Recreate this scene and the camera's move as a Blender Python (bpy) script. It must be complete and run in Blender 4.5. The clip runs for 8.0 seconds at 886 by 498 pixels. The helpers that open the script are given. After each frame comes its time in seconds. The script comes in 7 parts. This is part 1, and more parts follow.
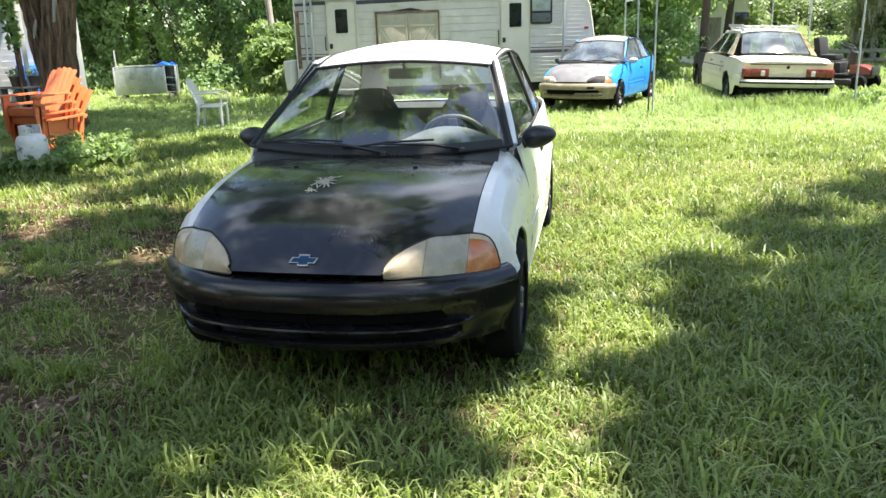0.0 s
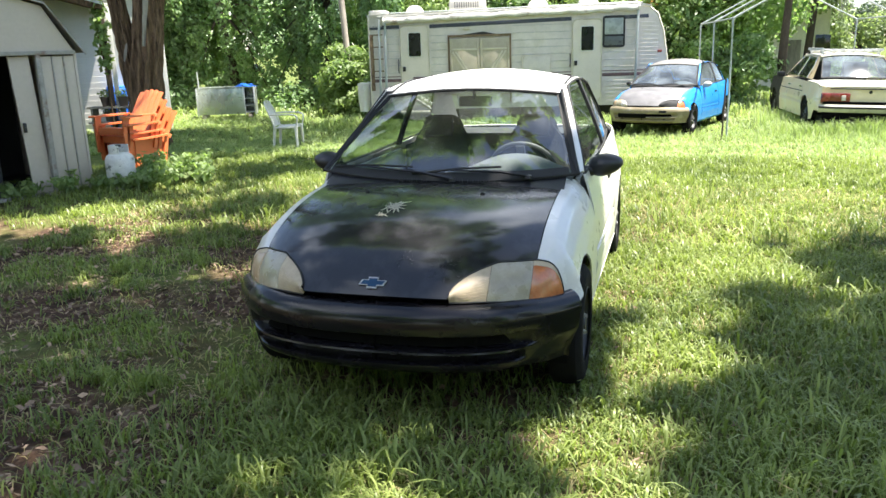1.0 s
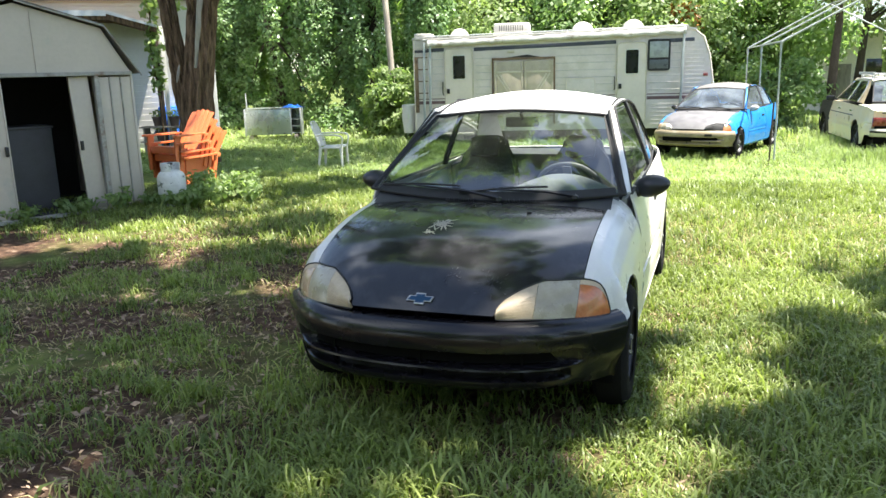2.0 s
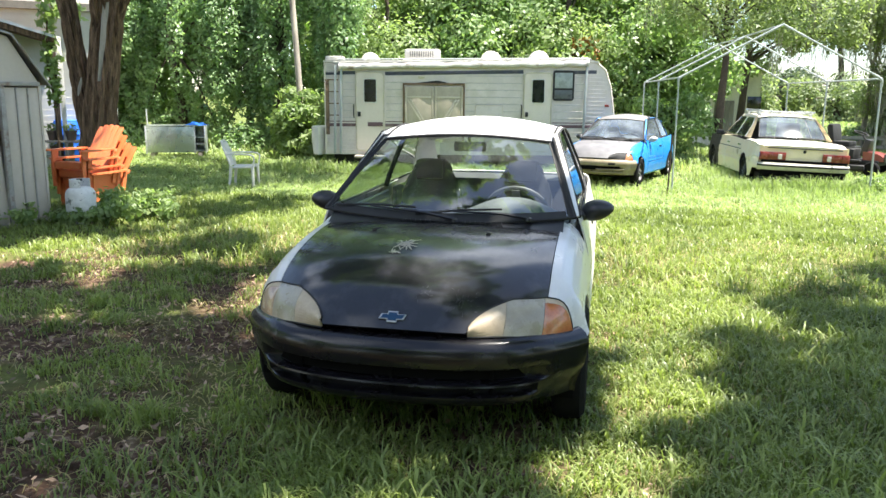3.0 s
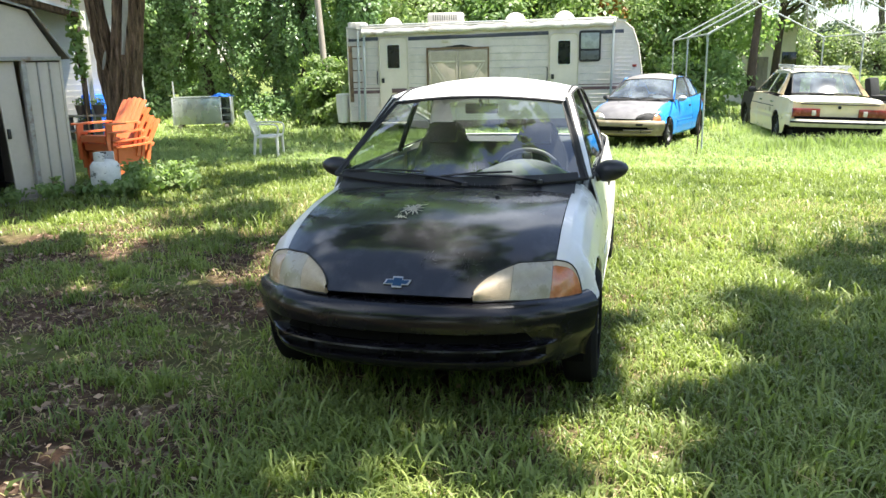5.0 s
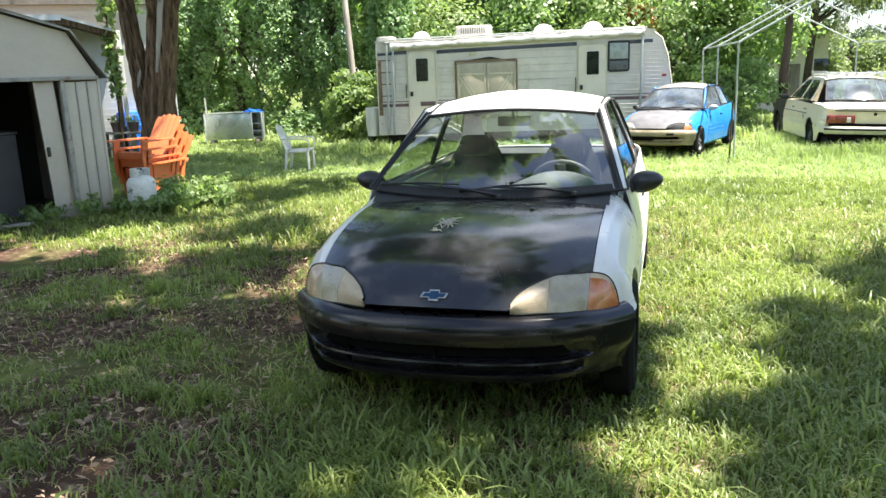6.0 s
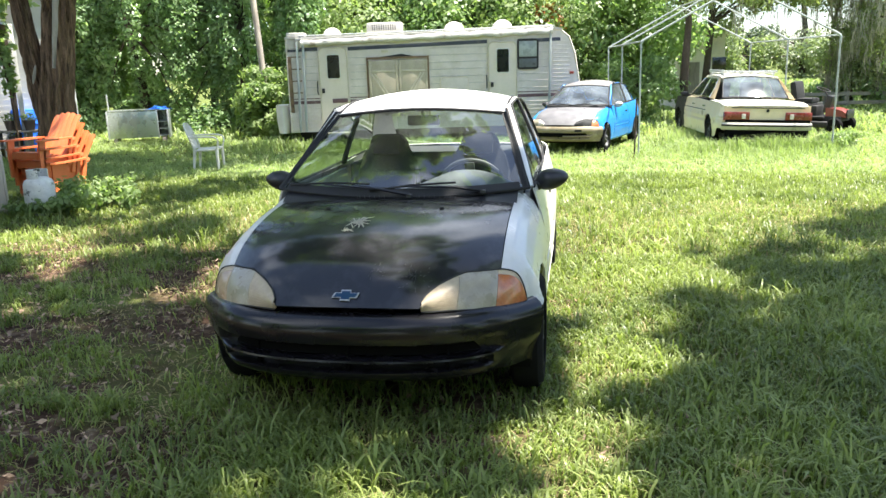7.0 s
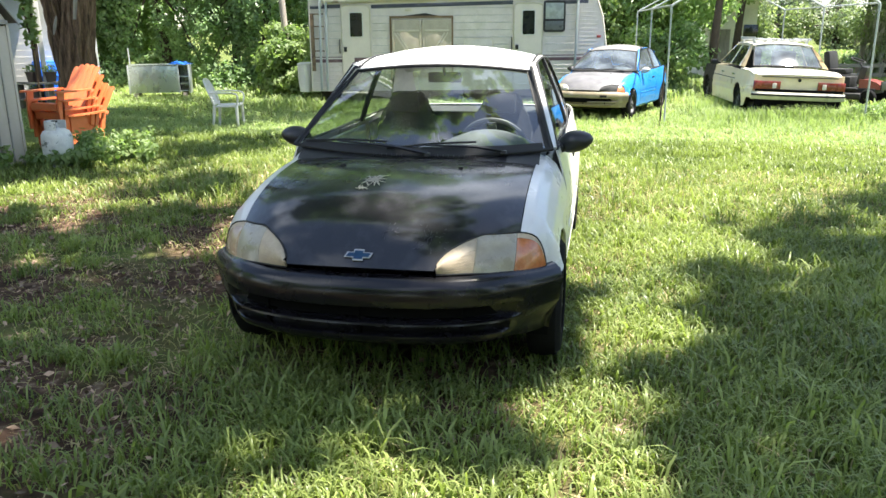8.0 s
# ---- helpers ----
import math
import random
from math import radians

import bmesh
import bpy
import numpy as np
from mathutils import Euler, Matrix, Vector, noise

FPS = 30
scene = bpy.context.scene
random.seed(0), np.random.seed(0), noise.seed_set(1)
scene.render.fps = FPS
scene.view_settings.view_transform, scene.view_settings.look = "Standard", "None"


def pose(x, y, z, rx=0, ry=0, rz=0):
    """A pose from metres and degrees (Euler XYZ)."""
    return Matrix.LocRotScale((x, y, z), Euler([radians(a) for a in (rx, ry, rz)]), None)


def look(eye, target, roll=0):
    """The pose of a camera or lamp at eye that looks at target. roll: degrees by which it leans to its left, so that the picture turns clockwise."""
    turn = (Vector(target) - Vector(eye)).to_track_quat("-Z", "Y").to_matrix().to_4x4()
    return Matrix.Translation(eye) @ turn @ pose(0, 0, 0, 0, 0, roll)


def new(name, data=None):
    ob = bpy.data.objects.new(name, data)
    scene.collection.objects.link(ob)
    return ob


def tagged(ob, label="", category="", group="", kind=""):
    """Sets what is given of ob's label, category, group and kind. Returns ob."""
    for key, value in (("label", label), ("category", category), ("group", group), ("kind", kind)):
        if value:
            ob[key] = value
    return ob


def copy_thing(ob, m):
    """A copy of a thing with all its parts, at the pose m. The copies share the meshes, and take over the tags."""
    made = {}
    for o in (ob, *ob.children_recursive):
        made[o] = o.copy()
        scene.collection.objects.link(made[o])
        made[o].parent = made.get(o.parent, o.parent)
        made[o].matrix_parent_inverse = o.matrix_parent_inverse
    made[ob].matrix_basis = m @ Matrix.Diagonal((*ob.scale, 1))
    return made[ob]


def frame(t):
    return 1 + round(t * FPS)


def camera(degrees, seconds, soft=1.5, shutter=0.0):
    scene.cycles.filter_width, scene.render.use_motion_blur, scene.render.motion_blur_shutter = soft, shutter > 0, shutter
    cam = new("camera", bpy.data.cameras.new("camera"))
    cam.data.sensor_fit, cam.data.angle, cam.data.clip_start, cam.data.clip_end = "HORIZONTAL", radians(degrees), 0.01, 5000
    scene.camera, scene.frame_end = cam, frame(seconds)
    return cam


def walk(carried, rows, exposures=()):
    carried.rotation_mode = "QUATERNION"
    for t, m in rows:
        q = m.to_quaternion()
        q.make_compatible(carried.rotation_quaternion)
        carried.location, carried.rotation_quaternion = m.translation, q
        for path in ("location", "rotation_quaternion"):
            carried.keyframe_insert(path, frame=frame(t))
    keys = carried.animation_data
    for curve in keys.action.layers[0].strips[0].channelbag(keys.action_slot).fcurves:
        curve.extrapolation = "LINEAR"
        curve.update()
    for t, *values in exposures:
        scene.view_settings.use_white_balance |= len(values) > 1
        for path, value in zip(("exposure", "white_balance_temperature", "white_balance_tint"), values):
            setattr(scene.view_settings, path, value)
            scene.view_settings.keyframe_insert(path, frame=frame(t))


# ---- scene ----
cam = camera(58.9, 8.0)
PATH = [
    (0, (1.121, -2.786, 1.509), (0.737, -0.903, 0.955), -1.8),
    (0.5, (1.137, -2.814, 1.525), (0.65, -0.948, 0.997), -2.0),
    (1, (1.147, -2.86, 1.554), (0.595, -1.004, 1.054), -1.8),
    (1.5, (1.161, -2.864, 1.553), (0.538, -1.023, 1.08), -1.8),
    (1.7, (1.163, -2.88, 1.549), (0.502, -1.049, 1.088), -1.9),
    (2.8, (0.886, -3.029, 1.543), (0.404, -1.129, 1.147), 0.2),
    (3, (0.849, -3.073, 1.55), (0.449, -1.152, 1.162), 0.5),
    (3.5, (0.854, -3.09, 1.546), (0.595, -1.145, 1.156), 0.7),
    (4, (0.907, -3.066, 1.545), (0.6, -1.139, 1.109), -0.1),
    (4.5, (0.943, -3.031, 1.535), (0.554, -1.127, 1.062), -0.7),
    (5, (0.951, -3.003, 1.527), (0.475, -1.118, 1.057), -1.1),
    (6.3, (0.918, -3.036, 1.543), (0.368, -1.163, 1.109), -2.1),
    (6.5, (0.918, -3.047, 1.549), (0.399, -1.166, 1.113), -2.2),
    (7, (0.956, -3.049, 1.556), (0.616, -1.131, 1.101), -1.8),
    (7.5, (1.005, -3.026, 1.546), (0.719, -1.11, 1.048), -1.1),
    (8, (0.942, -2.934, 1.512), (0.558, -1.048, 0.971), -0.5),
]
walk(cam, [(t, look(eye, target, roll)) for t, eye, target, roll in PATH])

# ---- world and sun ----
SUN = Vector((0.34, 0.05, 0.94)).normalized()
world = bpy.data.worlds.new("sky")
scene.world = world
world.use_nodes = True
wn, wl = world.node_tree.nodes, world.node_tree.links
wn.clear()
sky = wn.new("ShaderNodeTexSky")
sky.sky_type, sky.sun_disc = "NISHITA", False
sky.sun_elevation = math.asin(SUN.z)
sky.sun_rotation = math.atan2(SUN.x, SUN.y)
sky.air_density, sky.dust_density, sky.ozone_density = 1.0, 0.2, 3.6
wco, wmap, wno, wramp, wmix, wbg, wout = (wn.new("ShaderNode" + k) for k in (
    "TexCoord", "Mapping", "TexNoise", "ValToRGB", "Mix", "Background", "OutputWorld"))
wmap.inputs["Scale"].default_value = (1.0, 1.0, 1.3)
wmap.inputs["Location"].default_value = (3.1, 1.7, 0.4)
wno.inputs["Scale"].default_value, wno.inputs["Detail"].default_value, wno.inputs["Roughness"].default_value = 2.2, 8.0, 0.58
wramp.color_ramp.elements[0].position, wramp.color_ramp.elements[1].position = 0.50, 0.72
wramp.color_ramp.elements[0].color = (0.04, 0.04, 0.04, 1)
wmix.data_type = "RGBA"
wmix.inputs["B"].default_value = (12.0, 12.8, 14.2, 1)
wbg.inputs["Strength"].default_value = 0.072
wl.new(wco.outputs["Generated"], wmap.inputs["Vector"])
wl.new(wmap.outputs["Vector"], wno.inputs["Vector"])
wl.new(wno.outputs["Fac"], wramp.inputs["Fac"])
wl.new(wramp.outputs["Color"], wmix.inputs["Factor"])
tint = wn.new("ShaderNodeMix")
tint.data_type, tint.blend_type = "RGBA", "MULTIPLY"
tint.inputs["Factor"].default_value = 1.0
tint.inputs["B"].default_value = (0.98, 0.95, 0.94, 1)
wl.new(sky.outputs["Color"], tint.inputs["A"])
wl.new(tint.outputs["Result"], wmix.inputs["A"])
wl.new(wmix.outputs["Result"], wbg.inputs["Color"])
wl.new(wbg.outputs["Background"], wout.inputs["Surface"])
sun = new("sun", bpy.data.lights.new("sun", "SUN"))
sun.data.energy, sun.data.angle, sun.data.color = 5.0, radians(0.53), (1.0, 0.95, 0.87)
sun.matrix_world = look(SUN * 40, (0, 0, 0))
scene.view_settings.exposure = 2.10


# ---- materials ----
def material(name, col, rough=0.6, metal=0.0, var=0.25, scale=8.0, bump=0.0, bump_scale=60.0, dark=None, dark_at=(0.5, 0.7),
             spread=0.0, island=False, coat=0.0, detail=5.0, stretch=(1, 1, 1), rough_var=0.12, spec=0.5, coat_ior=1.5, coat_rough=0.08):
    """Base colour with a fine and a coarse variation, optional stains (dark), bump, per-object or per-island spread."""
    m = bpy.data.materials.new(name)
    m.use_nodes = True
    n, l = m.node_tree.nodes, m.node_tree.links
    b = n["Principled BSDF"]
    co, mp = n.new("ShaderNodeTexCoord"), n.new("ShaderNodeMapping")
    mp.inputs["Scale"].default_value = stretch
    l.new(co.outputs["Object"], mp.inputs["Vector"])

    def tex(sc, det, ro=0.6):
        t = n.new("ShaderNodeTexNoise")
        t.inputs["Scale"].default_value, t.inputs["Detail"].default_value, t.inputs["Roughness"].default_value = sc, det, ro
        l.new(mp.outputs["Vector"], t.inputs["Vector"])
        return t

    def mix(kind, fac, a, c):
        x = n.new("ShaderNodeMix")
        x.data_type, x.blend_type = "RGBA", kind
        for key, v in (("Factor", fac), ("A", a), ("B", c)):
            if hasattr(v, "links"):
                l.new(v, x.inputs[key])
            else:
                x.inputs[key].default_value = v
        return x.outputs["Result"]

    def remap(src, a, c, lo, hi):
        r = n.new("ShaderNodeMapRange")
        for key, v in (("From Min", a), ("From Max", c), ("To Min", lo), ("To Max", hi)):
            r.inputs[key].default_value = v
        l.new(src, r.inputs["Value"])
        return r.outputs["Result"]

    coarse, fine = tex(scale, detail), tex(scale * 9, 4)
    base = (*col, 1)
    v1 = remap(coarse.outputs["Fac"], 0.3, 0.7, 1 - var, 1 + var)
    v2 = remap(fine.outputs["Fac"], 0.3, 0.7, 1 - var * 0.5, 1 + var * 0.5)
    grey = n.new("ShaderNodeMath")
    grey.operation = "MULTIPLY"
    l.new(v1, grey.inputs[0])
    l.new(v2, grey.inputs[1])
    out = grey.outputs["Value"]
    if spread:
        if island:
            rnd = n.new("ShaderNodeNewGeometry").outputs["Random Per Island"]
        else:
            rnd = n.new("ShaderNodeObjectInfo").outputs["Random"]
        sp = n.new("ShaderNodeMath")
        sp.operation = "MULTIPLY"
        l.new(out, sp.inputs[0])
        l.new(remap(rnd, 0, 1, 1 - spread, 1 + spread), sp.inputs[1])
        out = sp.outputs["Value"]
    comb = n.new("ShaderNodeCombineColor")
    for k in ("Red", "Green", "Blue"):
        l.new(out, comb.inputs[k])
    colour = mix("MULTIPLY", 1.0, base, comb.outputs["Color"])
    if dark:
        st = tex(scale * 0.45 + 0.7, 7, 0.7)
        colour = mix("MIX", remap(st.outputs["Fac"], dark_at[0], dark_at[1], 0, 1), colour, (*dark, 1))
    l.new(colour, b.inputs["Base Color"])
    l.new(remap(coarse.outputs["Fac"], 0.3, 0.7, max(0.02, rough - rough_var), min(1, rough + rough_var)), b.inputs["Roughness"])
    b.inputs["Metallic"].default_value = metal
    b.inputs["Coat Weight"].default_value = coat
    b.inputs["Coat Roughness"].default_value = coat_rough
    b.inputs["Coat IOR"].default_value = coat_ior
    b.inputs["Specular IOR Level"].default_value = spec
    if bump:
        bt, bn = tex(bump_scale, 5), n.new("ShaderNodeBump")
        bn.inputs["Strength"].default_value, bn.inputs["Distance"].default_value = bump, 0.01
        l.new(bt.outputs["Fac"], bn.inputs["Height"])
        l.new(bn.outputs["Normal"], b.inputs["Normal"])
    return m


def leaf_material(name, a, c, back=0.5, rough=0.45):
    """Leaves: two greens mixed per island, some light passing through."""
    m = bpy.data.materials.new(name)
    m.use_nodes = True
    n, l = m.node_tree.nodes, m.node_tree.links
    b, o = n["Principled BSDF"], n["Material Output"]
    geo, tc, no = n.new("ShaderNodeNewGeometry"), n.new("ShaderNodeTexCoord"), n.new("ShaderNodeTexNoise")
    no.inputs["Scale"].default_value, no.inputs["Detail"].default_value = 0.9, 3.0
    l.new(tc.outputs["Object"], no.inputs["Vector"])
    ad = n.new("ShaderNodeMath")
    ad.operation = "MULTIPLY_ADD"
    ad.inputs[1].default_value = 0.55
    l.new(geo.outputs["Random Per Island"], ad.inputs[0])
    sub = n.new("ShaderNodeMapRange")
    sub.inputs["From Min"].default_value, sub.inputs["From Max"].default_value = 0.35, 0.65
    sub.inputs["To Min"].default_value, sub.inputs["To Max"].default_value = 0.0, 0.45
    l.new(no.outputs["Fac"], sub.inputs["Value"])
    l.new(sub.outputs["Result"], ad.inputs[2])
    mx = n.new("ShaderNodeMix")
    mx.data_type = "RGBA"
    mx.inputs["A"].default_value, mx.inputs["B"].default_value = (*a, 1), (*c, 1)
    l.new(ad.outputs["Value"], mx.inputs["Factor"])
    l.new(mx.outputs["Result"], b.inputs["Base Color"])
    b.inputs["Roughness"].default_value = rough
    b.inputs["Specular IOR Level"].default_value = 0.35
    tr, ms = n.new("ShaderNodeBsdfTranslucent"), n.new("ShaderNodeMixShader")
    hue = n.new("ShaderNodeMix")
    hue.data_type, hue.blend_type = "RGBA", "MULTIPLY"
    hue.inputs["Factor"].default_value = 1.0
    hue.inputs["B"].default_value = (1.38, 1.55, 0.80, 1)
    l.new(mx.outputs["Result"], hue.inputs["A"])
    l.new(hue.outputs["Result"], tr.inputs["Color"])
    ms.inputs["Fac"].default_value = back
    l.new(b.outputs["BSDF"], ms.inputs[1])
    l.new(tr.outputs["BSDF"], ms.inputs[2])
    l.new(ms.outputs["Shader"], o.inputs["Surface"])
    return m


def glass_material(name, tint, rough=0.02, film_share=0.12, film_col=(0.55, 0.55, 0.5), sheen=0.09):
    """A thin pane: clear with a mirror sheen, and a film of dust and spots; bluish film stands for reflected sky."""
    m = bpy.data.materials.new(name)
    m.use_nodes = True
    n, l = m.node_tree.nodes, m.node_tree.links
    n.remove(n["Principled BSDF"])
    o = n["Material Output"]
    tp, gl, df = n.new("ShaderNodeBsdfTransparent"), n.new("ShaderNodeBsdfGlossy"), n.new("ShaderNodeBsdfDiffuse")
    tp.inputs["Color"].default_value = (*tint, 1)
    gl.inputs["Roughness"].default_value = rough
    df.inputs["Color"].default_value = (*film_col, 1)
    lw, pw, fr = n.new("ShaderNodeLayerWeight"), n.new("ShaderNodeMath"), n.new("ShaderNodeMapRange")
    lw.inputs["Blend"].default_value = 0.5
    pw.operation = "POWER"
    pw.inputs[1].default_value = 4.0
    l.new(lw.outputs["Facing"], pw.inputs[0])
    l.new(pw.outputs["Value"], fr.inputs["Value"])
    fr.inputs["To Min"].default_value = sheen
    tc, no, sp = n.new("ShaderNodeTexCoord"), n.new("ShaderNodeTexNoise"), n.new("ShaderNodeTexNoise")
    no.inputs["Scale"].default_value, no.inputs["Detail"].default_value = 3.0, 6.0
    sp.inputs["Scale"].default_value, sp.inputs["Detail"].default_value = 85.0, 1.0
    l.new(tc.outputs["Object"], no.inputs["Vector"])
    l.new(tc.outputs["Object"], sp.inputs["Vector"])
    r1, r2, mxm = n.new("ShaderNodeMapRange"), n.new("ShaderNodeMapRange"), n.new("ShaderNodeMath")
    for key, v in (("From Min", 0.35), ("From Max", 0.75), ("To Min", film_share * 0.4), ("To Max", film_share * 1.6)):
        r1.inputs[key].default_value = v
    for key, v in (("From Min", 0.72), ("From Max", 0.78), ("To Min", 0.0), ("To Max", 0.30)):
        r2.inputs[key].default_value = v
    l.new(no.outputs["Fac"], r1.inputs["Value"])
    l.new(sp.outputs["Fac"], r2.inputs["Value"])
    mxm.operation = "MAXIMUM"
    l.new(r1.outputs["Result"], mxm.inputs[0])
    l.new(r2.outputs["Result"], mxm.inputs[1])
    m1, m2 = n.new("ShaderNodeMixShader"), n.new("ShaderNodeMixShader")
    l.new(mxm.outputs["Value"], m1.inputs["Fac"])
    l.new(tp.outputs["BSDF"], m1.inputs[1])
    l.new(df.outputs["BSDF"], m1.inputs[2])
    l.new(fr.outputs["Result"], m2.inputs["Fac"])
    l.new(m1.outputs["Shader"], m2.inputs[1])
    l.new(gl.outputs["BSDF"], m2.inputs[2])
    l.new(m2.outputs["Shader"], o.inputs["Surface"])
    return m


def ground_material():
    """Sandy soil with litter near, turning to a green sward."""
    m = bpy.data.materials.new("soil_and_sward")
    m.use_nodes = True
    n, l = m.node_tree.nodes, m.node_tree.links
    b = n["Principled BSDF"]
    tc = n.new("ShaderNodeTexCoord")

    def tex(sc, det):
        t = n.new("ShaderNodeTexNoise")
        t.inputs["Scale"].default_value, t.inputs["Detail"].default_value = sc, det
        l.new(tc.outputs["Object"], t.inputs["Vector"])
        return t.outputs["Fac"]

    def ramp(src, *stops):
        r = n.new("ShaderNodeValToRGB")
        while len(r.color_ramp.elements) < len(stops):
            r.color_ramp.elements.new(0.5)
        for e, (p, c) in zip(r.color_ramp.elements, stops):
            e.position, e.color = p, (*c, 1)
        l.new(src, r.inputs["Fac"])
        return r.outputs["Color"]

    soil = ramp(tex(14, 8), (0.3, (0.030, 0.020, 0.015)), (0.55, (0.078, 0.046, 0.030)), (0.68, (0.165, 0.115, 0.080)), (0.78, (0.38, 0.31, 0.245)))
    green = ramp(tex(5, 8), (0.3, (0.055, 0.075, 0.020)), (0.6, (0.12, 0.145, 0.038)), (0.8, (0.21, 0.205, 0.075)))
    mask = n.new("ShaderNodeMapRange")
    mask.inputs["From Min"].default_value, mask.inputs["From Max"].default_value = 0.48, 0.66
    l.new(tex(0.9, 5), mask.inputs["Value"])
    sep, far = n.new("ShaderNodeSeparateXYZ"), n.new("ShaderNodeMapRange")
    l.new(tc.outputs["Object"], sep.inputs["Vector"])
    far.inputs["From Min"].default_value, far.inputs["From Max"].default_value = 3.2, 6.0
    l.new(sep.outputs["Y"], far.inputs["Value"])
    open_side, wide = n.new("ShaderNodeMapRange"), n.new("ShaderNodeMath")
    open_side.inputs["From Min"].default_value, open_side.inputs["From Max"].default_value = 0.4, 1.6
    open_side.inputs["To Max"].default_value = 0.8
    l.new(sep.outputs["X"], open_side.inputs["Value"])
    wide.operation = "MAXIMUM"
    l.new(far.outputs["Result"], wide.inputs[0])
    l.new(open_side.outputs["Result"], wide.inputs[1])
    mx0, mx = n.new("ShaderNodeMath"), n.new("ShaderNodeMix")
    mx0.operation = "MAXIMUM"
    l.new(mask.outputs["Result"], mx0.inputs[0])
    l.new(wide.outputs["Value"], mx0.inputs[1])
    mx.data_type = "RGBA"
    l.new(mx0.outputs["Value"], mx.inputs["Factor"])
    l.new(soil, mx.inputs["A"])
    l.new(green, mx.inputs["B"])
    l.new(mx.outputs["Result"], b.inputs["Base Color"])
    b.inputs["Roughness"].default_value = 0.95
    b.inputs["Specular IOR Level"].default_value = 0.1
    bp = n.new("ShaderNodeBump")
    bp.inputs["Strength"].default_value, bp.inputs["Distance"].default_value = 0.6, 0.03
    l.new(tex(40, 6), bp.inputs["Height"])
    l.new(bp.outputs["Normal"], b.inputs["Normal"])
    return m


M = dict(
    ground=ground_material(),
    grass=leaf_material("grass_blades", (0.060, 0.094, 0.022), (0.315, 0.365, 0.115), 0.40, 0.40),
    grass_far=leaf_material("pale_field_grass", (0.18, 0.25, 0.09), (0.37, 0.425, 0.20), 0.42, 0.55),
    straw=leaf_material("dry_grass", (0.27, 0.22, 0.10), (0.40, 0.34, 0.18), 0.3, 0.7),
    litter=material("dry_leaf_litter", (0.24, 0.165, 0.11), 0.85, var=0.3, spread=0.75, island=True),
    leaf=leaf_material("leaf_green", (0.090, 0.165, 0.058), (0.32, 0.405, 0.195), 0.50, 0.38),
    leaf_lt=leaf_material("leaf_light_green", (0.110, 0.178, 0.060), (0.32, 0.385, 0.175), 0.48),
    leaf_dk=leaf_material("leaf_dark_green", (0.108, 0.190, 0.085), (0.37, 0.475, 0.27), 0.48, 0.33),
    leaf_gl=leaf_material("leaf_grey_green", (0.130, 0.168, 0.085), (0.31, 0.36, 0.19), 0.52),
    # distance haze is put into this paler leaf colour
    leaf_far=leaf_material("hazy_far_leaf", (0.13, 0.17, 0.085), (0.27, 0.32, 0.17), 0.35),
    leaf_rd=leaf_material("leaf_reddish", (0.26, 0.10, 0.03), (0.40, 0.20, 0.06), 0.3),
    moss=material("hanging_moss", (0.35, 0.335, 0.27), 0.95, var=0.3, spread=0.3, island=True),
    bark=material("bark", (0.128, 0.083, 0.050), 0.95, var=0.8, scale=18, bump=1.0, bump_scale=46, stretch=(1, 1, 0.13), spec=0.15, dark=(0.19, 0.15, 0.115), dark_at=(0.58, 0.74)),
    bark_dk=material("bark_dark", (0.07, 0.055, 0.045), 0.95, var=0.4, scale=5, bump=0.8, bump_scale=25, stretch=(1, 1, 0.25), spec=0.15),
    weathered=material("weathered_wood", (0.30, 0.265, 0.22), 0.9, var=0.3, scale=6, bump=0.4, stretch=(1, 1, 0.2), dark=(0.11, 0.09, 0.07)),
)


# ---- building blocks ----
def part(name, bm, mat, parent=None, label="", sharp=35):
    """Links a bmesh as one mesh object, under a thing or a part."""
    me = bpy.data.meshes.new(name)
    bmesh.ops.recalc_face_normals(bm, faces=bm.faces)
    bm.to_mesh(me)
    bm.free()
    me.materials.append(mat)
    me.polygons.foreach_set("use_smooth", [True] * len(me.polygons))
    me.set_sharp_from_angle(angle=radians(sharp))
    ob = new(name, me)
    ob.parent = parent
    return tagged(ob, label)


def raw(name, verts, faces, mat, parent=None, label="", smooth=False):
    """Links plain arrays of vertices and same-sized faces as one mesh object."""
    me = bpy.data.meshes.new(name)
    verts, faces = np.asarray(verts, np.float32), np.asarray(faces, np.int32)
    k = faces.shape[1]
    me.vertices.add(len(verts))
    me.vertices.foreach_set("co", verts.ravel())
    me.loops.add(faces.size)
    me.loops.foreach_set("vertex_index", faces.ravel())
    me.polygons.add(len(faces))
    me.polygons.foreach_set("loop_start", np.arange(0, faces.size, k, dtype=np.int32))
    me.update(calc_edges=True)
    me.materials.append(mat)
    if smooth:
        me.polygons.foreach_set("use_smooth", [True] * len(me.polygons))
    ob = new(name, me)
    ob.parent = parent
    return tagged(ob, label)


def thing(name, label, category, m=Matrix(), group="", kind=""):
    ob = new(name)
    ob.empty_display_size = 0.1
    ob.matrix_basis = m
    return tagged(ob, label, category, group, kind)


def box(bm, size, at=(0, 0, 0), bevel=0.0, rot=(0, 0, 0)):
    made = bmesh.ops.create_cube(bm, size=1.0)["verts"]
    m = pose(*at, *rot) @ Matrix.Diagonal((*size, 1))
    bmesh.ops.transform(bm, matrix=m, verts=made)
    if bevel:
        edges = list({e for v in made for e in v.link_edges})
        bmesh.ops.bevel(bm, geom=edges, offset=bevel, segments=2, profile=0.6, affect="EDGES")
    return bm


def boxed(*args, **kw):
    return box(bmesh.new(), *args, **kw)


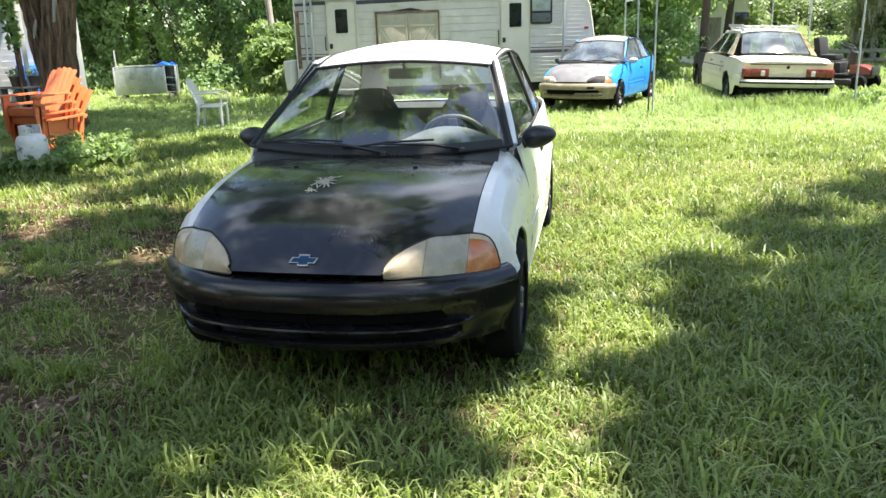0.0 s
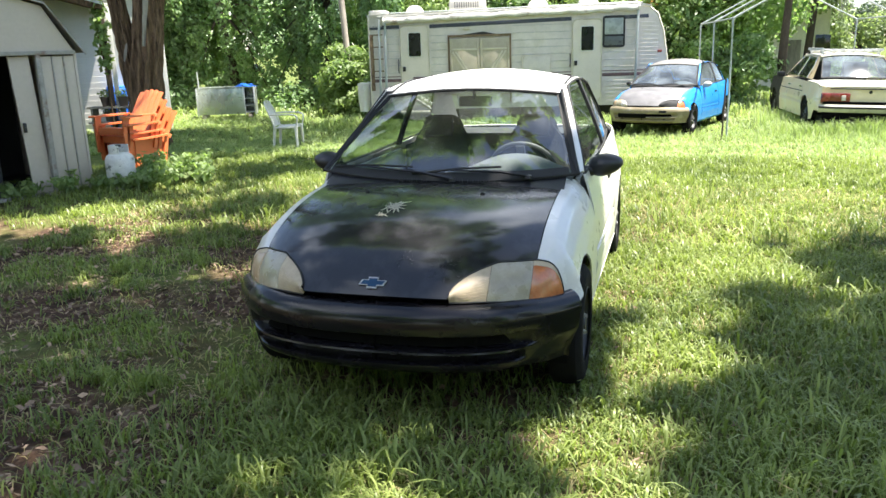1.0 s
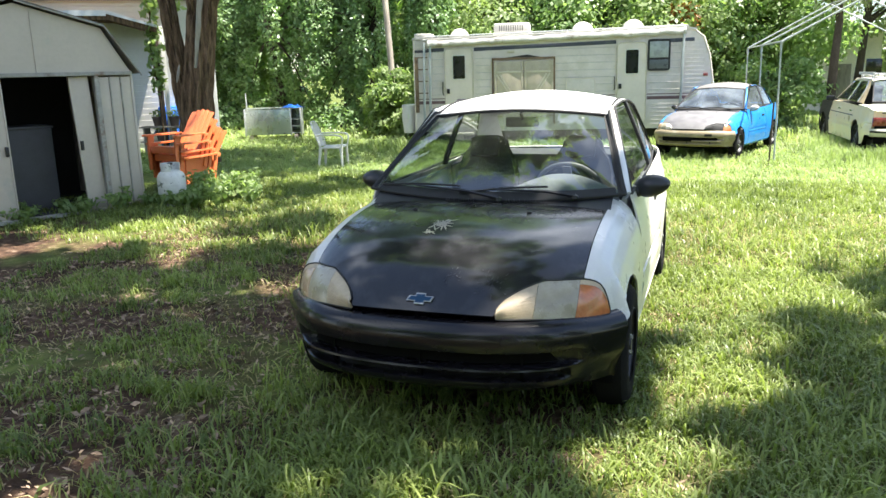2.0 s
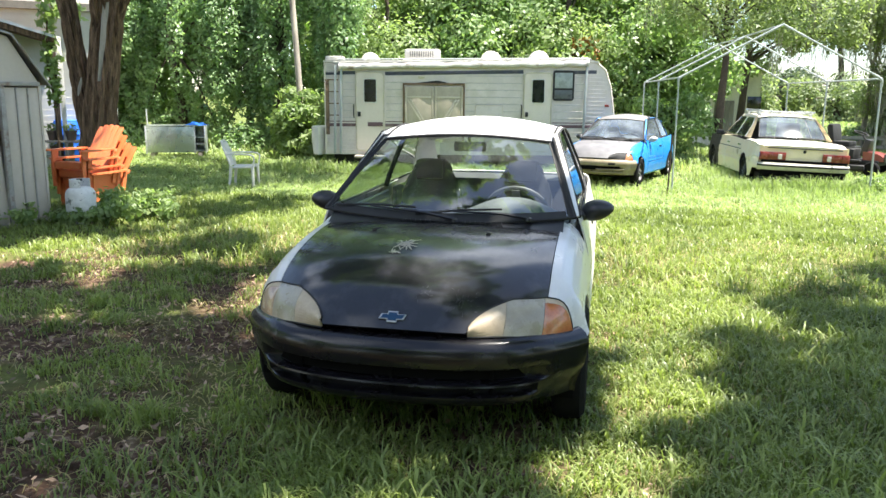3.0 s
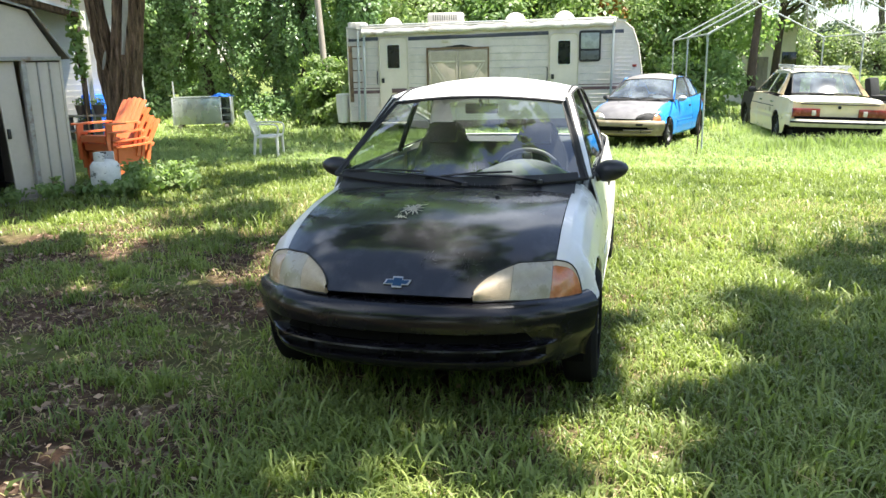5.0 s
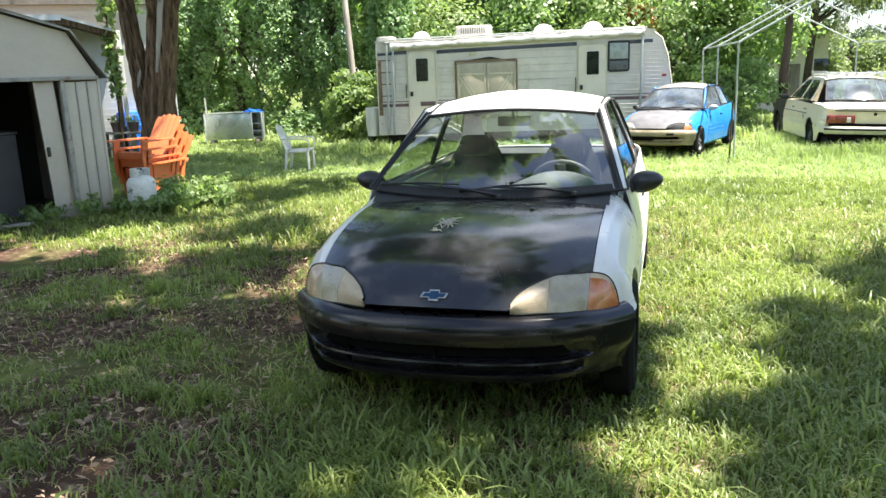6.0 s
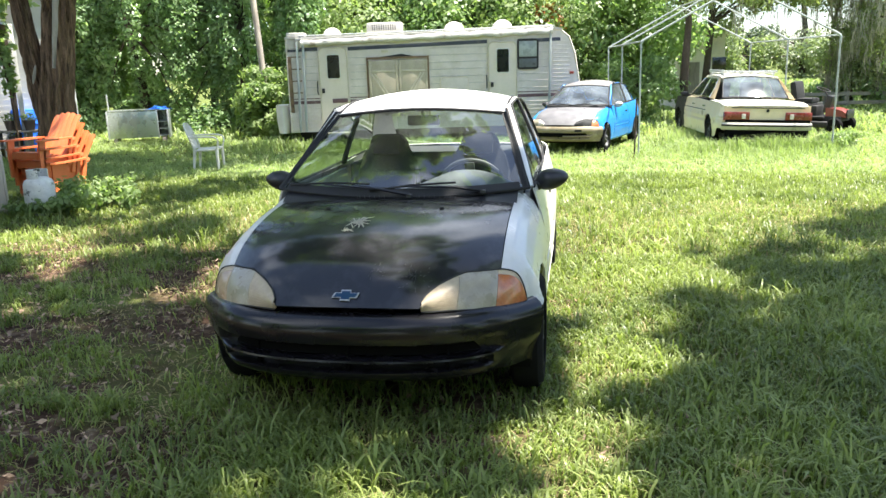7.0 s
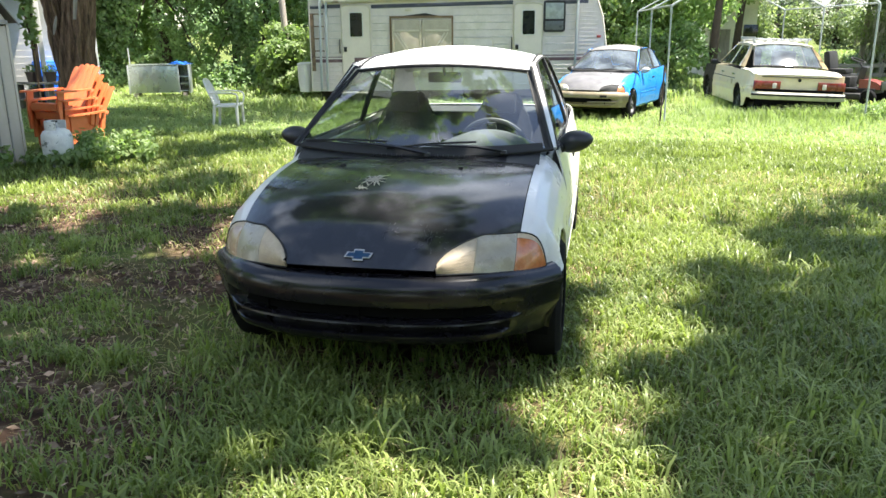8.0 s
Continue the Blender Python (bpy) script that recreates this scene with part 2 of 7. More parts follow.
def tube(bm, pts, radii, seg=8, cap=True):
    """A round bar along points; radii: one number, or one for each point."""
    pts = [Vector(p) for p in pts]
    if not hasattr(radii, "__len__"):
        radii = [radii] * len(pts)
    rings, side = [], None
    for i, (p, r) in enumerate(zip(pts, radii)):
        d = (pts[min(i + 1, len(pts) - 1)] - pts[max(i - 1, 0)]).normalized()
        if side is None:
            side = d.orthogonal().normalized()
        side = (side - d * side.dot(d)).normalized()
        up = d.cross(side)
        rings.append([bm.verts.new(p + r * (math.cos(a) * side + math.sin(a) * up)) for a in (k * 2 * math.pi / seg for k in range(seg))])
    for a, c in zip(rings, rings[1:]):
        for k in range(seg):
            bm.faces.new((a[k], a[(k + 1) % seg], c[(k + 1) % seg], c[k]))
    if cap:
        bm.faces.new(rings[0][::-1])
        bm.faces.new(rings[-1])
    return bm


def tubed(*args, **kw):
    return tube(bmesh.new(), *args, **kw)


def lathe(profile, seg=24, axis="z"):
    """A turned body from (radius, height) pairs."""
    bm = bmesh.new()
    put = {"z": lambda r, h, c, s: (r * c, r * s, h), "x": lambda r, h, c, s: (h, r * c, r * s), "y": lambda r, h, c, s: (r * c, h, r * s)}[axis]
    rings = [[bm.verts.new(put(max(r, 1e-4), h, math.cos(k * 2 * math.pi / seg), math.sin(k * 2 * math.pi / seg))) for k in range(seg)] for r, h in profile]
    for a, c in zip(rings, rings[1:]):
        for k in range(seg):
            bm.faces.new((a[k], a[(k + 1) % seg], c[(k + 1) % seg], c[k]))
    return bm


def sheet(fn, us, vs, thick=0.0, keep=None):
    """A surface fn(u, v) over a grid, made solid by thick; keep(p) drops cells whose four corners all fail it."""
    bm = bmesh.new()
    g = [[bm.verts.new(fn(u, v)) for v in vs] for u in us]
    for i in range(len(us) - 1):
        for j in range(len(vs) - 1):
            q = (g[i][j], g[i + 1][j], g[i + 1][j + 1], g[i][j + 1])
            if keep is None or any(keep(w.co) for w in q):
                bm.faces.new(q)
    bmesh.ops.remove_doubles(bm, verts=bm.verts, dist=1e-5)
    if keep is not None:
        bmesh.ops.delete(bm, geom=[v for v in bm.verts if not v.link_faces], context="VERTS")
    if thick:
        bmesh.ops.recalc_face_normals(bm, faces=bm.faces)
        bmesh.ops.solidify(bm, geom=bm.faces[:], thickness=thick)
    return bm


def steps(a, c, n):
    return [a + (c - a) * k / n for k in range(n + 1)]


def curve(pts, n):
    """A smooth line through control points, sampled n times for each span."""
    p = [Vector(q) for q in pts]
    p = [2 * p[0] - p[1]] + p + [2 * p[-1] - p[-2]]
    out = []
    for i in range(1, len(p) - 2):
        for k in range(n):
            t = k / n
            a, b, c, d = p[i - 1:i + 3]
            out.append(0.5 * ((2 * b) + (c - a) * t + (2 * a - 5 * b + 4 * c - d) * t * t + (3 * b - a - 3 * c + d) * t ** 3))
    return out + [p[-2]]


def prism(outline, depth, axis="y"):
    """An outline of (a, b) pairs pushed to a depth. axis y: in x and z; x: in y and z; z: in x and y."""
    bm = bmesh.new()
    put = {"y": lambda a, c, d: (a, d, c), "x": lambda a, c, d: (d, a, c), "z": lambda a, c, d: (a, c, d)}[axis]
    lo, hi = ([bm.verts.new(put(a, c, d)) for a, c in outline] for d in (0, depth))
    bm.faces.new(lo)
    bm.faces.new(hi[::-1])
    for k in range(len(lo)):
        j = (k + 1) % len(lo)
        bm.faces.new((lo[k], hi[k], hi[j], lo[j]))
    return bm


def smooth01(t):
    t = min(1, max(0, t))
    return t * t * (3 - 2 * t)


def ground_z(x, y):
    """The yard falls gently away from the shed and the first car."""
    return -0.28 * smooth01((y - 4.5) / 9) + 0.10 * smooth01((-x - 7) / 3) * smooth01((y - 8) / 6)


# ---- ground ----
def build_ground():
    xs = sorted(set(list(np.arange(-20, 20.1, 0.5)) + [-400, -200, -100, -60, -40, -30, 30, 40, 60, 100, 200, 400]))
    ys = sorted(set(list(np.arange(-12, 36.1, 0.5)) + [-400, -200, -100, -50, -25, 45, 60, 80, 120, 200, 400]))
    fn = lambda x, y: (x, y, ground_z(x, y) + (0.03 * noise.noise((x * 0.7, y * 0.7, 0)) if abs(x) < 20 and -12 < y < 36 else 0) - 0.02)
    tagged(part("ground", sheet(fn, xs, ys), M["ground"]), "sandy soil yard overgrown with grass", "ground", kind="structure")


build_ground()


# ---- cars ----
M.update(
    white_paint=material("white_car_paint", (0.62, 0.60, 0.565), 0.34, var=0.05, scale=3, coat=0.35, coat_rough=0.16, dark=(0.58, 0.57, 0.54), dark_at=(0.62, 0.8)),
    roof_paint=material("chalky_white_paint", (0.72, 0.71, 0.70), 0.5, var=0.06, scale=3, dark=(0.62, 0.58, 0.53), dark_at=(0.64, 0.8)),
    # grey mottle: patchy spray, with blurred reflections and dapples put into the colour
    black_hood=material("dull_black_paint", (0.0055, 0.0055, 0.0065), 0.48, var=0.4, scale=11, dark=(0.024, 0.0235, 0.027), dark_at=(0.50, 0.72), rough_var=0.10, bump=0.08, bump_scale=7, coat=0.8, coat_ior=1.55, coat_rough=0.11, spec=0.12, stretch=(1.0, 0.7, 1.0)),
    black_bumper=material("glossy_black_bumper", (0.006, 0.0055, 0.007), 0.25, var=0.3, scale=6, rough_var=0.08, bump=0.04, bump_scale=150, spec=0.14, coat=0.45, coat_rough=0.16),
    black_plastic=material("black_plastic", (0.012, 0.012, 0.014), 0.42, var=0.2, scale=10),
    rubber=material("black_rubber", (0.014, 0.014, 0.014), 0.8, var=0.3, scale=12),
    tyre=material("tyre_rubber", (0.007, 0.007, 0.007), 0.9, var=0.35, scale=14, bump=0.3, bump_scale=90, dark=(0.018, 0.016, 0.013), dark_at=(0.62, 0.82), spec=0.12),
    rim=material("black_steel_wheel", (0.02, 0.02, 0.022), 0.5, metal=0.0, var=0.3, scale=12, dark=(0.06, 0.042, 0.03), dark_at=(0.62, 0.75)),
    lug=material("bare_steel_nut", (0.34, 0.34, 0.34), 0.5, metal=0.4, var=0.2),
    lens=material("yellowed_lamp_lens", (0.38, 0.305, 0.21), 0.5, var=0.16, scale=6, coat=0.12, coat_rough=0.25, dark=(0.33, 0.26, 0.17), dark_at=(0.5, 0.75)),
    lens_bowl=material("silvered_lamp_bowl", (0.30, 0.265, 0.195), 0.30, var=0.14, scale=7, coat=0.25, coat_rough=0.12, dark=(0.24, 0.205, 0.15), dark_at=(0.5, 0.7)),
    amber_pale=material("sun_faded_amber_lens", (0.40, 0.27, 0.17), 0.25, var=0.2, scale=9, coat=0.6, dark=(0.42, 0.33, 0.24), dark_at=(0.45, 0.7)),
    amber=material("amber_lens", (0.42, 0.135, 0.05), 0.2, var=0.25, scale=9, coat=0.5, dark=(0.44, 0.24, 0.12), dark_at=(0.48, 0.66)),
    red_lens=material("red_lamp_lens", (0.20, 0.022, 0.016), 0.25, var=0.2, scale=9, coat=0.6),
    pale_lens=material("clear_lamp_lens", (0.62, 0.56, 0.52), 0.25, var=0.15, scale=9, coat=0.6),
    glass=glass_material("dusty_car_glass", (0.74, 0.81, 0.79), 0.02, 0.018, sheen=0.14),
    glass_dk=glass_material("tinted_car_glass", (0.42, 0.47, 0.46), 0.02, 0.02),
    # bluish film stands for the sky reflected in these panes
    glass_sheen=glass_material("sky_film_glass", (0.42, 0.48, 0.50), 0.06, 0.20, (0.42, 0.49, 0.55), sheen=0.07),
    seat=material("dark_grey_seat_cloth", (0.028, 0.028, 0.031), 0.95, var=0.3, scale=9, bump=0.3),
    trim_pale=material("pale_headlining", (0.62, 0.62, 0.60), 0.85, var=0.08, scale=6),
    # lighter than the dark vinyl, for the sky reflected over the dash
    dash_vinyl=material("grey_dash_vinyl", (0.12, 0.13, 0.135), 0.6, var=0.12, scale=6, bump=0.1),
    trim_lt=material("pale_grey_vinyl", (0.36, 0.37, 0.38), 0.6, var=0.12, scale=6),
    trim_md=material("mid_grey_vinyl", (0.075, 0.077, 0.08), 0.6, var=0.12, scale=6),
    trim_dk=material("charcoal_vinyl", (0.06, 0.06, 0.065), 0.65, var=0.2, scale=6),
    chip=material("peeled_primer", (0.56, 0.52, 0.42), 0.8, var=0.15, spread=0.12, island=True),
    # near-black put in for the shade inside slots, wells and gaps
    void=material("unlit_black", (0.004, 0.004, 0.004), 0.95, var=0.1, spec=0.05),
    # grey of the flecks that stand for sun glints on the hood
    sun_fleck=material("hood_glint_grey", (0.055, 0.055, 0.058), 0.6, var=0.2, spread=0.6, island=True),
    badge_blue=material("blue_enamel", (0.012, 0.045, 0.10), 0.65, var=0.1, spec=0.2),
    chrome=material("chrome_trim", (0.72, 0.72, 0.72), 0.14, metal=1.0, var=0.08),
    blue_paint=material("bright_blue_paint", (0.012, 0.20, 0.56), 0.38, var=0.10, scale=4, coat=0.35, dark=(0.03, 0.26, 0.60), dark_at=(0.55, 0.8)),
    grey_hood=material("weathered_grey_paint", (0.13, 0.125, 0.13), 0.5, var=0.25, scale=5, dark=(0.50, 0.49, 0.49), dark_at=(0.64, 0.68)),
    grey_roof=material("faded_grey_roof", (0.16, 0.15, 0.145), 0.55, var=0.25, scale=4),
    tan_bumper=material("scuffed_tan_bumper", (0.22, 0.18, 0.115), 0.5, var=0.25, scale=5, dark=(0.38, 0.34, 0.29), dark_at=(0.56, 0.72)),
    cream=material("cream_car_paint", (0.74, 0.62, 0.42), 0.36, var=0.07, scale=3, coat=0.3, dark=(0.74, 0.70, 0.58), dark_at=(0.5, 0.72)),
    cream_top=material("bleached_cream_paint", (0.78, 0.74, 0.64), 0.42, var=0.06, scale=3, coat=0.2, dark=(0.66, 0.58, 0.42), dark_at=(0.62, 0.8)),
)


def nose_y(x):
    """Plan line of the front: how far back the nose lies at half-width x."""
    return -0.02 + 0.20 * x * x + 0.75 * x ** 4


def hood_z(x, y):
    s = y - nose_y(x) + 0.03
    return 0.585 + 0.30 * (1 - math.exp(-max(s, 0) / 0.27)) + 0.006 - 0.026 * (x / 0.62) ** 2 + 0.012 * max(0, y - 0.6)


def hood_front(x):
    return nose_y(x) - 0.03 + 0.138 * min(1, max(0, abs(x) - 0.312) / 0.17) ** 0.52


def hood_rear(x):
    return 0.885 + 0.075 * (x / 0.62) ** 2


def side_x(y, z):
    w = 0.79 - (0.02 * ((0.5 - z) / 0.28) ** 2 if z < 0.5 else 0.072 * ((z - 0.5) / 0.4) ** 2)
    if y > 2.9:
        w -= 0.16 * ((y - 2.9) / 0.78) ** 2.5
    return w


def dash_rise(x):
    """The swell of the dashboard over the dials and before the passenger."""
    return 0.025 + 0.112 * math.exp(-abs((x - 0.34) / 0.25) ** 2.4) + 0.035 / (1 + math.exp((x + 0.32) / 0.04))


def glass_x(y, z):
    w = 0.714 - 0.176 * (max(0, z - 0.9) / 0.44) ** 1.12
    return w - (0.10 * ((y - 2.4) / 1.1) ** 2 if y > 2.4 else 0)


def roof_z(x, y):
    c = 1.405 - (0.10 * ((2.2 - y) / 0.6) ** 2 if y < 2.2 else 0.12 * ((y - 2.2) / 0.7) ** 2)
    return c - 0.066 * (abs(x) / 0.52) ** 1.9


def screen_top(x):
    return 1.625 + 0.085 * (x / 0.5) ** 2


def screen_foot(x):
    return Vector((x, 0.945 + 0.125 * (x / 0.65) ** 2, 0.884 + 0.024 * (x / 0.65) ** 2))


def arch_cut(fn, yc, zc, r):
    """Wraps a panel's surface so that points inside a wheel arch slide to its rim."""
    def cut(u, v):
        p = Vector(fn(u, v))
        d = Vector((p.y - yc, p.z - zc))
        if d.length < r:
            d = d.normalized() * r if d.length > 1e-4 else Vector((0, r))
            p.y, p.z = yc + d.x, zc + d.y
        return p
    return cut


def arch_keep(yc, zc, r):
    return lambda p: (p.y - yc) ** 2 + (p.z - zc) ** 2 > (r + 1e-3) ** 2


def wheel(parent, x, y, side, turn=0, r=0.283, w=0.16, rim_mat=None, hubcap=False):
    hub = new("wheel")
    hub.parent = parent
    hub.matrix_basis = pose(x, y, r, 0, 0, turn + (0 if side > 0 else 180))
    k = r / 0.283
    prof = [(0.168 * k, -w / 2 + 0.01), (0.2 * k, -w / 2), (0.25 * k, -w / 2 + 0.004), (0.276 * k, -w / 2 + 0.025), (r, -w / 2 + 0.05), (r, w / 2 - 0.05), (0.276 * k, w / 2 - 0.025), (0.25 * k, w / 2 - 0.004), (0.2 * k, w / 2), (0.168 * k, w / 2 - 0.01)]
    part("tyre", lathe(prof, 40, "x"), M["tyre"], hub)
    face = [(0.17 * k, w / 2 - 0.004), (0.178 * k, w / 2 - 0.012), (0.165 * k, w / 2 - 0.03), (0.155 * k, w / 2 - 0.055), (0.11 * k, w / 2 - 0.05), (0.085 * k, w / 2 - 0.025), (0.06 * k, w / 2 - 0.02), (0.035 * k, w / 2 - 0.018), (0.03 * k, w / 2 - 0.008), (0.0, w / 2 - 0.007)]
    rim = part("rim", lathe(face, 36, "x"), rim_mat or M["rim"], hub)
    for i in range(4):
        a = i * math.pi / 2 + 0.4
        part("wheel_nut", tubed([(w / 2 - 0.025, 0.052 * k * math.cos(a), 0.052 * k * math.sin(a)), (w / 2 - 0.008, 0.052 * k * math.cos(a), 0.052 * k * math.sin(a))], 0.011, 6), M["lug"], rim)
    for i in range(10):
        a = i * math.pi / 5
        part("vent_hole", tubed([(w / 2 - 0.06, 0.128 * k * math.cos(a), 0.128 * k * math.sin(a)), (w / 2 - 0.046, 0.128 * k * math.cos(a), 0.128 * k * math.sin(a))], 0.015, 8), M["rubber"], rim)
    return hub


def seat(parent, x, y):
    s = new("front_seat")
    s.parent = parent
    s.matrix_basis = pose(x, y, 0.30)
    part("cushion", boxed((0.48, 0.50, 0.16), (0, 0, 0.10), 0.05), M["seat"], s)
    back = [(-0.24, 0.10), (-0.245, 0.34), (-0.22, 0.50), (-0.165, 0.60), (-0.135, 0.70), (-0.125, 0.80), (-0.09, 0.85), (0.09, 0.85), (0.125, 0.80), (0.135, 0.70), (0.165, 0.60), (0.22, 0.50), (0.245, 0.34), (0.24, 0.10)]
    bm = prism(back, 0.13)
    bmesh.ops.bevel(bm, geom=bm.edges[:], offset=0.03, segments=2, profile=0.6, affect="EDGES")
    part("backrest", bm, M["seat"], s).matrix_basis = pose(0, 0.21, 0.0, -13)
    part("head_bolster", boxed((0.19, 0.05, 0.13), (0, 0.345, 0.755), 0.02, (-13, 0, 0)), M["seat"], s)


def hatchback(name, label, m, paint, hood, roof, bumper, lamp, turn_lamp, mirror_mats, glass, seats, chipped, badge, dark_lamp=None):
    """A small rounded three-door hatchback, nose towards -y, its badge over the origin."""
    car = thing(name, label, "car", m)
    # hood with a folded rim
    xs = steps(-0.622, 0.622, 44)
    part("hood", sheet(lambda x, t: (x, hood_front(x) + t * (hood_rear(x) - hood_front(x)), hood_z(x, hood_front(x) + t * (hood_rear(x) - hood_front(x)))), xs, [t ** 1.4 for t in steps(0, 1, 30)], 0.012), M[hood], car, chipped)
    # bumper with two long slots
    prof = [(0.566, -0.05), (0.563, 0.0), (0.557, 0.032), (0.540, 0.058), (0.505, 0.074), (0.470, 0.077), (0.440, 0.072), (0.434, 0.060), (0.430, 0.022), (0.380, 0.018), (0.376, 0.058), (0.370, 0.072), (0.362, 0.074), (0.356, 0.064), (0.352, 0.022), (0.322, 0.018), (0.318, 0.052), (0.312, 0.062), (0.300, 0.062), (0.282, 0.046), (0.262, 0.015), (0.25, -0.06)]
    bx = [0.757 * math.sin(a * math.pi / 2) ** 0.8 if a > 0 else -0.757 * math.sin(-a * math.pi / 2) ** 0.8 for a in steps(-1, 1, 72)]

    def bump(x, k):
        z, off = prof[k]
        slot = 1 - smooth01((abs(x) - 0.585 + (0.04 if z < 0.36 else 0)) / 0.03)
        if 0.305 < z < 0.445:
            off = off * slot + (0.076 - 0.012 * (0.47 - z) / 0.17) * (1 - slot)
        corner = smooth01((abs(x) - 0.50) / 0.2)
        if z < 0.47:
            off += (0.066 - 0.055 * smooth01((0.42 - z) / 0.16) - off) * corner
        off -= 0.016 * corner
        slope = 0.4 * x + 3.0 * x ** 3
        nrm = Vector((slope, -1)).normalized()
        z -= 0.02 * smooth01((abs(x) - 0.5) / 0.25) * (1 if z > 0.5 else 0)
        return (x + nrm.x * off, nose_y(x) + nrm.y * off, z)
    bumper_ob = part("front_bumper", sheet(arch_cut(bump, 0.63, 0.285, 0.318), bx, list(range(len(prof)))), M[bumper], car, sharp=50)
    # near-black ribs and insert stand for the shade inside the slots
    for x in (-0.42, 0.0, 0.42):
        for z in (0.405, 0.337):
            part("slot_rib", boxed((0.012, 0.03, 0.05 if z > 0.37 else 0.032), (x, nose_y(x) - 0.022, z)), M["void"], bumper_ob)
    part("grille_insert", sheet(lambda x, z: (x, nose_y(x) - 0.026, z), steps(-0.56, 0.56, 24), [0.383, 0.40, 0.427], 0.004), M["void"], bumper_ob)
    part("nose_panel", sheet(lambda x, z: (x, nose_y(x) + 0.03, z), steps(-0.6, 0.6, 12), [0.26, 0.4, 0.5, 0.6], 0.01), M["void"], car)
    # lamps
    for s in (1, -1):
        def lens(x, k, s=s):
            foot = Vector((x, nose_y(x) - 0.022, 0.566 - 0.03 * smooth01((x - 0.4) / 0.34)))
            if x < 0.622:
                top = Vector((x, hood_front(x) - 0.006, hood_z(x, hood_front(x)) - 0.002))
            else:
                t = (x - 0.622) / 0.112
                e = Vector((0.622, hood_front(0.622) - 0.006, hood_z(0.622, hood_front(0.622)) - 0.002))
                f = Vector((0.734, nose_y(0.734) - 0.02, 0.55))
                top = e.lerp(f, t) + Vector((0.016, 0.006, 0.058)) * math.sin(math.pi * t) * (0.55 + 0.45 * t)
            p = foot.lerp(top, k)
            p += Vector((0.006, -0.020, 0.010)) * math.sin(math.pi * k) * min(1, 6 * (0.735 - x) + 0.1)
            return (s * p.x, p.y, p.z)
        ks = steps(0, 1, 10)
        hl = new("headlight")
        hl.parent = car
        lmat = M[lamp] if not (dark_lamp and s > 0) else M[dark_lamp]
        part("lens", sheet(lens, steps(0.318, 0.458, 12), ks, 0.012), lmat, hl, "hazy yellowed lens")
        part("bowl_lens", sheet(lens, steps(0.4595, 0.611, 12), ks, 0.012), M["lens_bowl"] if not (dark_lamp and s > 0) else lmat, hl, "dull silvered lamp bowl behind the lens")
        part("turn_signal", sheet(lens, steps(0.6125, 0.734, 12), steps(0, 0.84, 9), 0.012), M[turn_lamp if s > 0 else "amber_pale"], hl, "faded amber lens")
        part("side_lens", sheet(lens, steps(0.6125, 0.734, 12), steps(0.845, 1, 3), 0.012), lmat, hl)
        edge = [lens(x, 0) for x in steps(0.318, 0.734, 16)] + [lens(x, 1) for x in steps(0.73, 0.318, 24)]
        part("lamp_seal", tubed([Vector(p) + Vector((0, -0.002, 0)) for p in edge], 0.0035, 5), M["rubber"], hl)
        rib = lambda x, k, s=s: Vector(lens(x, k)) + Vector((0, -0.003, 0.001))
        for z in range(7):
            k = 0.10 + z * 0.085
            part("flute", tubed([rib(x, k) for x in steps(0.345 + z * 0.012, 0.46, 5)], 0.0008, 4), lmat, hl)
    # flanks
    for s in (1, -1):
        def fender(y, v, s=s):
            zh = hood_z(0.622, min(y, 0.93)) if y < 0.93 else hood_z(0.622, 0.93) + 0.03 * smooth01((y - 0.93) / 0.2)
            keys = ((0.626, zh - 0.002), (0.67, zh - 0.014), (0.715, zh - 0.055), (0.752, zh - 0.12), (0.778, zh - 0.21), (0.79, zh - 0.32 if zh > 0.82 else 0.5))
            if v <= 5:
                i = min(int(v), 4)
                t = v - i
                a, b = keys[i], keys[i + 1]
                x, z = a[0] + (b[0] - a[0]) * t, a[1] + (b[1] - a[1]) * t
            else:
                z = keys[5][1] + (0.24 - keys[5][1]) * (v - 5) / 3
                x = side_x(y, z)
            if y < 0.42:
                lim = 0.79
                for _ in range(12):
                    lim -= (nose_y(lim) - y) / (0.4 * lim + 3 * lim ** 3)
                x = 0.622 + (x - 0.622) * max(0.12, (min(lim, 0.79) + 0.014 - 0.622)) / 0.168
            return (s * x, y, z)
        cut = arch_cut(fender, 0.63, 0.285, 0.325)
        part("fender", sheet(cut, steps(0.262, 1.168, 38), [k / 4 for k in range(33)], 0.008, lambda p: arch_keep(0.63, 0.285, 0.325)(p) and not (p.y < 0.42 and p.z < 0.475)), M[paint], car)
        dz = [0.245, 0.30, 0.36, 0.42, 0.48, 0.52, 0.56, 0.62, 0.68, 0.74, 0.80, 0.85, 0.898]

        def door(y, z, s=s):
            x = side_x(y, z) - (0.010 if 0.46 < z < 0.50 else 0) + (0.006 if 0.40 < z < 0.45 else 0)
            return (s * x, y, z)
        dr = part("door", sheet(door, steps(1.176, 2.338, 20), dz, 0.01), M[paint], car)
        part("door_handle", boxed((0.02, 0.16, 0.035), (s * 0.765, 2.16, 0.74), 0.008), M["black_plastic"], dr)
        part("rub_strip", boxed((0.012, 1.14, 0.03), (s * 0.786, 1.757, 0.475), 0.004), M[paint], dr)
        part("rocker", sheet(lambda y, k, s=s: (s * (0.776 - 0.05 * k), y, 0.243 - 0.05 * k), steps(0.97, 2.66, 10), [0, 0.4, 1], 0.01), M[paint], car)

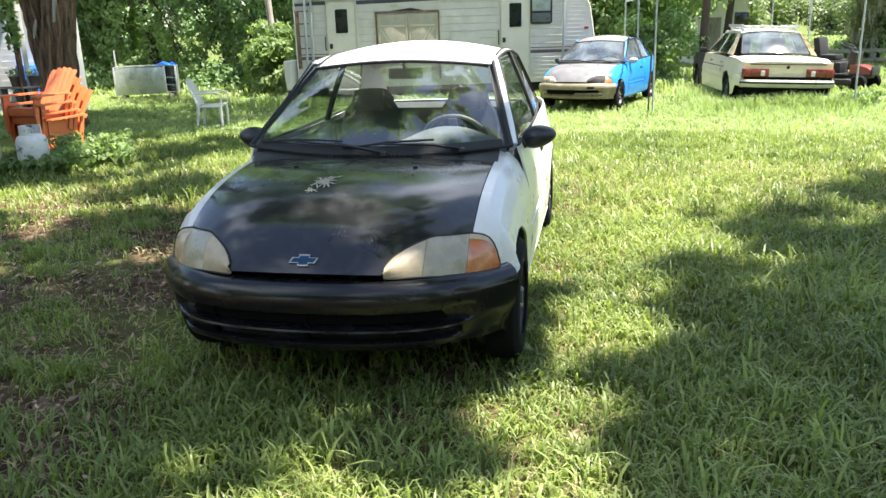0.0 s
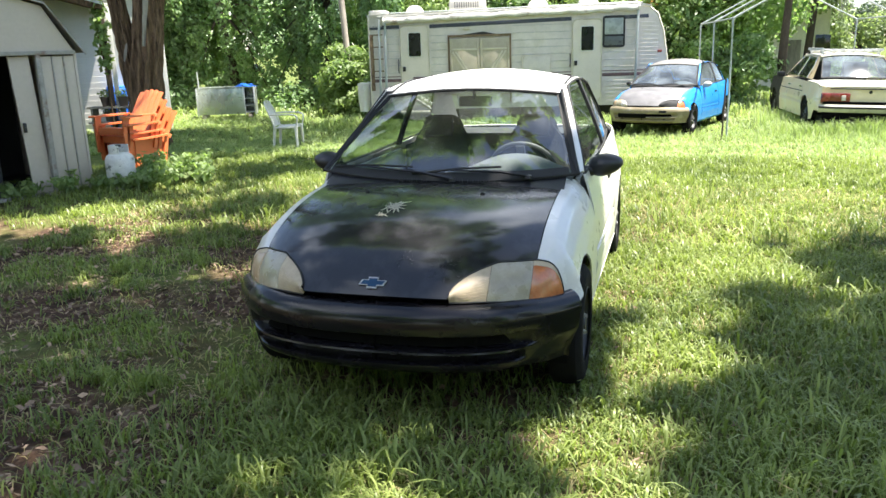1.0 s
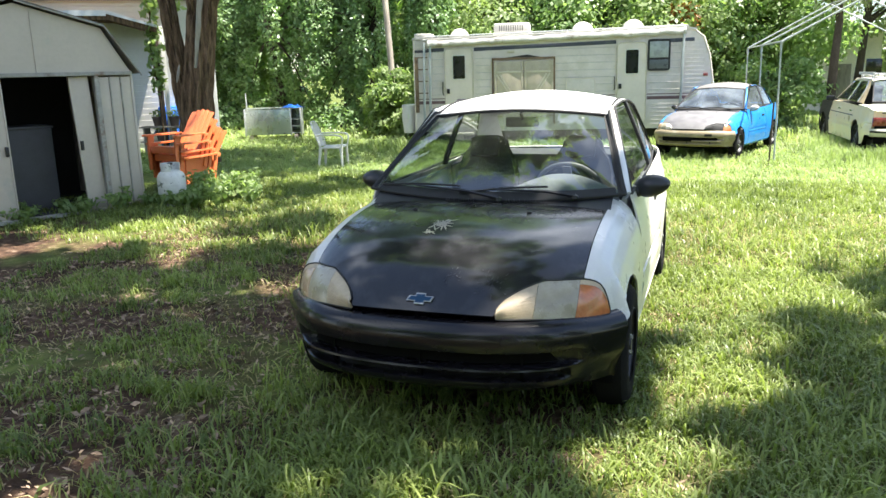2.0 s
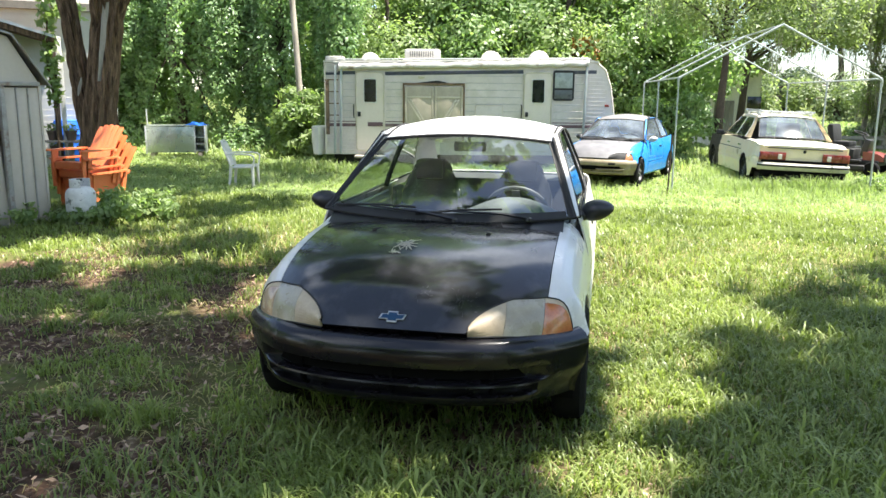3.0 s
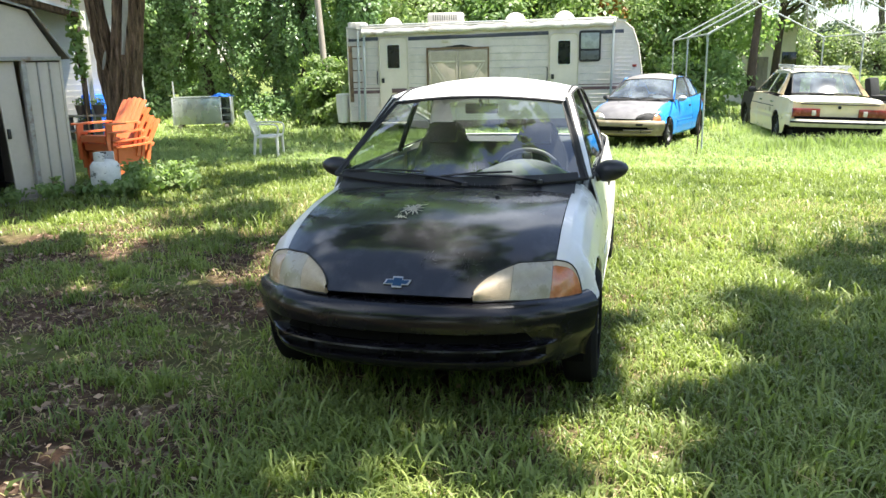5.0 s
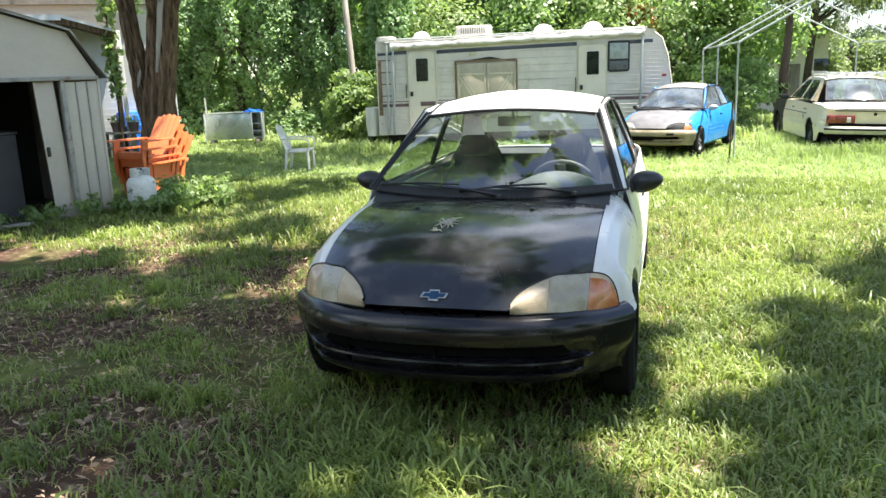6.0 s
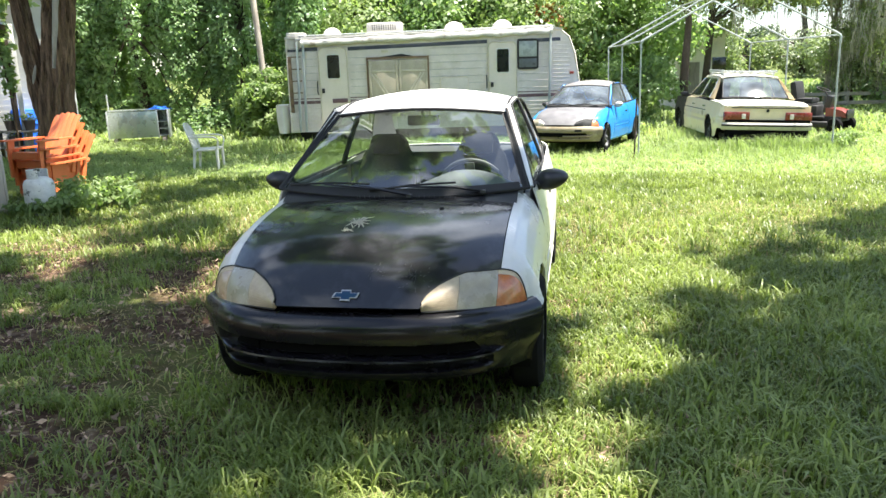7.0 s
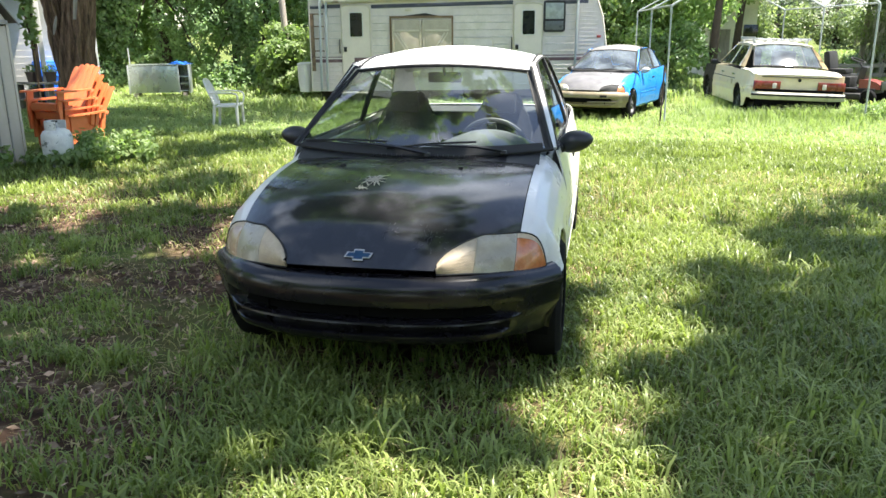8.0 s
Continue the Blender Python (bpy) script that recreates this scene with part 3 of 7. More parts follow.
        def quarter(y, z, s=s):
            return (s * side_x(y, z), y, z + 0.03 * smooth01((y - 2.4) / 0.8) * (1 if z > 0.85 else 0))
        qc = arch_cut(quarter, 2.98, 0.285, 0.32)
        part("quarter_panel", sheet(qc, steps(2.346, 3.60, 42), [0.24 + 0.0275 * k for k in range(25)], 0.008, arch_keep(2.98, 0.285, 0.32)), M[paint], car)
        # near-black wells, for the shade under the arches
        for yc in (0.63, 2.98):
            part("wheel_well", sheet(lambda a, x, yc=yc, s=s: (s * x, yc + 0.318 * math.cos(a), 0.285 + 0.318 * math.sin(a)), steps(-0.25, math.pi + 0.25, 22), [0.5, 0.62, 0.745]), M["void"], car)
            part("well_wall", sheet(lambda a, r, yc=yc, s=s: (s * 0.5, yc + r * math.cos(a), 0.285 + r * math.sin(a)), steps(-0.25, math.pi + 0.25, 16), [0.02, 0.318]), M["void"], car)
        # pillars, side glass
        part("a_pillar", sheet(lambda t, k, s=s: (s * (1 - k) * (0.692 - 0.178 * t) + s * k * (glass_x(1.2, 0.9 + 0.415 * t) + 0.004), (1 - k) * (1.104 + 0.642 * t) + k * (1.20 + 0.555 * t), (1 - k) * (0.908 + 0.40 * t - 0.0 * k) + k * (0.90 + 0.41 * t) + 0.012 * math.sin(math.pi * k)), steps(0, 1, 12), steps(0, 1, 4), 0.012), M[paint], car)
        top = lambda y: 1.312 + 0.018 * math.sin(math.pi * min(1, (y - 1.74) / 0.9)) - 0.09 * max(0, (y - 2.5) / 0.45) ** 2
        part("roof_rail", sheet(lambda y, k, s=s: (s * ((1 - k) * 0.519 + k * glass_x(y, top(y))), y, (1 - k) * (roof_z(0.519, y) - 0.004) + k * top(y) + 0.010 * math.sin(math.pi * k)), steps(1.722, 2.92, 18), steps(0, 1, 4), 0.01), M[paint], car)
        gut = [(s * (0.696 - 0.176 * t), 1.083 + 0.640 * t, 0.912 + 0.40 * t) for t in steps(0, 0.95, 8)] + [(s * 0.519, y, roof_z(0.519, y) + 0.003) for y in steps(1.78, 2.9, 12)]
        part("gutter_trim", tubed(gut, 0.009, 6), M["rubber"], car)
        sg = part("side_window", sheet(lambda y, k, s=s: (s * (glass_x(y, 0.9 + k * (min(top(y), 0.9 + 0.41 * max(0.0, (y - 1.2) / 0.55)) - 0.9)) - 0.008), y, 0.9 + k * (min(top(y), 0.9 + 0.41 * max(0.0, (y - 1.2) / 0.55)) - 0.9)), steps(1.205, 2.34, 20), steps(0, 1, 6)), M[glass], car)
        sg.visible_shadow = False
        part("b_pillar", sheet(lambda k, y, s=s: (s * (glass_x(y, 0.9 + k * (top(y) - 0.9)) + 0.002), y, 0.9 + k * (top(y) - 0.9)), steps(0, 1, 6), [2.335, 2.40], 0.02), M["rubber"], car)
        qend = lambda k: 3.03 - 0.27 * k
        qw = part("quarter_window", sheet(lambda t, k, s=s: (lambda y, z: (s * (glass_x(y, z) - 0.006), y, z))(2.40 + t * (qend(k) - 2.40), 0.935 + k * (top(2.40 + t * (qend(1) - 2.40)) - 0.935)), steps(0, 1, 12), steps(0, 1, 6)), M[glass], car)
        qw.visible_shadow = False
        hy = lambda k: 3.46 - 0.54 * k
        part("c_pillar", sheet(lambda t, k, s=s: (lambda y, z: (s * (glass_x(y, z) - 0.07 * t * t + 0.002), y, z))(qend(k) + t * (hy(k) - qend(k)), 0.93 + k * (top(2.76) - 0.93 - 0.02 * t)), steps(0, 1, 8), steps(0, 1, 8), 0.01), M[paint], car)
        part("window_seal", tubed([(s * (glass_x(1.2, 0.9) + 0.002), 1.19, 0.90), (s * (glass_x(1.9, 0.905) + 0.004), 1.9, 0.903), (s * (glass_x(2.4, 0.92) + 0.004), 2.4, 0.915), (s * (glass_x(3.02, 0.935) + 0.002), 3.03, 0.933)] + [(s * (glass_x(qend(k), 0.935 + k * 0.35) + 0.003), qend(k), 0.935 + k * (top(2.76) - 0.935)) for k in (0.5, 1)] + [(s * (glass_x(y, top(y)) + 0.002), y, top(y)) for y in (2.5, 2.2, 1.9, 1.75)] + [(s * (glass_x(1.2, 0.90) + 0.002), 1.20, 0.905)], 0.008, 5), M["rubber"], car)
        # mirror
        mir = part("wing_mirror", bmesh.new(), M[mirror_mats[0 if s > 0 else 1]], car)
        bm = bmesh.new()
        bmesh.ops.create_uvsphere(bm, u_segments=20, v_segments=12, radius=1.0)
        for v in bm.verts:
            p = v.co
            k = 1 + 0.25 * p.x * s
            v.co = Vector((s * 0.806 + p.x * 0.092, 1.405 + (p.y * 0.075 if p.y < 0 else p.y * 0.03), 0.914 + p.z * 0.060 * (1 - 0.18 * s * p.x) + 0.012 * s * p.x))
        tube(bm, [(s * 0.70, 1.37, 0.875), (s * 0.735, 1.385, 0.885), (s * 0.77, 1.40, 0.905)], [0.034, 0.03, 0.026], 8)
        bmesh.ops.recalc_face_normals(bm, faces=bm.faces)
        bm.to_mesh(mir.data)
        bm.free()
        mir.data.polygons.foreach_set("use_smooth", [True] * len(mir.data.polygons))
        part("mirror_glass", sheet(lambda a, r, s=s: (s * 0.808 + 0.066 * r * math.cos(a), 1.437, 0.915 + 0.046 * r * math.sin(a)), steps(0, 2 * math.pi, 18), [0.02, 1]), M["chrome"], mir)
        wheel(car, s * 0.720, 0.63, s)
        wheel(car, s * 0.70, 2.98, s)
    # roof, screens
    part("roof", sheet(lambda x, t: (x, screen_top(x) + t * (2.925 - screen_top(x)), roof_z(x, screen_top(x) + t * (2.925 - screen_top(x)))), steps(-0.518, 0.518, 20), steps(0, 1, 22), 0.012), M[roof], car, "sun-bleached roof panel")
    ws = lambda x0, t: (lambda a, b: a.lerp(b, t) + Vector((0, -0.022, 0.012)) * math.sin(math.pi * t) * (1 - x0 * x0 * 0.7))(screen_foot(x0 * 0.690), Vector((x0 * 0.517, screen_top(x0 * 0.517) - 0.004, roof_z(x0 * 0.517, screen_top(x0 * 0.517)) - 0.008)))
    wsm = part("windshield", sheet(ws, steps(-1, 1, 24), steps(0, 1, 14)), M[glass], car, "dusty spotted windshield")
    wsm.visible_shadow = False
    off = Vector((0, -0.004, 0.003))
    rim = [Vector(ws(x, 0)) + off for x in steps(-1, 1, 14)] + [Vector(ws(1, t)) + off for t in steps(0.1, 1, 8)] + [Vector(ws(x, 1)) + off for x in steps(0.95, -1, 14)] + [Vector(ws(-1, t)) + off for t in steps(0.9, 0, 8)]
    part("screen_seal", tubed(rim, 0.010, 6), M["rubber"], wsm)
    lift = Vector((0, -0.003, 0.002))
    for s in (1, -1):
        part("edge_band", sheet(lambda k, t, s=s: Vector(ws(s * (0.963 + 0.060 * k), t)) + lift, [0, 1], steps(0, 1, 12)), M["rubber"], wsm)
    part("foot_band", sheet(lambda x, t: Vector(ws(x, t)) + lift, steps(-0.95, 0.95, 20), [0, 0.045, 0.085]), M["rubber"], wsm)
    rw = part("rear_window", sheet(lambda x, t: (x * (0.44 + 0.10 * t), 2.95 + 0.50 * t, 1.262 - 0.33 * t - 0.03 * x * x + 0.02 * math.sin(math.pi * t)), steps(-1, 1, 12), steps(0, 1, 8)), M[glass], car)
    rw.visible_shadow = False
    part("hatch", sheet(lambda x, k: (x * (0.58 - 0.02 * k), 3.47 + 0.12 * smooth01(k * 2) - 0.10 * x * x, 0.925 - 0.42 * k), steps(-1, 1, 14), steps(0, 1, 8), 0.012), M[paint], car)
    part("rear_bumper", sheet(lambda x, k: (x * 0.72, 3.62 + 0.07 * math.sin(math.pi * k) - 0.14 * x ** 4, 0.51 - 0.26 * k), steps(-1, 1, 20), steps(0, 1, 8), 0.012), M["black_bumper"], car)
    for s in (1, -1):
        part("tail_lamp", boxed((0.14, 0.04, 0.16), (s * 0.61, 3.54, 0.72), 0.012), M["red_lens"], car)
    # cowl, wipers, nozzles
    cow = part("cowl", sheet(lambda x, t: Vector((x, hood_rear(x) - 0.01, hood_z(x, hood_rear(x)) - 0.012)).lerp(screen_foot(x) + Vector((0, 0.004, -0.002)), t), steps(-0.64, 0.64, 24), [0, 0.5, 1], 0.01), M["black_plastic"], car)
    for k in range(28):
        x = -0.20 + k * 0.0135 + (0.16 if k > 11 else 0)
        f, h = screen_foot(x), hood_rear(x)
        part("vent_slat", boxed((0.004, 0.042, 0.010), (x, 0.5 * (f.y + h) - 0.003, hood_z(x, h) + 0.006), 0, (8, 0, 12)), M["black_plastic"] if k % 2 else M["rubber"], cow)
    for x0, x1, xb in ((0.08, -0.42, -0.54), (0.46, 0.06, -0.08)):
        w = new("wiper")
        w.parent = car
        a, b = screen_foot(x0) + Vector((0, -0.02, 0.018)), Vector(ws(x1 / 0.688, 0.08)) + Vector((0, -0.02, 0.018))
        part("arm", tubed([a, a.lerp(b, 0.35) + Vector((0, -0.008, 0.012)), b], [0.012, 0.008, 0.005], 6), M["black_plastic"], w)
        c0, c1 = Vector(ws((x1 + 0.26) / 0.688, 0.115)) + Vector((0, -0.008, 0.010)), Vector(ws(max(-0.95, (xb - 0.06) / 0.652), 0.05)) + Vector((0, -0.008, 0.010))
        part("blade", tubed([c0, c0.lerp(c1, 0.5) + Vector((0, -0.004, 0.008)), c1], 0.006, 5), M["rubber"], w)
        part("pivot", lathe([(0.0, 0.02), (0.016, 0.015), (0.018, 0.0)], 12), M["black_plastic"], w).location = a + Vector((0, 0, -0.012))
    for x in (-0.297, 0.288):
        part("washer_nozzle", boxed((0.022, 0.016, 0.012), (x, 0.72, hood_z(x, 0.72) + 0.004), 0.004), M["black_plastic"], car)
    # cabin
    part("dashboard", sheet(lambda x, k: (x, 1.02 + 0.42 * k + 0.12 * x * x * (1 - k), 0.865 - 0.06 * k ** 3 + dash_rise(x) * math.sin(math.pi * k * 0.72) ** 1.5 - 0.25 * max(0, k - 0.85) / 0.15), steps(-0.66, 0.66, 34), [0, 0.1, 0.2, 0.3, 0.4, 0.5, 0.6, 0.68, 0.75, 0.8, 0.85, 0.92, 1], 0.01), M["dash_vinyl"], car)
    part("cabin_floor", boxed((1.30, 2.9, 0.04), (0, 2.1, 0.28)), M["trim_dk"], car)
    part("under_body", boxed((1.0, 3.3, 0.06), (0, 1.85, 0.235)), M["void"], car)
    # tray added to darken the grass under the nose
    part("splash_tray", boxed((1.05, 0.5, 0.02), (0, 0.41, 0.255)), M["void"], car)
    part("bulkhead", boxed((1.25, 0.03, 0.52), (0, 1.0, 0.56)), M["rubber"], car)
    for s in (1, -1):
        part("door_lining", boxed((0.03, 1.15, 0.55), (s * 0.68, 1.76, 0.60), 0.01), M["trim_lt"], car)
        part("rear_lining", boxed((0.03, 1.2, 0.55), (s * 0.64, 2.95, 0.62), 0.01), M["trim_dk"], car)
    if seats:
        for s in (1, -1):
            seat(car, s * 0.31, 1.70)
        part("rear_bench", boxed((1.15, 0.14, 0.52), (0, 2.86, 0.66), 0.05, (-16, 0, 0)), M["seat"], car)
    part("parcel_shelf", boxed((1.10, 0.45, 0.02), (0, 3.16, 0.90)), M["trim_dk"], car)
    part("head_lining", sheet(lambda x, y: (x, y, roof_z(x, y) - 0.03), steps(-0.50, 0.50, 8), steps(1.75, 2.88, 8), 0.006), M["trim_pale"], car)
    sw = new("steering_wheel")
    sw.parent = car
    sw.matrix_basis = pose(0.34, 1.50, 0.86, -62)
    part("rim", tubed([(0.185 * math.cos(a), 0.185 * math.sin(a), 0) for a in steps(0, 2 * math.pi, 28)], 0.013, 8, False), M["trim_md"], sw)
    part("spokes", box(boxed((0.34, 0.045, 0.02), (0, 0.0, -0.01), 0.006), (0.045, 0.18, 0.02), (0, -0.09, -0.01)), M["trim_md"], sw)
    part("airbag_cover", boxed((0.15, 0.13, 0.05), (0, 0, 0), 0.02), M["trim_md"], sw)
    part("rear_view_mirror", boxed((0.20, 0.03, 0.06), (0.02, 1.70, 1.235), 0.012), M["black_plastic"], car)
    part("mirror_stalk", tubed([(0.02, 1.66, 1.29), (0.02, 1.70, 1.24)], 0.01, 6), M["black_plastic"], car)
    if badge:
        def bow(w, h, t):
            q = [(-w, -h), (-0.36 * w, -h), (-0.36 * w, -2.1 * h), (0.36 * w, -2.1 * h), (0.36 * w, -h), (0.82 * w, -h), (w, h), (0.36 * w, h), (0.36 * w, 2.1 * h), (-0.36 * w, 2.1 * h), (-0.36 * w, h), (-0.82 * w, h)]
            return prism([(a - 0.09 * w * (1 if abs(b) > 0 else 0), b) for a, b in q], t, "z")
        y0 = -0.014
        bd = new("hood_badge")
        bd.parent = car
        bd.matrix_basis = Matrix.Translation((0.004, y0, hood_z(0, y0) + 0.003)) @ pose(0, 0, 0, 44)
        part("badge_rim", bow(0.059, 0.0125, 0.005), M["lug"], bd, sharp=20)
        part("badge_field", bow(0.0515, 0.0092, 0.0062), M["badge_blue"], bd, sharp=20)
    return car


def chips(parent, cx, cy, n, r, long, seed, mat="chip", tall=1.0, wide=1.0):
    """Curling flakes of pale primer where the paint of the hood has burst, and grey flecks for sun glints."""
    rnd = random.Random(seed)
    bm = bmesh.new()
    for k in range(n):
        a, d = rnd.uniform(0, 6.28), r * rnd.random() ** 1.3
        x, y = cx + d * math.cos(a) * 1.3 + rnd.uniform(-0.01, 0.01) + 0.25 * d * math.sin(a) * (tall - 1), cy + d * math.sin(a) * tall
        L, w, b = long * rnd.uniform(0.4, 1.0), wide * rnd.uniform(0.04, 0.09) * max(long, 0.016), a + rnd.uniform(-0.7, 0.7)
        c, s = math.cos(b), math.sin(b)
        pts = [(-L, 0), (-L * 0.3, -w), (L * 0.6, -w * 0.6), (L, 0.001), (L * 0.4, w), (-L * 0.4, w * 0.8)]
        lo = [bm.verts.new((x + c * p - s * q, y + s * p + c * q, hood_z(x + c * p - s * q, y + s * p + c * q) + 0.003 + 0.004 * abs(p) / long)) for p, q in pts]
        bm.faces.new(lo)
    bmesh.ops.solidify(bm, geom=bm.faces[:], thickness=0.0015)
    tagged(part("paint_flakes", bm, M[mat], parent, "pale hood flakes: curled paint, also sun glints"), kind="stuff")


car = hatchback("hatchback_car", "white three-door hatchback with black hood and bumper on grass", pose(0, 0, 0),
                "white_paint", "black_hood", "roof_paint", "black_bumper", "lens", "amber", ("black_plastic", "black_plastic"), "glass", True, "patchy dull black hood", True)
chips(car, -0.066, 0.475, 46, 0.036, 0.042, 3, tall=1.9, wide=1.5)
chips(car, -0.098, 0.372, 12, 0.02, 0.030, 4, wide=1.3)
# two patches of grey flecks, laid as sun glints on the hood front
chips(car, 0.10, 0.085, 16, 0.040, 0.009, 5, "sun_fleck")
chips(car, 0.27, 0.085, 46, 0.065, 0.010, 6, "sun_fleck")
blue_car = hatchback("blue_hatchback_car", "bright blue hatchback with weathered grey hood and scuffed tan bumper",
                 pose(0.56, 12.95, ground_z(0.6, 13) + 0.02, 0, 0, -18.2), "blue_paint", "grey_hood", "grey_roof", "tan_bumper", "pale_lens", "amber", ("trim_lt", "black_plastic"), "glass_sheen", True, "peeling grey hood", False, "rubber")
# black sheet on the bumper stands for the shade inside the slot
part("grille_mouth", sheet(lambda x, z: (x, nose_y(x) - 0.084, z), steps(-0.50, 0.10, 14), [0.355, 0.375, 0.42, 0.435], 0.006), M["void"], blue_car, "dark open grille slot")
part("bumper_chip", sheet(lambda x, z: (x, nose_y(x) - 0.084, z), steps(0.34, 0.47, 6), [0.455, 0.48, 0.50], 0.005), M["rubber"], blue_car, "broken black bumper gap")


# ---- cream sedan under the frame ----
def sedan():
    """A square-cut four-door saloon seen from behind; tail over the origin, nose towards +y."""
    car = thing("sedan_car", "faded cream four-door sedan with red tail lamps, sunk in grass", "car", pose(4.56, 13.36, ground_z(4.5, 14) - 0.02, 0, 2.2, 5.5))
    HW = 0.875

    def width(y, z):
        w = HW - 0.03 * smooth01((0.55 - z) / 0.3) - 0.045 * smooth01((z - 0.6) / 0.35)
        return w - 0.05 * smooth01((0.35 - y) / 0.35) ** 2 - 0.10 * smooth01((y - 4.2) / 0.5)

    def belt(y):
        return 0.93 - 0.04 * smooth01((0.5 - y) / 0.5) + 0.02 * smooth01((y - 1.1) / 1) - 0.05 * smooth01((y - 3.6) / 1)
    for s in (1, -1):
        def flank(y, k, s=s):
            foot = 0.24 + 0.20 * smooth01((0.62 - y) / 0.3)
            z = foot + k * (belt(y) - foot)
            return (s * (width(y, z) - (0.012 if 0.42 < k < 0.47 else 0)), y, z)
        ks = [k / 26 for k in range(27)]
        for nm, y0, y1, mat, yc in (("rear_quarter", 0.03, 1.35, "cream", 1.08), ("rear_door", 1.356, 2.28, "cream", None), ("front_door", 2.286, 3.26, "cream", None), ("front_fender", 3.266, 4.62, "rubber" if s < 0 else "cream", 3.88)):
            if yc:
                fn, kp = arch_cut(flank, yc, 0.33, 0.345), arch_keep(yc, 0.33, 0.345)
            else:
                fn, kp = flank, None
            p = part(nm, sheet(fn, steps(y0, y1, 26), ks, 0.01, kp), M[mat], car, "black primed fender" if mat == "rubber" else "")
            if "door" in nm:
                part("door_handle", boxed((0.03, 0.18, 0.03), (s * 0.855, y0 + 0.16, 0.82), 0.008), M["chrome"], p)
                part("rub_strip", boxed((0.016, y1 - y0 - 0.02, 0.018), (s * 0.858, (y0 + y1) / 2, 0.735), 0.004), M["trim_md"], p)
        for yc in (1.08, 3.88):
            part("wheel_well", sheet(lambda a, x, yc=yc, s=s: (s * x, yc + 0.335 * math.cos(a), 0.33 + 0.335 * math.sin(a)), steps(-0.2, math.pi + 0.2, 18), [0.55, 0.84]), M["rubber"], car)
            wheel(car, s * 0.755, yc, s, r=0.31, w=0.18)
        # side glass and pillars
        gx = lambda z: 0.80 - 0.22 * (z - 0.94) / 0.44

        def pane(nm, pts, mat, push=0.0, thick=0.008):
            bm = bmesh.new()
            vs = [bm.verts.new((s * (gx(z) + push), y, z)) for y, z in pts]
            bm.faces.new(vs)
            bmesh.ops.solidify(bm, geom=bm.faces[:], thickness=thick)
            return part(nm, bm, mat, car)
        for nm, pts in (("rear_door_window", [(1.58, 0.95), (2.26, 0.96), (2.26, 1.345), (1.72, 1.33), (1.60, 1.20)]), ("front_door_window", [(2.34, 0.96), (3.22, 0.965), (2.78, 1.335), (2.34, 1.345)])):
            pane(nm, pts, M["glass_dk"]).visible_shadow = False
            part("window_trim", tubed([(s * (gx(z) + 0.004), y, z) for y, z in pts + pts[:1]], 0.011, 6), M["chrome"], car)
        pane("b_pillar", [(2.26, 0.95), (2.34, 0.95), (2.34, 1.36), (2.26, 1.36)], M["cream"], 0.003, 0.02)
        pane("c_pillar", [(1.10, 0.93), (1.58, 0.94), (1.60, 1.20), (1.72, 1.335), (1.60, 1.375), (1.36, 1.22)], M["cream"], 0.004, 0.02)
        pane("a_pillar", [(3.22, 0.95), (3.32, 0.95), (2.80, 1.37), (2.76, 1.34)], M["cream"], 0.004, 0.02)
        pane("roof_side", [(1.60, 1.335), (2.8, 1.335), (2.8, 1.40), (1.60, 1.39)], M["cream_top"], 0.0, 0.02)
    part("roof", sheet(lambda x, y: (x * 0.585, y, 1.445 - 0.045 * x ** 4 - 0.05 * ((y - 2.15) / 0.7) ** 2), steps(-1, 1, 16), steps(1.52, 2.86, 14), 0.015), M["cream_top"], car, "bleached roof panel")
    part("trunk_lid", sheet(lambda x, t: (x * 0.70, 0.015 + 1.02 * t, 0.905 + 0.055 * smooth01(t * 2.5) + 0.02 * t - 0.025 * x ** 6), steps(-1, 1, 18), steps(0, 1, 12), 0.015), M["cream_top"], car, "bleached trunk lid")
    for s in (1, -1):
        part("rear_wing_top", sheet(lambda t, k, s=s: (s * (0.706 + k * (width(0.02 + 1.1 * t, 0.9) - 0.706)), 0.02 + 1.1 * t, 0.885 + 0.06 * smooth01(t * 2.5) + 0.015 * t - 0.02 * k * k + 0.012 * k), steps(0, 1, 12), steps(0, 1, 6), 0.012), M["cream_top"], car)
    part("tail_panel", sheet(lambda x, z: (x * (0.83 + 0.02 * (z < 0.7)), 0.02 + 0.02 * x * x + 0.03 * max(0, z - 0.8), z), steps(-1, 1, 12), [0.42, 0.55, 0.6, 0.78, 0.84, 0.90], 0.02), M["cream"], car)
    part("tail_trim", boxed((1.40, 0.02, 0.018), (0, 0.002, 0.855), 0.004), M["rubber"], car)
    part("lid_badge", lathe([(0.0, 0.006), (0.03, 0.004), (0.032, 0)], 14, "y"), M["rubber"], car).location = (0, 0.0, 0.80)
    for s in (1, -1):
        tl = new("tail_lamp")
        tl.parent = car
        part("housing", boxed((0.50, 0.05, 0.165), (s * 0.595, 0.0, 0.735), 0.012), M["red_lens"], tl)
        part("turn_section", boxed((0.14, 0.02, 0.15), (s * 0.765, -0.028, 0.735), 0.008), M["red_lens"], tl)
        part("reverse_section", boxed((0.075, 0.016, 0.10), (s * 0.46, -0.026, 0.735), 0.006), M["pale_lens"], tl)
        for z in (0.69, 0.72, 0.75, 0.78):
            part("lens_rib", boxed((0.46, 0.012, 0.006), (s * 0.595, -0.027, z)), M["red_lens"], tl)
    bp = new("rear_bumper")
    bp.parent = car
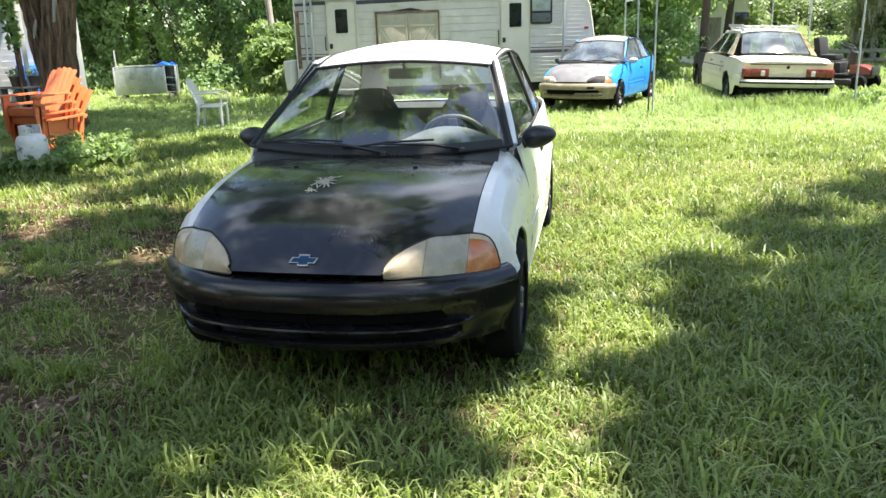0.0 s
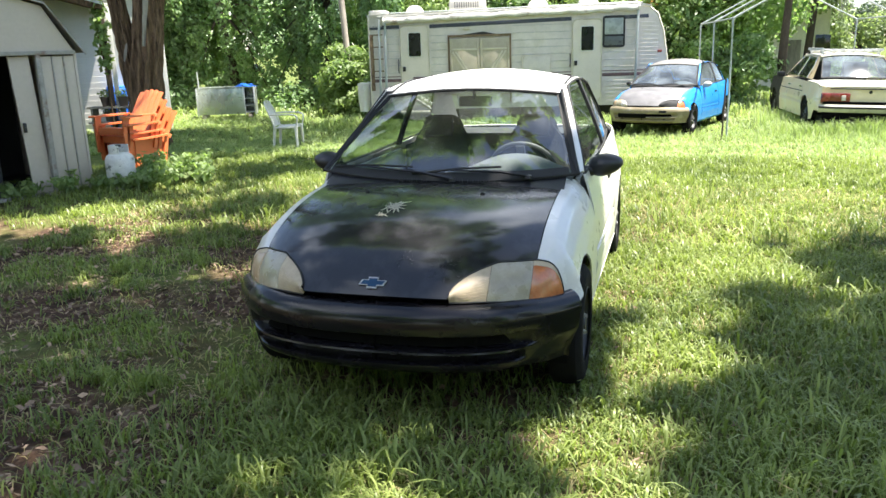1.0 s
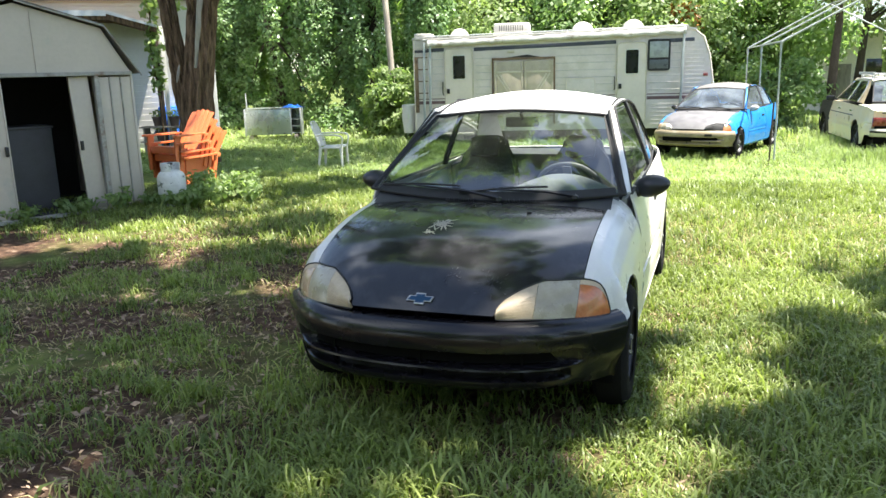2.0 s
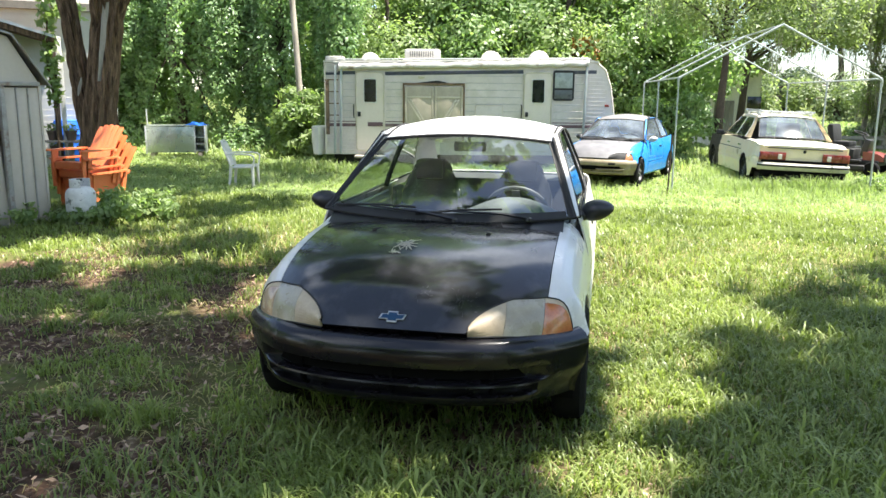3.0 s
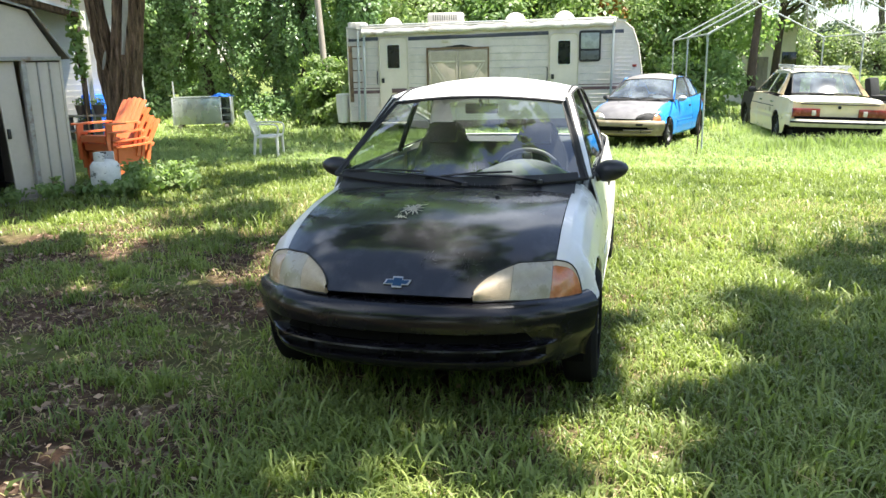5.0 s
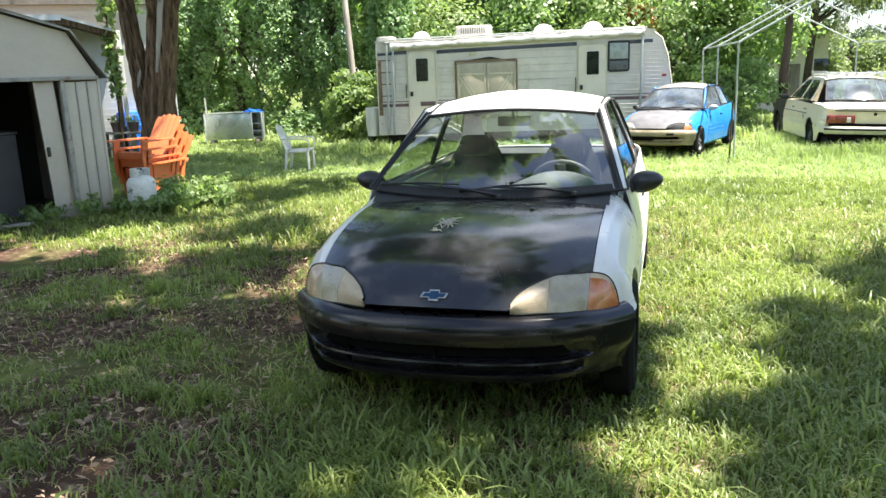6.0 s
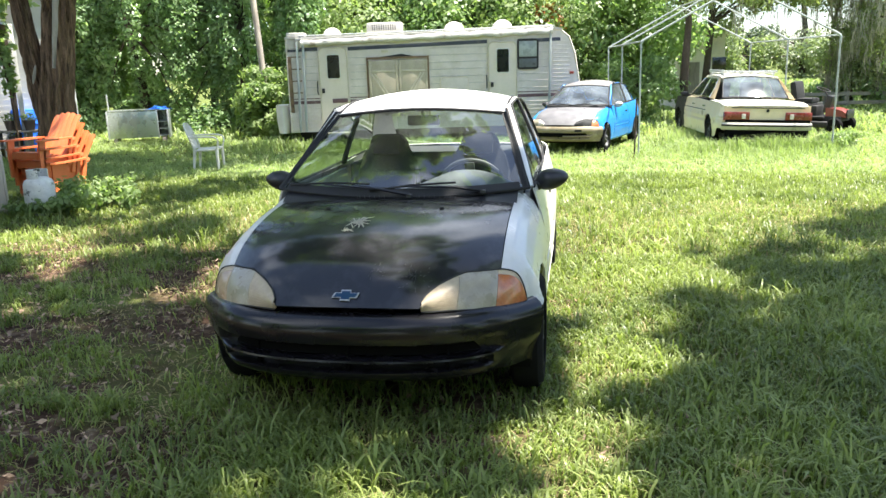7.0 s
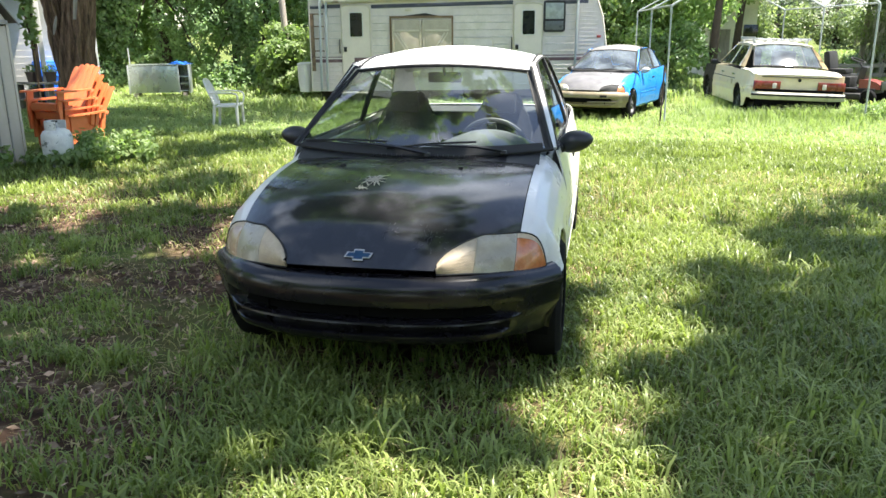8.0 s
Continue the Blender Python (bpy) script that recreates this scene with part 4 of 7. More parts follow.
    part("bumper_face", sheet(lambda x, k: (x * 0.87, -0.10 - 0.03 * math.sin(math.pi * k) + 0.12 * abs(x) ** 6, 0.43 + 0.14 * k), steps(-1, 1, 24), steps(0, 1, 6), 0.02), M["old_bumper"], bp, "weathered pale bumper")
    part("bumper_strip", sheet(lambda x, k: (x * 0.875, -0.142 + 0.12 * abs(x) ** 6, 0.50 + 0.035 * k), steps(-1, 1, 24), [0, 1], 0.012), M["rubber"], bp)
    # black strips put in for the shade above and below the bumper
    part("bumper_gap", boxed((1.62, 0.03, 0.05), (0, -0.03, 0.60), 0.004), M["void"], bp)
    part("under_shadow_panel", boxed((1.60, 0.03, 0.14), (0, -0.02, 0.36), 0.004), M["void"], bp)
    rw = part("rear_window", sheet(lambda x, t: (x * (0.66 - 0.11 * t), 1.03 + 0.50 * t + 0.05 * x * x, 0.975 + 0.41 * t + 0.02 * math.sin(math.pi * t) - 0.015 * x * x), steps(-1, 1, 14), steps(0, 1, 8)), M["glass_sheen"], car, "rear window with sky reflection in its film")
    part("window_seal", tubed([(x * (0.66 - 0.11 * t), 1.025 + 0.50 * t + 0.05 * x * x, 0.98 + 0.41 * t - 0.015 * x * x) for x, t in [(-1, 0), (-0.5, 0), (0, 0), (0.5, 0), (1, 0), (1, 0.5), (1, 1), (0.5, 1), (0, 1), (-0.5, 1), (-1, 1), (-1, 0.5), (-1, 0)]], 0.014, 6), M["rubber"], rw)
    part("windshield", sheet(lambda x, t: (x * (0.70 - 0.13 * t), 3.32 - 0.50 * t, 0.95 + 0.42 * t), steps(-1, 1, 8), steps(0, 1, 4)), M["glass_dk"], car)
    part("hood", sheet(lambda x, t: (x * 0.72, 3.30 + 1.25 * t, 0.97 - 0.06 * t - 0.03 * x ** 4), steps(-1, 1, 10), steps(0, 1, 8), 0.015), M["cream"], car)
    part("front_panel", boxed((1.5, 0.05, 0.5), (0, 4.6, 0.62), 0.02), M["black_plastic"], car)
    part("under_body", boxed((1.4, 4.3, 0.1), (0, 2.3, 0.27)), M["rubber"], car)
    part("cabin_floor", boxed((1.45, 2.2, 0.5), (0, 2.2, 0.56), 0.03), M["trim_dk"], car)
    for x in (-0.36, 0.36):
        part("seat_back", boxed((0.5, 0.14, 0.6), (x, 2.35, 1.0), 0.05), M["seat"], car)
    mi = part("wing_mirror", boxed((0.17, 0.08, 0.12), (-0.93, 3.05, 1.0), 0.03), M["black_plastic"], car)
    part("mirror_foot", boxed((0.08, 0.05, 0.05), (-0.82, 3.08, 0.98), 0.015), M["black_plastic"], mi)
    for p in car.children:
        kind = p.name.split(".")[0]
        if kind in ("rear_door_window", "front_door_window", "window_trim", "b_pillar", "c_pillar", "a_pillar", "roof_side", "roof", "rear_window", "windshield"):
            p.location = (0, -0.22, 0.05)
        if kind == "tail_lamp":
            p.location = (0, 0, -0.045)
    rack = thing("roof_rack", "grey slatted metal roof rack on the sedan roof", "roof rack", pose(4.56, 13.36, ground_z(4.5, 14) - 0.02, 0, 2.2, 5.5) @ pose(0, -0.22, 0.05))
    for y in (1.75, 2.55):
        part("cross_bar", boxed((1.12, 0.04, 0.035), (0, y, 1.462), 0.006), M["galv"], rack)
        for s in (1, -1):
            part("foot", boxed((0.05, 0.06, 0.08), (s * 0.52, y, 1.42), 0.01), M["galv"], rack)
    for k in range(6):
        part("slat", boxed((0.10, 1.05, 0.025), (-0.45 + k * 0.18, 2.15, 1.488), 0.005), M["galv"], rack)
    for x in (-0.55, 0.55):
        part("side_rail", boxed((0.03, 1.1, 0.05), (x, 2.15, 1.495), 0.008), M["galv"], rack)


M.update(
    old_bumper=material("dulled_chrome_bumper", (0.52, 0.49, 0.42), 0.35, metal=0.3, var=0.15, scale=5, dark=(0.30, 0.25, 0.18), dark_at=(0.55, 0.72)),
    galv=material("galvanised_steel", (0.56, 0.57, 0.58), 0.42, metal=0.55, var=0.12, scale=5, dark=(0.40, 0.39, 0.37), dark_at=(0.56, 0.72)),
    white_pipe=material("white_coated_pipe", (0.34, 0.37, 0.37), 0.4, var=0.1, scale=5, dark=(0.38, 0.36, 0.32), dark_at=(0.6, 0.76)),
    rv_wall=material("camper_siding", (0.61, 0.555, 0.525), 0.5, var=0.10, scale=2.2, dark=(0.50, 0.46, 0.39), dark_at=(0.52, 0.72), bump=0.05),
    rv_door=material("camper_door", (0.66, 0.595, 0.52), 0.5, var=0.06, scale=2.5, dark=(0.56, 0.50, 0.38), dark_at=(0.56, 0.78)),
    rv_roof=material("camper_roof_skin", (0.47, 0.45, 0.42), 0.6, var=0.1, scale=3, dark=(0.34, 0.29, 0.24), dark_at=(0.58, 0.74)),
    awning=material("awning_vinyl", (0.52, 0.50, 0.48), 0.55, var=0.14, scale=5, dark=(0.26, 0.22, 0.19), dark_at=(0.53, 0.64)),
    dark_band=material("dark_stripe", (0.045, 0.05, 0.075), 0.5, var=0.2, scale=6, dark=(0.18, 0.17, 0.16), dark_at=(0.55, 0.8)),
    plum_band=material("faded_plum_stripe", (0.13, 0.075, 0.085), 0.55, var=0.2, scale=6, dark=(0.32, 0.27, 0.25), dark_at=(0.52, 0.75)),
    tan_wood=material("tan_painted_boards", (0.42, 0.37, 0.29), 0.75, var=0.12, scale=4, dark=(0.36, 0.31, 0.24), dark_at=(0.52, 0.75)),
    cream_trim=material("cream_painted_batten", (0.56, 0.51, 0.41), 0.7, var=0.1, scale=5),
    bare_ply=material("rotted_plywood", (0.20, 0.135, 0.085), 0.9, var=0.35, scale=6, dark=(0.09, 0.06, 0.04), dark_at=(0.5, 0.68)),
    dark_glass=material("dark_window_glass", (0.012, 0.014, 0.016), 0.08, var=0.2, scale=4),
    grey_glass=material("screened_window", (0.10, 0.11, 0.115), 0.35, var=0.2, scale=7),
    # pale grey-green stands for the reflection in the upper pane
    pale_glass=material("reflection_pale_glass", (0.30, 0.33, 0.32), 0.25, var=0.15, scale=5),
    aluminium=material("dull_aluminium_sheet", (0.40, 0.44, 0.40), 0.28, metal=0.65, var=0.08, scale=2.5, rough_var=0.06),
    blue_plastic=material("blue_plastic", (0.015, 0.12, 0.55), 0.4, var=0.15, scale=6),
    orange=material("orange_plastic", (0.60, 0.150, 0.050), 0.4, var=0.08, scale=5, dark=(0.66, 0.25, 0.12), dark_at=(0.55, 0.8), spread=0.05),
    white_plastic=material("white_moulded_plastic", (0.62, 0.60, 0.55), 0.45, var=0.06, scale=6, dark=(0.52, 0.51, 0.46), dark_at=(0.6, 0.8)),
    shed_wall=material("shed_sheet_metal", (0.45, 0.40, 0.33), 0.5, var=0.06, scale=2.5, dark=(0.34, 0.34, 0.30), dark_at=(0.58, 0.78)),
    shed_trim=material("rusty_shed_trim", (0.27, 0.26, 0.23), 0.6, var=0.25, scale=7, dark=(0.16, 0.09, 0.055), dark_at=(0.55, 0.68)),
    shed_roof=material("shed_roof_sheet", (0.16, 0.145, 0.125), 0.6, var=0.25, scale=5, dark=(0.28, 0.26, 0.22), dark_at=(0.55, 0.72)),
    # near-black stands for the shade indoors, not for a dark sheet
    shed_dark=material("inside_shade", (0.03, 0.03, 0.029), 0.9, var=0.3, scale=4),
    tank=material("flaking_tank_paint", (0.62, 0.61, 0.57), 0.5, var=0.12, scale=16, dark=(0.16, 0.17, 0.14), dark_at=(0.58, 0.62)),
    siding=material("white_lap_siding", (0.60, 0.585, 0.55), 0.55, var=0.05, scale=3, dark=(0.55, 0.54, 0.5), dark_at=(0.6, 0.8)),
    far_wall=material("pale_far_wall", (0.80, 0.75, 0.63), 0.8, var=0.12, scale=2, dark=(0.45, 0.40, 0.31), dark_at=(0.55, 0.75)),
    terracotta=material("brown_pot", (0.10, 0.07, 0.055), 0.8, var=0.25, scale=8),
    red_paint=material("red_mower_paint", (0.17, 0.025, 0.02), 0.45, var=0.15, scale=6, coat=0.3),
    rail_wood=material("grey_fence_rail", (0.30, 0.275, 0.235), 0.9, var=0.25, scale=5, stretch=(0.3, 1, 1)),
)


# ---- carport frame ----
def carport():
    cp = thing("carport_frame", "bare white steel tube frame of a carport without cover", "carport", pose(2.1, 12.78, 0, 0, 0, 3.8))
    W, H, A = 3.62, 1.89, 2.86
    base = ground_z(3.5, 15) - 0.04
    for y in (0.0, 3.0, 6.0):
        for x in (0, W):
            part("post", tubed([(x, y, base), (x, y, H - 0.10)], 0.017, 10), M["white_pipe"], cp)
            part("elbow", tubed(curve([(x, y, H - 0.14), (x, y, H - 0.03), (x + (0.06 if x == 0 else -0.06), y, H + 0.03), (x + (0.16 if x == 0 else -0.16), y, H + 0.085)], 4), 0.023, 10), M["white_pipe"], cp)
            part("rafter", tubed([(x, y, H), (W / 2, y, A)], 0.018, 10), M["white_pipe"], cp)
            part("foot_plate", boxed((0.12, 0.12, 0.01), (x, y, base + 0.01)), M["white_pipe"], cp)
        part("ridge_joint", tubed([(W / 2 - 0.16, y, A - 0.086), (W / 2, y, A), (W / 2 + 0.16, y, A - 0.086)], 0.023, 10), M["white_pipe"], cp)
    for x, z in ((0, H), (W, H), (W / 2, A)):
        for y in (0.0, 3.0):
            part("purlin", tubed([(x, y, z), (x, y + 3.0, z)], 0.017, 10), M["white_pipe"], cp)


# ---- travel trailer ----
def camper():
    """u runs along the side wall that faces the yard, from its rear door; z is true height."""
    d = Vector((0.9762, 0.2169, 0))
    m = Matrix.Translation((-4.727, 15.256, 0)) @ pose(0, 0, 0, 0, 0, 12.5)
    rv = thing("travel_trailer", "long weathered white travel trailer with barn doors and roof vents", "trailer", m)
    U0, U1, B, T, D = -1.12, 5.84, 0.10, 2.26, 2.3
    nose = [(U1 - 0.02, B), (U1 + 0.02, 0.35), (5.84, 0.8), (5.78, 1.25), (5.70, 1.75), (5.56, 2.14), (5.36, 2.30), (5.1, T + 0.07)]
    outline = [(U0, B), (U0, T)] + nose[::-1]
    body = part("body", prism([(a, b) for a, b in outline], D), M["rv_wall"], rv)
    body.location.y = 0.012
    part("roof_skin", prism([(U0 - 0.03, T + 0.002), (U0 - 0.03, T + 0.05), (5.12, T + 0.125), (5.40, T + 0.075), (5.38, T + 0.04), (5.1, T + 0.074)], D + 0.06), M["rv_roof"], rv).location.y = -0.02
    # horizontal ribs of the siding, narrower towards the ends
    rows = [0.99 + 0.165 * k for k in range(7)]
    for z in rows:
        for a, b in ((U0 + 0.42, -0.42), (0.33, 0.74), (2.22, 3.58), (4.36, 5.05)):
            part("siding_rib", boxed((b - a, 0.018, 0.014), ((a + b) / 2, 0.004, z), 0.005), M["rv_wall"], body)
            # grey strip drawn as the shadow line under each rib
            part("siding_seam", boxed((b - a, 0.016, 0.008), ((a + b) / 2, 0.003, z - 0.012), 0.002), M["trim_lt"], body, "grey strip for the shadow under the rib")
    for k in range(22):
        z = 0.20 + 0.092 * k
        if z < 2.06:
            part("siding_rib", boxed((0.42 - 0.0, 0.02, 0.03), (5.38 if z < 1.9 else 5.30, 0.004, z), 0.009), M["rv_wall"], body)
            if z < 0.68 or z > 0.95:
                part("siding_rib", boxed((0.30, 0.02, 0.03), (U0 + 0.17, 0.004, z), 0.009), M["rv_wall"] if z > 1.0 and k % 3 else M["bare_ply"] if z > 0.9 else M["rv_wall"], body)
            if z < 0.68:
                part("siding_rib", boxed((0.40, 0.02, 0.03), (-0.60, 0.004, z), 0.009), M["rv_wall"], body)
                part("siding_rib", boxed((0.62, 0.02, 0.03), (4.72, 0.004, z), 0.009), M["rv_wall"], body)
    part("rotted_corner", boxed((0.09, 0.03, 1.30), (U0 + 0.05, -0.004, 1.22), 0.006), M["bare_ply"], body, "rotted brown plywood corner")
    for a, b in ((U0, -0.40), (0.31, 3.60), (4.32, 5.35)):
        part("upper_band", boxed((b - a, 0.014, 0.085), ((a + b) / 2, 0.002, 2.025 + 0.011 * (a + b) / 2), 0.003, (0, -1.2, 0)), M["dark_band"], body)
    for a, b in ((U0, -0.40), (0.31, 0.75), (2.2, 3.60), (4.32, 5.80)):
        part("lower_band", boxed((b - a, 0.014, 0.075), ((a + b) / 2, 0.002, 0.80), 0.003), M["plum_band"], body)
        part("pin_stripe", boxed((b - a, 0.014, 0.022), ((a + b) / 2, 0.002, 0.885), 0.003), M["plum_band"], body)
    part("edge_trim", tubed([(U0, 0.0, B), (U0, 0.0, T)], 0.022, 8), M["rv_door"], body)
    part("edge_trim", tubed([(a, 0.0, b) for a, b in nose], 0.02, 8), M["rv_door"], body)
    part("skirt", boxed((U1 - U0 - 0.3, 0.04, 0.5), ((U0 + U1) / 2, 0.35, -0.08)), M["rubber"], rv)
    # entry doors
    for u0, z0, tilt in ((-0.38, 0.20, 0.0), (3.63, 0.22, 0.0)):
        w, h = 0.66, 1.84
        dr = new("entry_door")
        dr.parent = rv
        dr.matrix_basis = pose(u0, -0.02, z0)
        q = 0.10
        round_rect = lambda x0, z0, x1, z1, r: [(x1 - r + r * math.sin(a), z1 - r + r * math.cos(a)) for a in steps(0, math.pi / 2, 5)] + [(x1 - r + r * math.cos(a), z0 + r - r * math.sin(a)) for a in steps(0, math.pi / 2, 5)] + [(x0 + r - r * math.sin(a), z0 + r - r * math.cos(a)) for a in steps(0, math.pi / 2, 5)] + [(x0 + r - r * math.cos(a), z1 - r + r * math.sin(a)) for a in steps(0, math.pi / 2, 5)]
        part("door_leaf", prism(round_rect(0, 0, w, h, q), 0.035), M["rv_door"], dr)
        part("door_frame", tubed([(a, -0.004, c) for a, c in round_rect(0, 0, w, h, q) + [(w - q, h)]], 0.014, 6), M["cream_trim"], dr)
        part("window_frame", prism(round_rect(0.17, 1.12, 0.50, 1.70, 0.05), 0.03), M["white_plastic"], dr).location.y = -0.014
        part("pane", prism(round_rect(0.195, 1.145, 0.475, 1.675, 0.03), 0.012), M["dark_glass"], dr).location.y = -0.02
        part("lock", boxed((0.07, 0.03, 0.11), (0.07, -0.015, 0.86), 0.01), M["black_plastic"], dr)
        part("grab_handle", tubed(curve([(-0.06, 0.01, 0.78), (-0.06, -0.05, 0.84), (-0.06, -0.05, 1.02), (-0.06, 0.01, 1.08)], 4), 0.012, 6), M["black_plastic"], dr)
        if u0 < 0:
            part("torn_panel", boxed((0.36, 0.012, 0.10), (0.45, -0.008, 0.62), 0.004), M["plum_band"], dr)
    # boarded barn doors in a wide opening
    bd = new("barn_door_pair")
    bd.parent = rv
    bd.matrix_basis = pose(0.76, 0, 0)
    part("opening_frame", box(boxed((1.48, 0.03, 0.05), (0.71, -0.01, 1.775)), (0.04, 0.03, 1.5), (-0.01, -0.01, 1.0)), M["bare_ply"], bd)
    part("frame_side", boxed((0.04, 0.03, 1.5), (1.43, -0.01, 1.0)), M["bare_ply"], bd)
    part("torn_edge", prism([(0.02, 1.77), (0.55, 1.83), (0.80, 1.86), (1.10, 1.80), (1.44, 1.77)], 0.01), M["rubber"], bd).location.y = -0.012
    for k in range(2):
        lf = new("barn_door")
        lf.parent = bd
        lf.matrix_basis = pose(0.02 + 0.70 * k, -0.012 - (0.02 if k == 0 else 0), 0.42)
        part("panel", boxed((0.69, 0.02, 1.30), (0.345, 0, 0.65), 0.003), M["tan_wood"], lf)
        for x in (0.03, 0.66):
            part("stile", boxed((0.055, 0.016, 1.28), (x, -0.017, 0.65), 0.003), M["tan_wood"], lf)
        for z in (1.05, 0.12):
            part("ledge", boxed((0.57, 0.014, 0.04), (0.345, -0.016, z), 0.003), M["cream_trim"], lf)
        sgn = 1 if k == 0 else -1
        for o in (0.0, 0.09):
            part("brace", boxed((0.035, 0.012, 1.0), (0.33 + sgn * o * 0.8, -0.018, 0.58), 0.002, (0, -sgn * 33, 0)), M["cream_trim"], lf)
    hz = part("service_hatch", boxed((0.66, 0.02, 0.50), (2.80, -0.006, 1.04), 0.008), M["rv_wall"], rv)
    part("hatch_trim", tubed([(2.47, -0.018, 0.8), (2.47, -0.018, 1.24), (2.52, -0.018, 1.29), (3.08, -0.018, 1.29), (3.13, -0.018, 1.24), (3.13, -0.018, 0.8)], 0.01, 6), M["rv_door"], hz)
    wf = part("side_window", prism(round_rect(4.31, 1.41, 4.82, 2.12, 0.07), 0.04), M["black_plastic"], rv, "black framed sliding window")
    wf.location.y = -0.028
    part("upper_pane", boxed((0.42, 0.012, 0.36), (4.565, -0.03, 1.885), 0.006), M["pale_glass"], rv)
    part("lower_pane", boxed((0.42, 0.012, 0.20), (4.565, -0.032, 1.56), 0.006), M["grey_glass"], rv)
    part("window_rail", boxed((0.44, 0.02, 0.03), (4.565, -0.036, 1.68), 0.004), M["black_plastic"], rv)
    part("lamp", boxed((0.16, 0.05, 0.06), (1.18, -0.02, 1.94), 0.012), M["cream_trim"], rv)
    part("marker_lamp", boxed((0.10, 0.03, 0.06), (5.62, -0.01, 1.30), 0.01), M["red_lens"], rv)
    # awning rolled against the roof edge, with its arms
    aw = new("awning")
    aw.parent = rv
    bm = bmesh.new()
    rnd = random.Random(8)
    tube(bm, [(u, -0.05 + rnd.uniform(-0.008, 0.008), 2.16 + 0.0215 * (u + 0.7) + rnd.uniform(-0.012, 0.012)) for u in steps(-0.78, 5.12, 40)], [0.072 + rnd.uniform(-0.012, 0.012) for _ in range(41)], 10)
    part("rolled_fabric", bm, M["awning"], aw, "dirty rolled white awning")
    part("awning_rail", boxed((6.1, 0.05, 0.05), (2.15, -0.02, 2.315), 0.01, (0, -1.25, 0)), M["rv_roof"], aw)
    for u, zt, lean in ((-0.72, 2.12, 0), (-0.86, 2.2, 0.0), (5.10, 2.25, 0)):
        part("awning_arm", boxed((0.055, 0.035, zt - 0.12), (u - 0.02, -0.07, (zt + 0.12) / 2), 0.008, (0, 1.2, 0)), M["white_pipe"], aw)
    for u in (-0.76, 5.12):
        part("end_cap", lathe([(0.0, -0.02), (0.085, -0.02), (0.09, 0.02), (0.0, 0.03)], 14, "x"), M["white_plastic"], aw).location = (u, -0.05, 2.16 + 0.0215 * (u + 0.7))
    # things on the roof
    for u, w, h in ((-0.11, 0.46, 0.22), (2.88, 0.52, 0.24), (4.08, 0.50, 0.24)):
        zz = T + 0.05 + 0.014 * (u + 1)
        part("roof_vent", sheet(lambda a, k: (u + w / 2 * (1 if abs(math.cos(a)) > 0.999 else 1) * math.copysign(abs(math.cos(a)) ** 0.5, math.cos(a)) * math.cos(k * 1.4), 1.0 + 0.28 * math.copysign(abs(math.sin(a)) ** 0.5, math.sin(a)) * math.cos(k * 1.4), zz + h * math.sin(k * 1.4) / math.sin(1.4)), steps(0, 2 * math.pi, 24), steps(0, 1.1, 8)), M["rv_roof"], rv, "domed white roof vent")
    ac = new("air_conditioner")
    ac.parent = rv
    ac.matrix_basis = pose(1.19, 1.0, T + 0.07)
    part("shroud", boxed((0.88, 0.8, 0.29), (0, 0, 0.145), 0.06), M["rv_roof"], ac)
    for k in range(11):
        part("grille_slot", boxed((0.018, 0.02, 0.13), (-0.30 + k * 0.055, -0.40, 0.17), 0.003), M["trim_dk"], ac)
    part("base_lip", boxed((0.94, 0.86, 0.04), (0, 0, 0.015), 0.01), M["white_plastic"], ac)
    part("end_cover", boxed((0.42, 0.5, 0.14), (U0 + 0.22, 0.3, T + 0.08), 0.03), M["rv_roof"], rv)
    part("roof_rail", tubed([(U0 + 0.3, 0.04, T + 0.075), (5.15, 0.04, T + 0.15)], 0.012, 6), M["white_pipe"], rv)
    # rear bumper cover and step
    part("rear_cover", sheet(lambda a, z: (U0 - 0.20 - 0.20 * math.cos(a) * (1 - 0.35 * max(0, 0.5 - z)), 0.45 + 0.40 * math.sin(a), 0.08 + 0.66 * z), steps(0, 2 * math.pi, 20), [0, 0.25, 0.5, 0.75, 0.93, 1], 0.0), M["white_plastic"], rv, "crumpled white plastic cover")
    part("rear_cover_top", lathe([(0.0, 0.02), (0.15, 0.015), (0.2, 0.0)], 20), M["white_plastic"], rv).matrix_basis = pose(U0 - 0.20, 0.45, 0.74) @ Matrix.Diagonal((1, 2, 1, 1))
    part("step", boxed((0.7, 0.4, 0.05), (-0.05, -0.28, 0.07), 0.01), M["weathered"], rv, "weathered plank step")
    part("step_block", boxed((0.2, 0.2, 0.3), (-0.05, -0.25, -0.10), 0.01), M["weathered"], rv)
    for u in (1.9, 2.75):
        wh = part("road_wheel", lathe([(0.16, -0.08), (0.28, -0.09), (0.33, -0.05), (0.33, 0.05), (0.28, 0.09), (0.16, 0.08), (0.0, 0.05)], 24, "y"), M["tyre"], rv)
        wh.location = (u, 0.12, 0.08)


